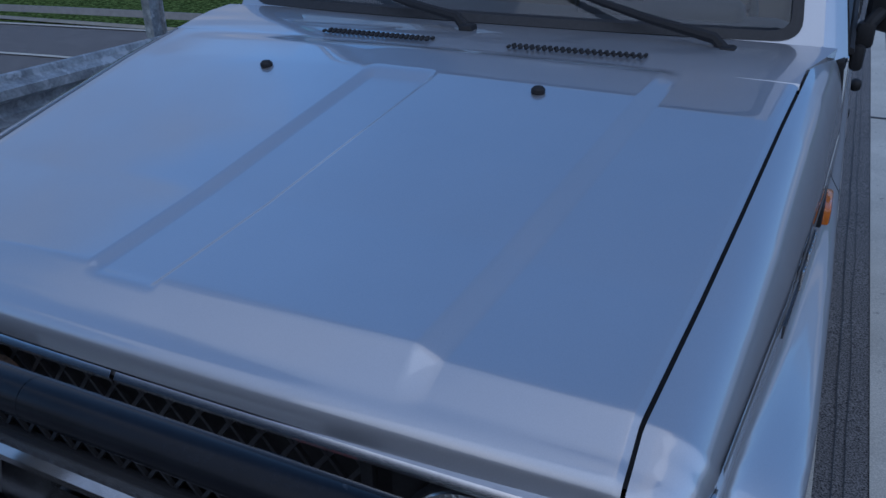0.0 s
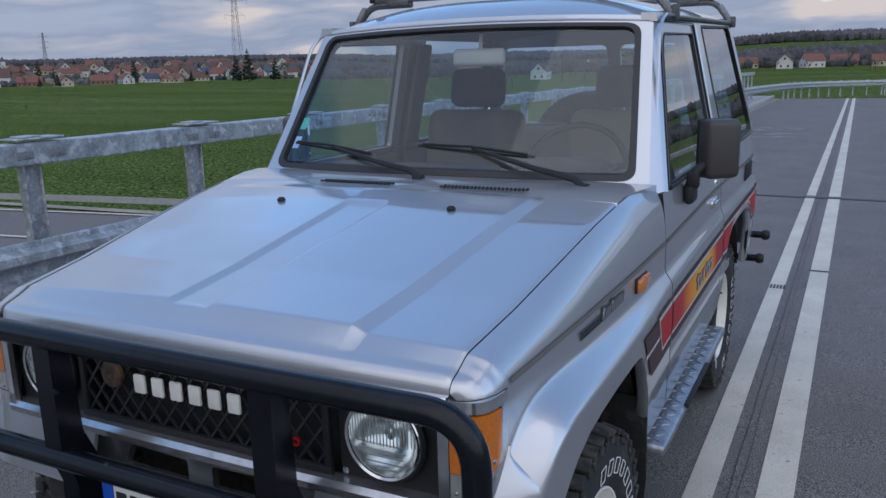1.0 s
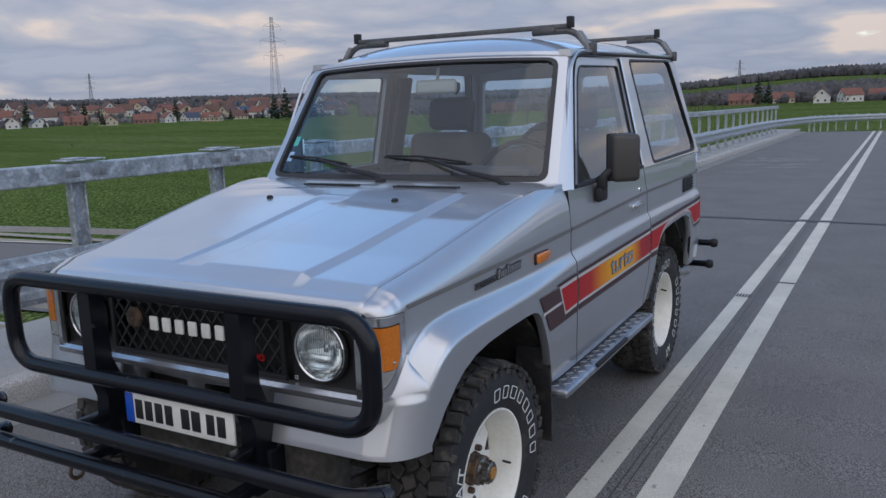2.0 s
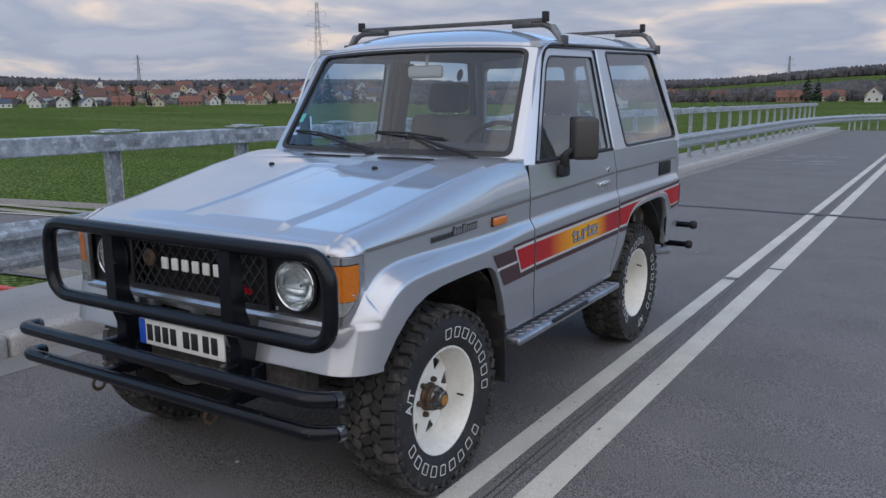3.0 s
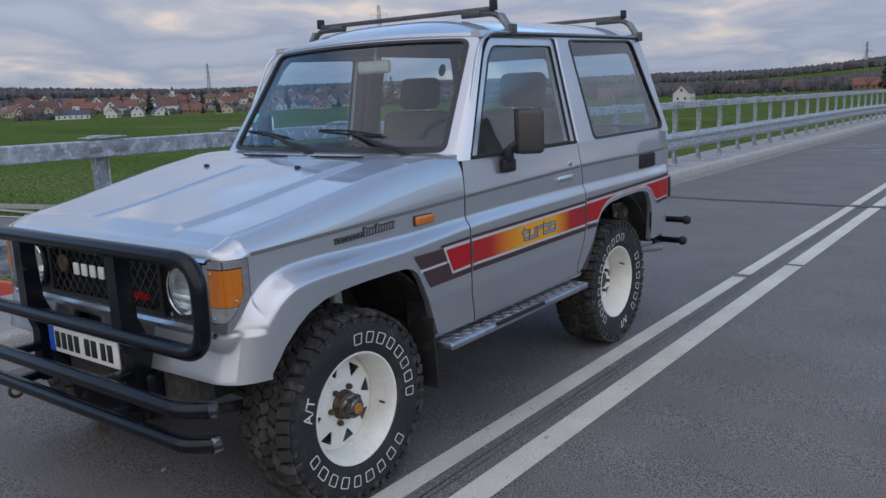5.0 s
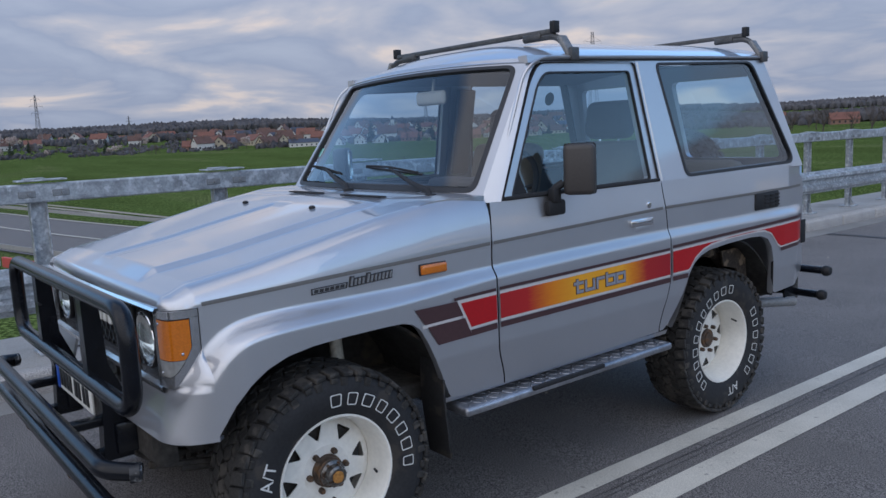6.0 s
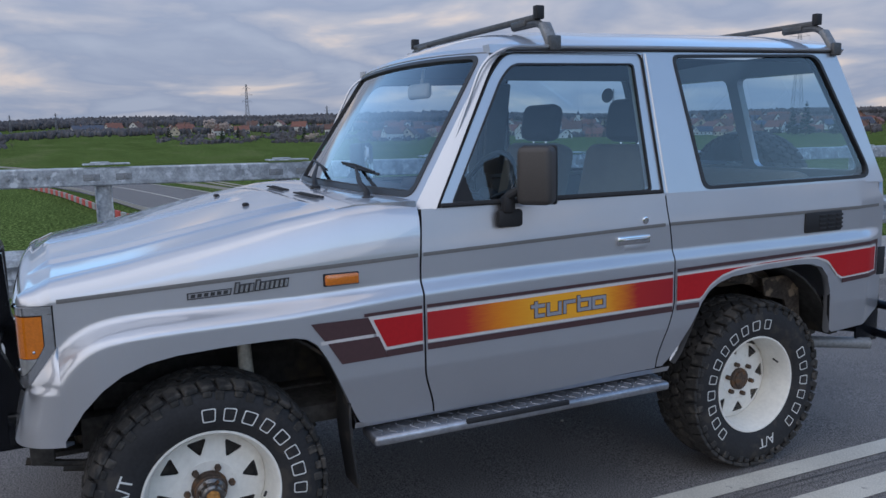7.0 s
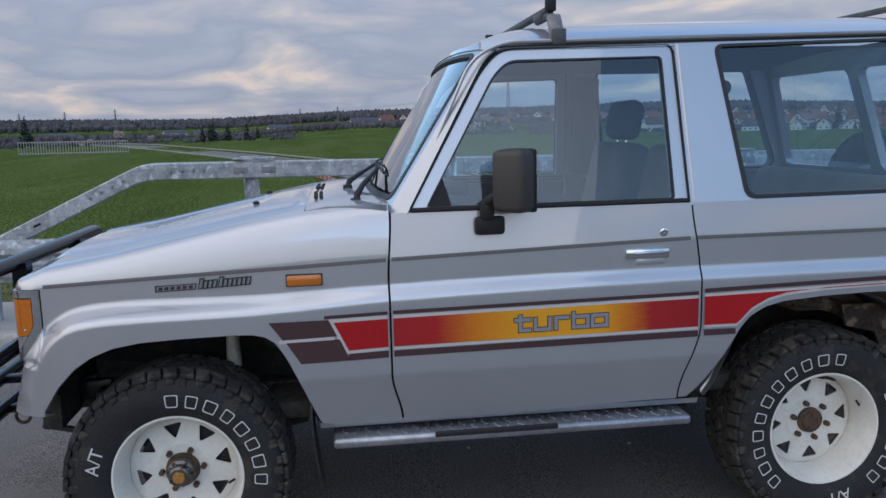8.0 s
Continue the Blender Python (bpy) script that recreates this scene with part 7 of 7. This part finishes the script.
# hedges and thickets nearer by
for k in range(6000):
    az = rng.choice((rng.uniform(64, 84), rng.uniform(93, 114), rng.uniform(36, 66), rng.uniform(36, 66)))
    r = rng.uniform(455, 640) if az > 66 else rng.uniform(446, 800)
    if math.sin(az * 2.1) + math.sin(r * 0.045 + az) < -0.3:
        continue
    p = polar(az, r)
    size = rng.uniform(1.0, 3.0) if az < 66 else rng.uniform(0.6, 2.2)
    z = terrain(p.x, p.y)
    base = len(wv)
    for v in iv:
        j = rng.uniform(0.55, 1.3)
        wv.append((p.x + v.x * size * 0.7 * j, p.y + v.y * size * 0.7 * j, z + size * 0.4 + v.z * size * 0.75 * j))
    wf += [[base + i for i in f] for f in iff]
for k in range(2600):
    az, r = rng.uniform(-6, 35), rng.uniform(405, 620)
    if math.sin(az * 1.3) + math.sin(r * 0.03 + az) < -0.9:
        continue
    p = polar(az, r)
    size = rng.uniform(1.6, 4.2)
    z = terrain(p.x, p.y)
    base = len(wv)
    for v in iv:
        j = rng.uniform(0.55, 1.3)
        wv.append((p.x + v.x * size * 0.7 * j, p.y + v.y * size * 0.7 * j, z + size * 0.4 + v.z * size * 0.75 * j))
    wf += [[base + i for i in f] for f in iff]
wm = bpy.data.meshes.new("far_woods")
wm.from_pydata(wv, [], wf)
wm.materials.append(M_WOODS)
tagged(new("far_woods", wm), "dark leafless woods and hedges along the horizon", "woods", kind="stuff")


# pylons
def pylon(name, height, az, r, arms):
    b = bmesh.new()
    w0, w1 = height * 0.055, height * 0.010

    def half(z):
        return lerp_table([(0, w0), (height * 0.55, height * 0.026), (height, w1)], z)
    lv = [height * t for t in (0, 0.12, 0.23, 0.33, 0.42, 0.50, 0.58, 0.65, 0.72, 0.79, 0.86, 0.93, 1.0)]
    th = max(0.08, r * 0.00017)
    for sx, sy in ((1, 1), (1, -1), (-1, -1), (-1, 1)):
        tube([(sx * half(z), sy * half(z), z) for z in lv], th, 4, b, caps=False)
    for z0, z1 in zip(lv, lv[1:]):
        for k in range(4):
            c = ((1, 1), (1, -1), (-1, -1), (-1, 1))
            a, d = c[k], c[(k + 1) % 4]
            tube([(a[0] * half(z0), a[1] * half(z0), z0), (d[0] * half(z1), d[1] * half(z1), z1)], th * 0.6, 3, b, caps=False)
            tube([(d[0] * half(z0), d[1] * half(z0), z0), (a[0] * half(z1), a[1] * half(z1), z1)], th * 0.6, 3, b, caps=False)
    for zf, ln in arms:
        z = height * zf
        for s in (1, -1):
            for dy in (-half(z), half(z)):
                tube([(0, dy, z), (s * height * ln, 0, z + height * 0.012)], th * 0.7, 3, b, caps=False)
            tube([(s * half(z), 0, z + height * 0.045), (s * height * ln, 0, z + height * 0.012)], th * 0.6, 3, b, caps=False)
            tube([(s * height * ln, 0, z + height * 0.012), (s * height * ln, 0, z - height * 0.035)], th * 0.6, 3, b, caps=False)
    p = polar(az, r)
    ob = part(name, b, M_PYLON, smooth=0)
    ob.location = (p.x, p.y, terrain(p.x, p.y))
    ob.rotation_euler = (0, 0, radians(az + 20))
    return tagged(ob, "grey steel lattice power pylon", "pylon", "power pylons")


ARMS = ((0.62, 0.10), (0.76, 0.13), (0.90, 0.09))
for h, az, r in ((50, 40.8, 415), (28, 52.6, 640), (28, 9.3, 640), (40, 78.0, 740), (30, 72.6, 1150), (34, 104.6, 1150), (24, 90.0, 1000), (24, 92.6, 1250), (26, 110.2, 1400), (26, 107.6, 1500)):
    pylon("pylon", h, az, r, ARMS)

# railing of the farther motorway bridge, and the roadside fences below
M_FENCE = material("white_barrier", (0.30, 0.30, 0.30), rough=0.6, grain=0.1, scale=3)
M_REDWHITE = material("red_barrier", (0.45, 0.07, 0.06), rough=0.6, grain=0.1, scale=3)
fence = thing("noise_barrier", "distant roadside barrier of pale posts", "barrier")
pts = [polar(110.5, 330), polar(104.0, 322)]
for k in range(41):
    p = pts[0].lerp(pts[1], k / 40)
    z = terrain(p.x, p.y)
    part("barrier_post", rbox(0.22, 0.22, 5.0, 0.02, (p.x, p.y, z + 2.5), 1), M_FENCE, fence, smooth=0)
for zz in (0.6, 4.6):
    part("barrier_rail", tube([(q.x, q.y, terrain(q.x, q.y) + zz) for q in pts], 0.25, 4), M_FENCE, fence, smooth=0)
mwl = bend(MW, 40, 8)


def beside(off):
    out = []
    for i, p in enumerate(mwl):
        d = (mwl[min(i + 1, len(mwl) - 1)] - mwl[max(i - 1, 0)]).normalized()
        out.append(Vector((p.x - d.y * off, p.y + d.x * off, 0)))
    return out


for off, lab in ((-8.4, "pale guard rail beside the lower road"), (8.4, "pale guard rail along the far side of the lower road")):
    line = beside(off)
    gr = thing("roadside_guard_rail", lab, "guard rail", kind="structure")
    rows = [[(q.x, q.y, terrain(q.x, q.y) + z) for z in (0.55, 0.95)] for q in line]
    thicken(part("rail_strip", sheet(rows), M_FENCE, gr, smooth=0), 0.06, 0)
line = beside(11.5)
seg = []
for a, b in zip(line, line[1:]):
    n = max(1, int((b - a).length / 2.0))
    seg += [a.lerp(b, i / n) for i in range(n)]
seg = [p for p in seg if -190 < p.x < -20]
sb = thing("striped_barrier", "red and white striped plastic barriers by the lower road", "barrier")
for i, (a, b) in enumerate(zip(seg, seg[1:])):
    d = b - a
    m = Matrix.Translation((a.x, a.y, terrain(a.x, a.y) + 0.5)) @ Matrix.Rotation(math.atan2(d.y, d.x), 4, 'Z')
    part("barrier_block", rbox(1.7, 0.25, 0.75, 0.03, (0.9, 0, 0), 1, turn=None), (M_FENCE, M_REDWHITE)[i % 2], sb, smooth=0).matrix_basis = m
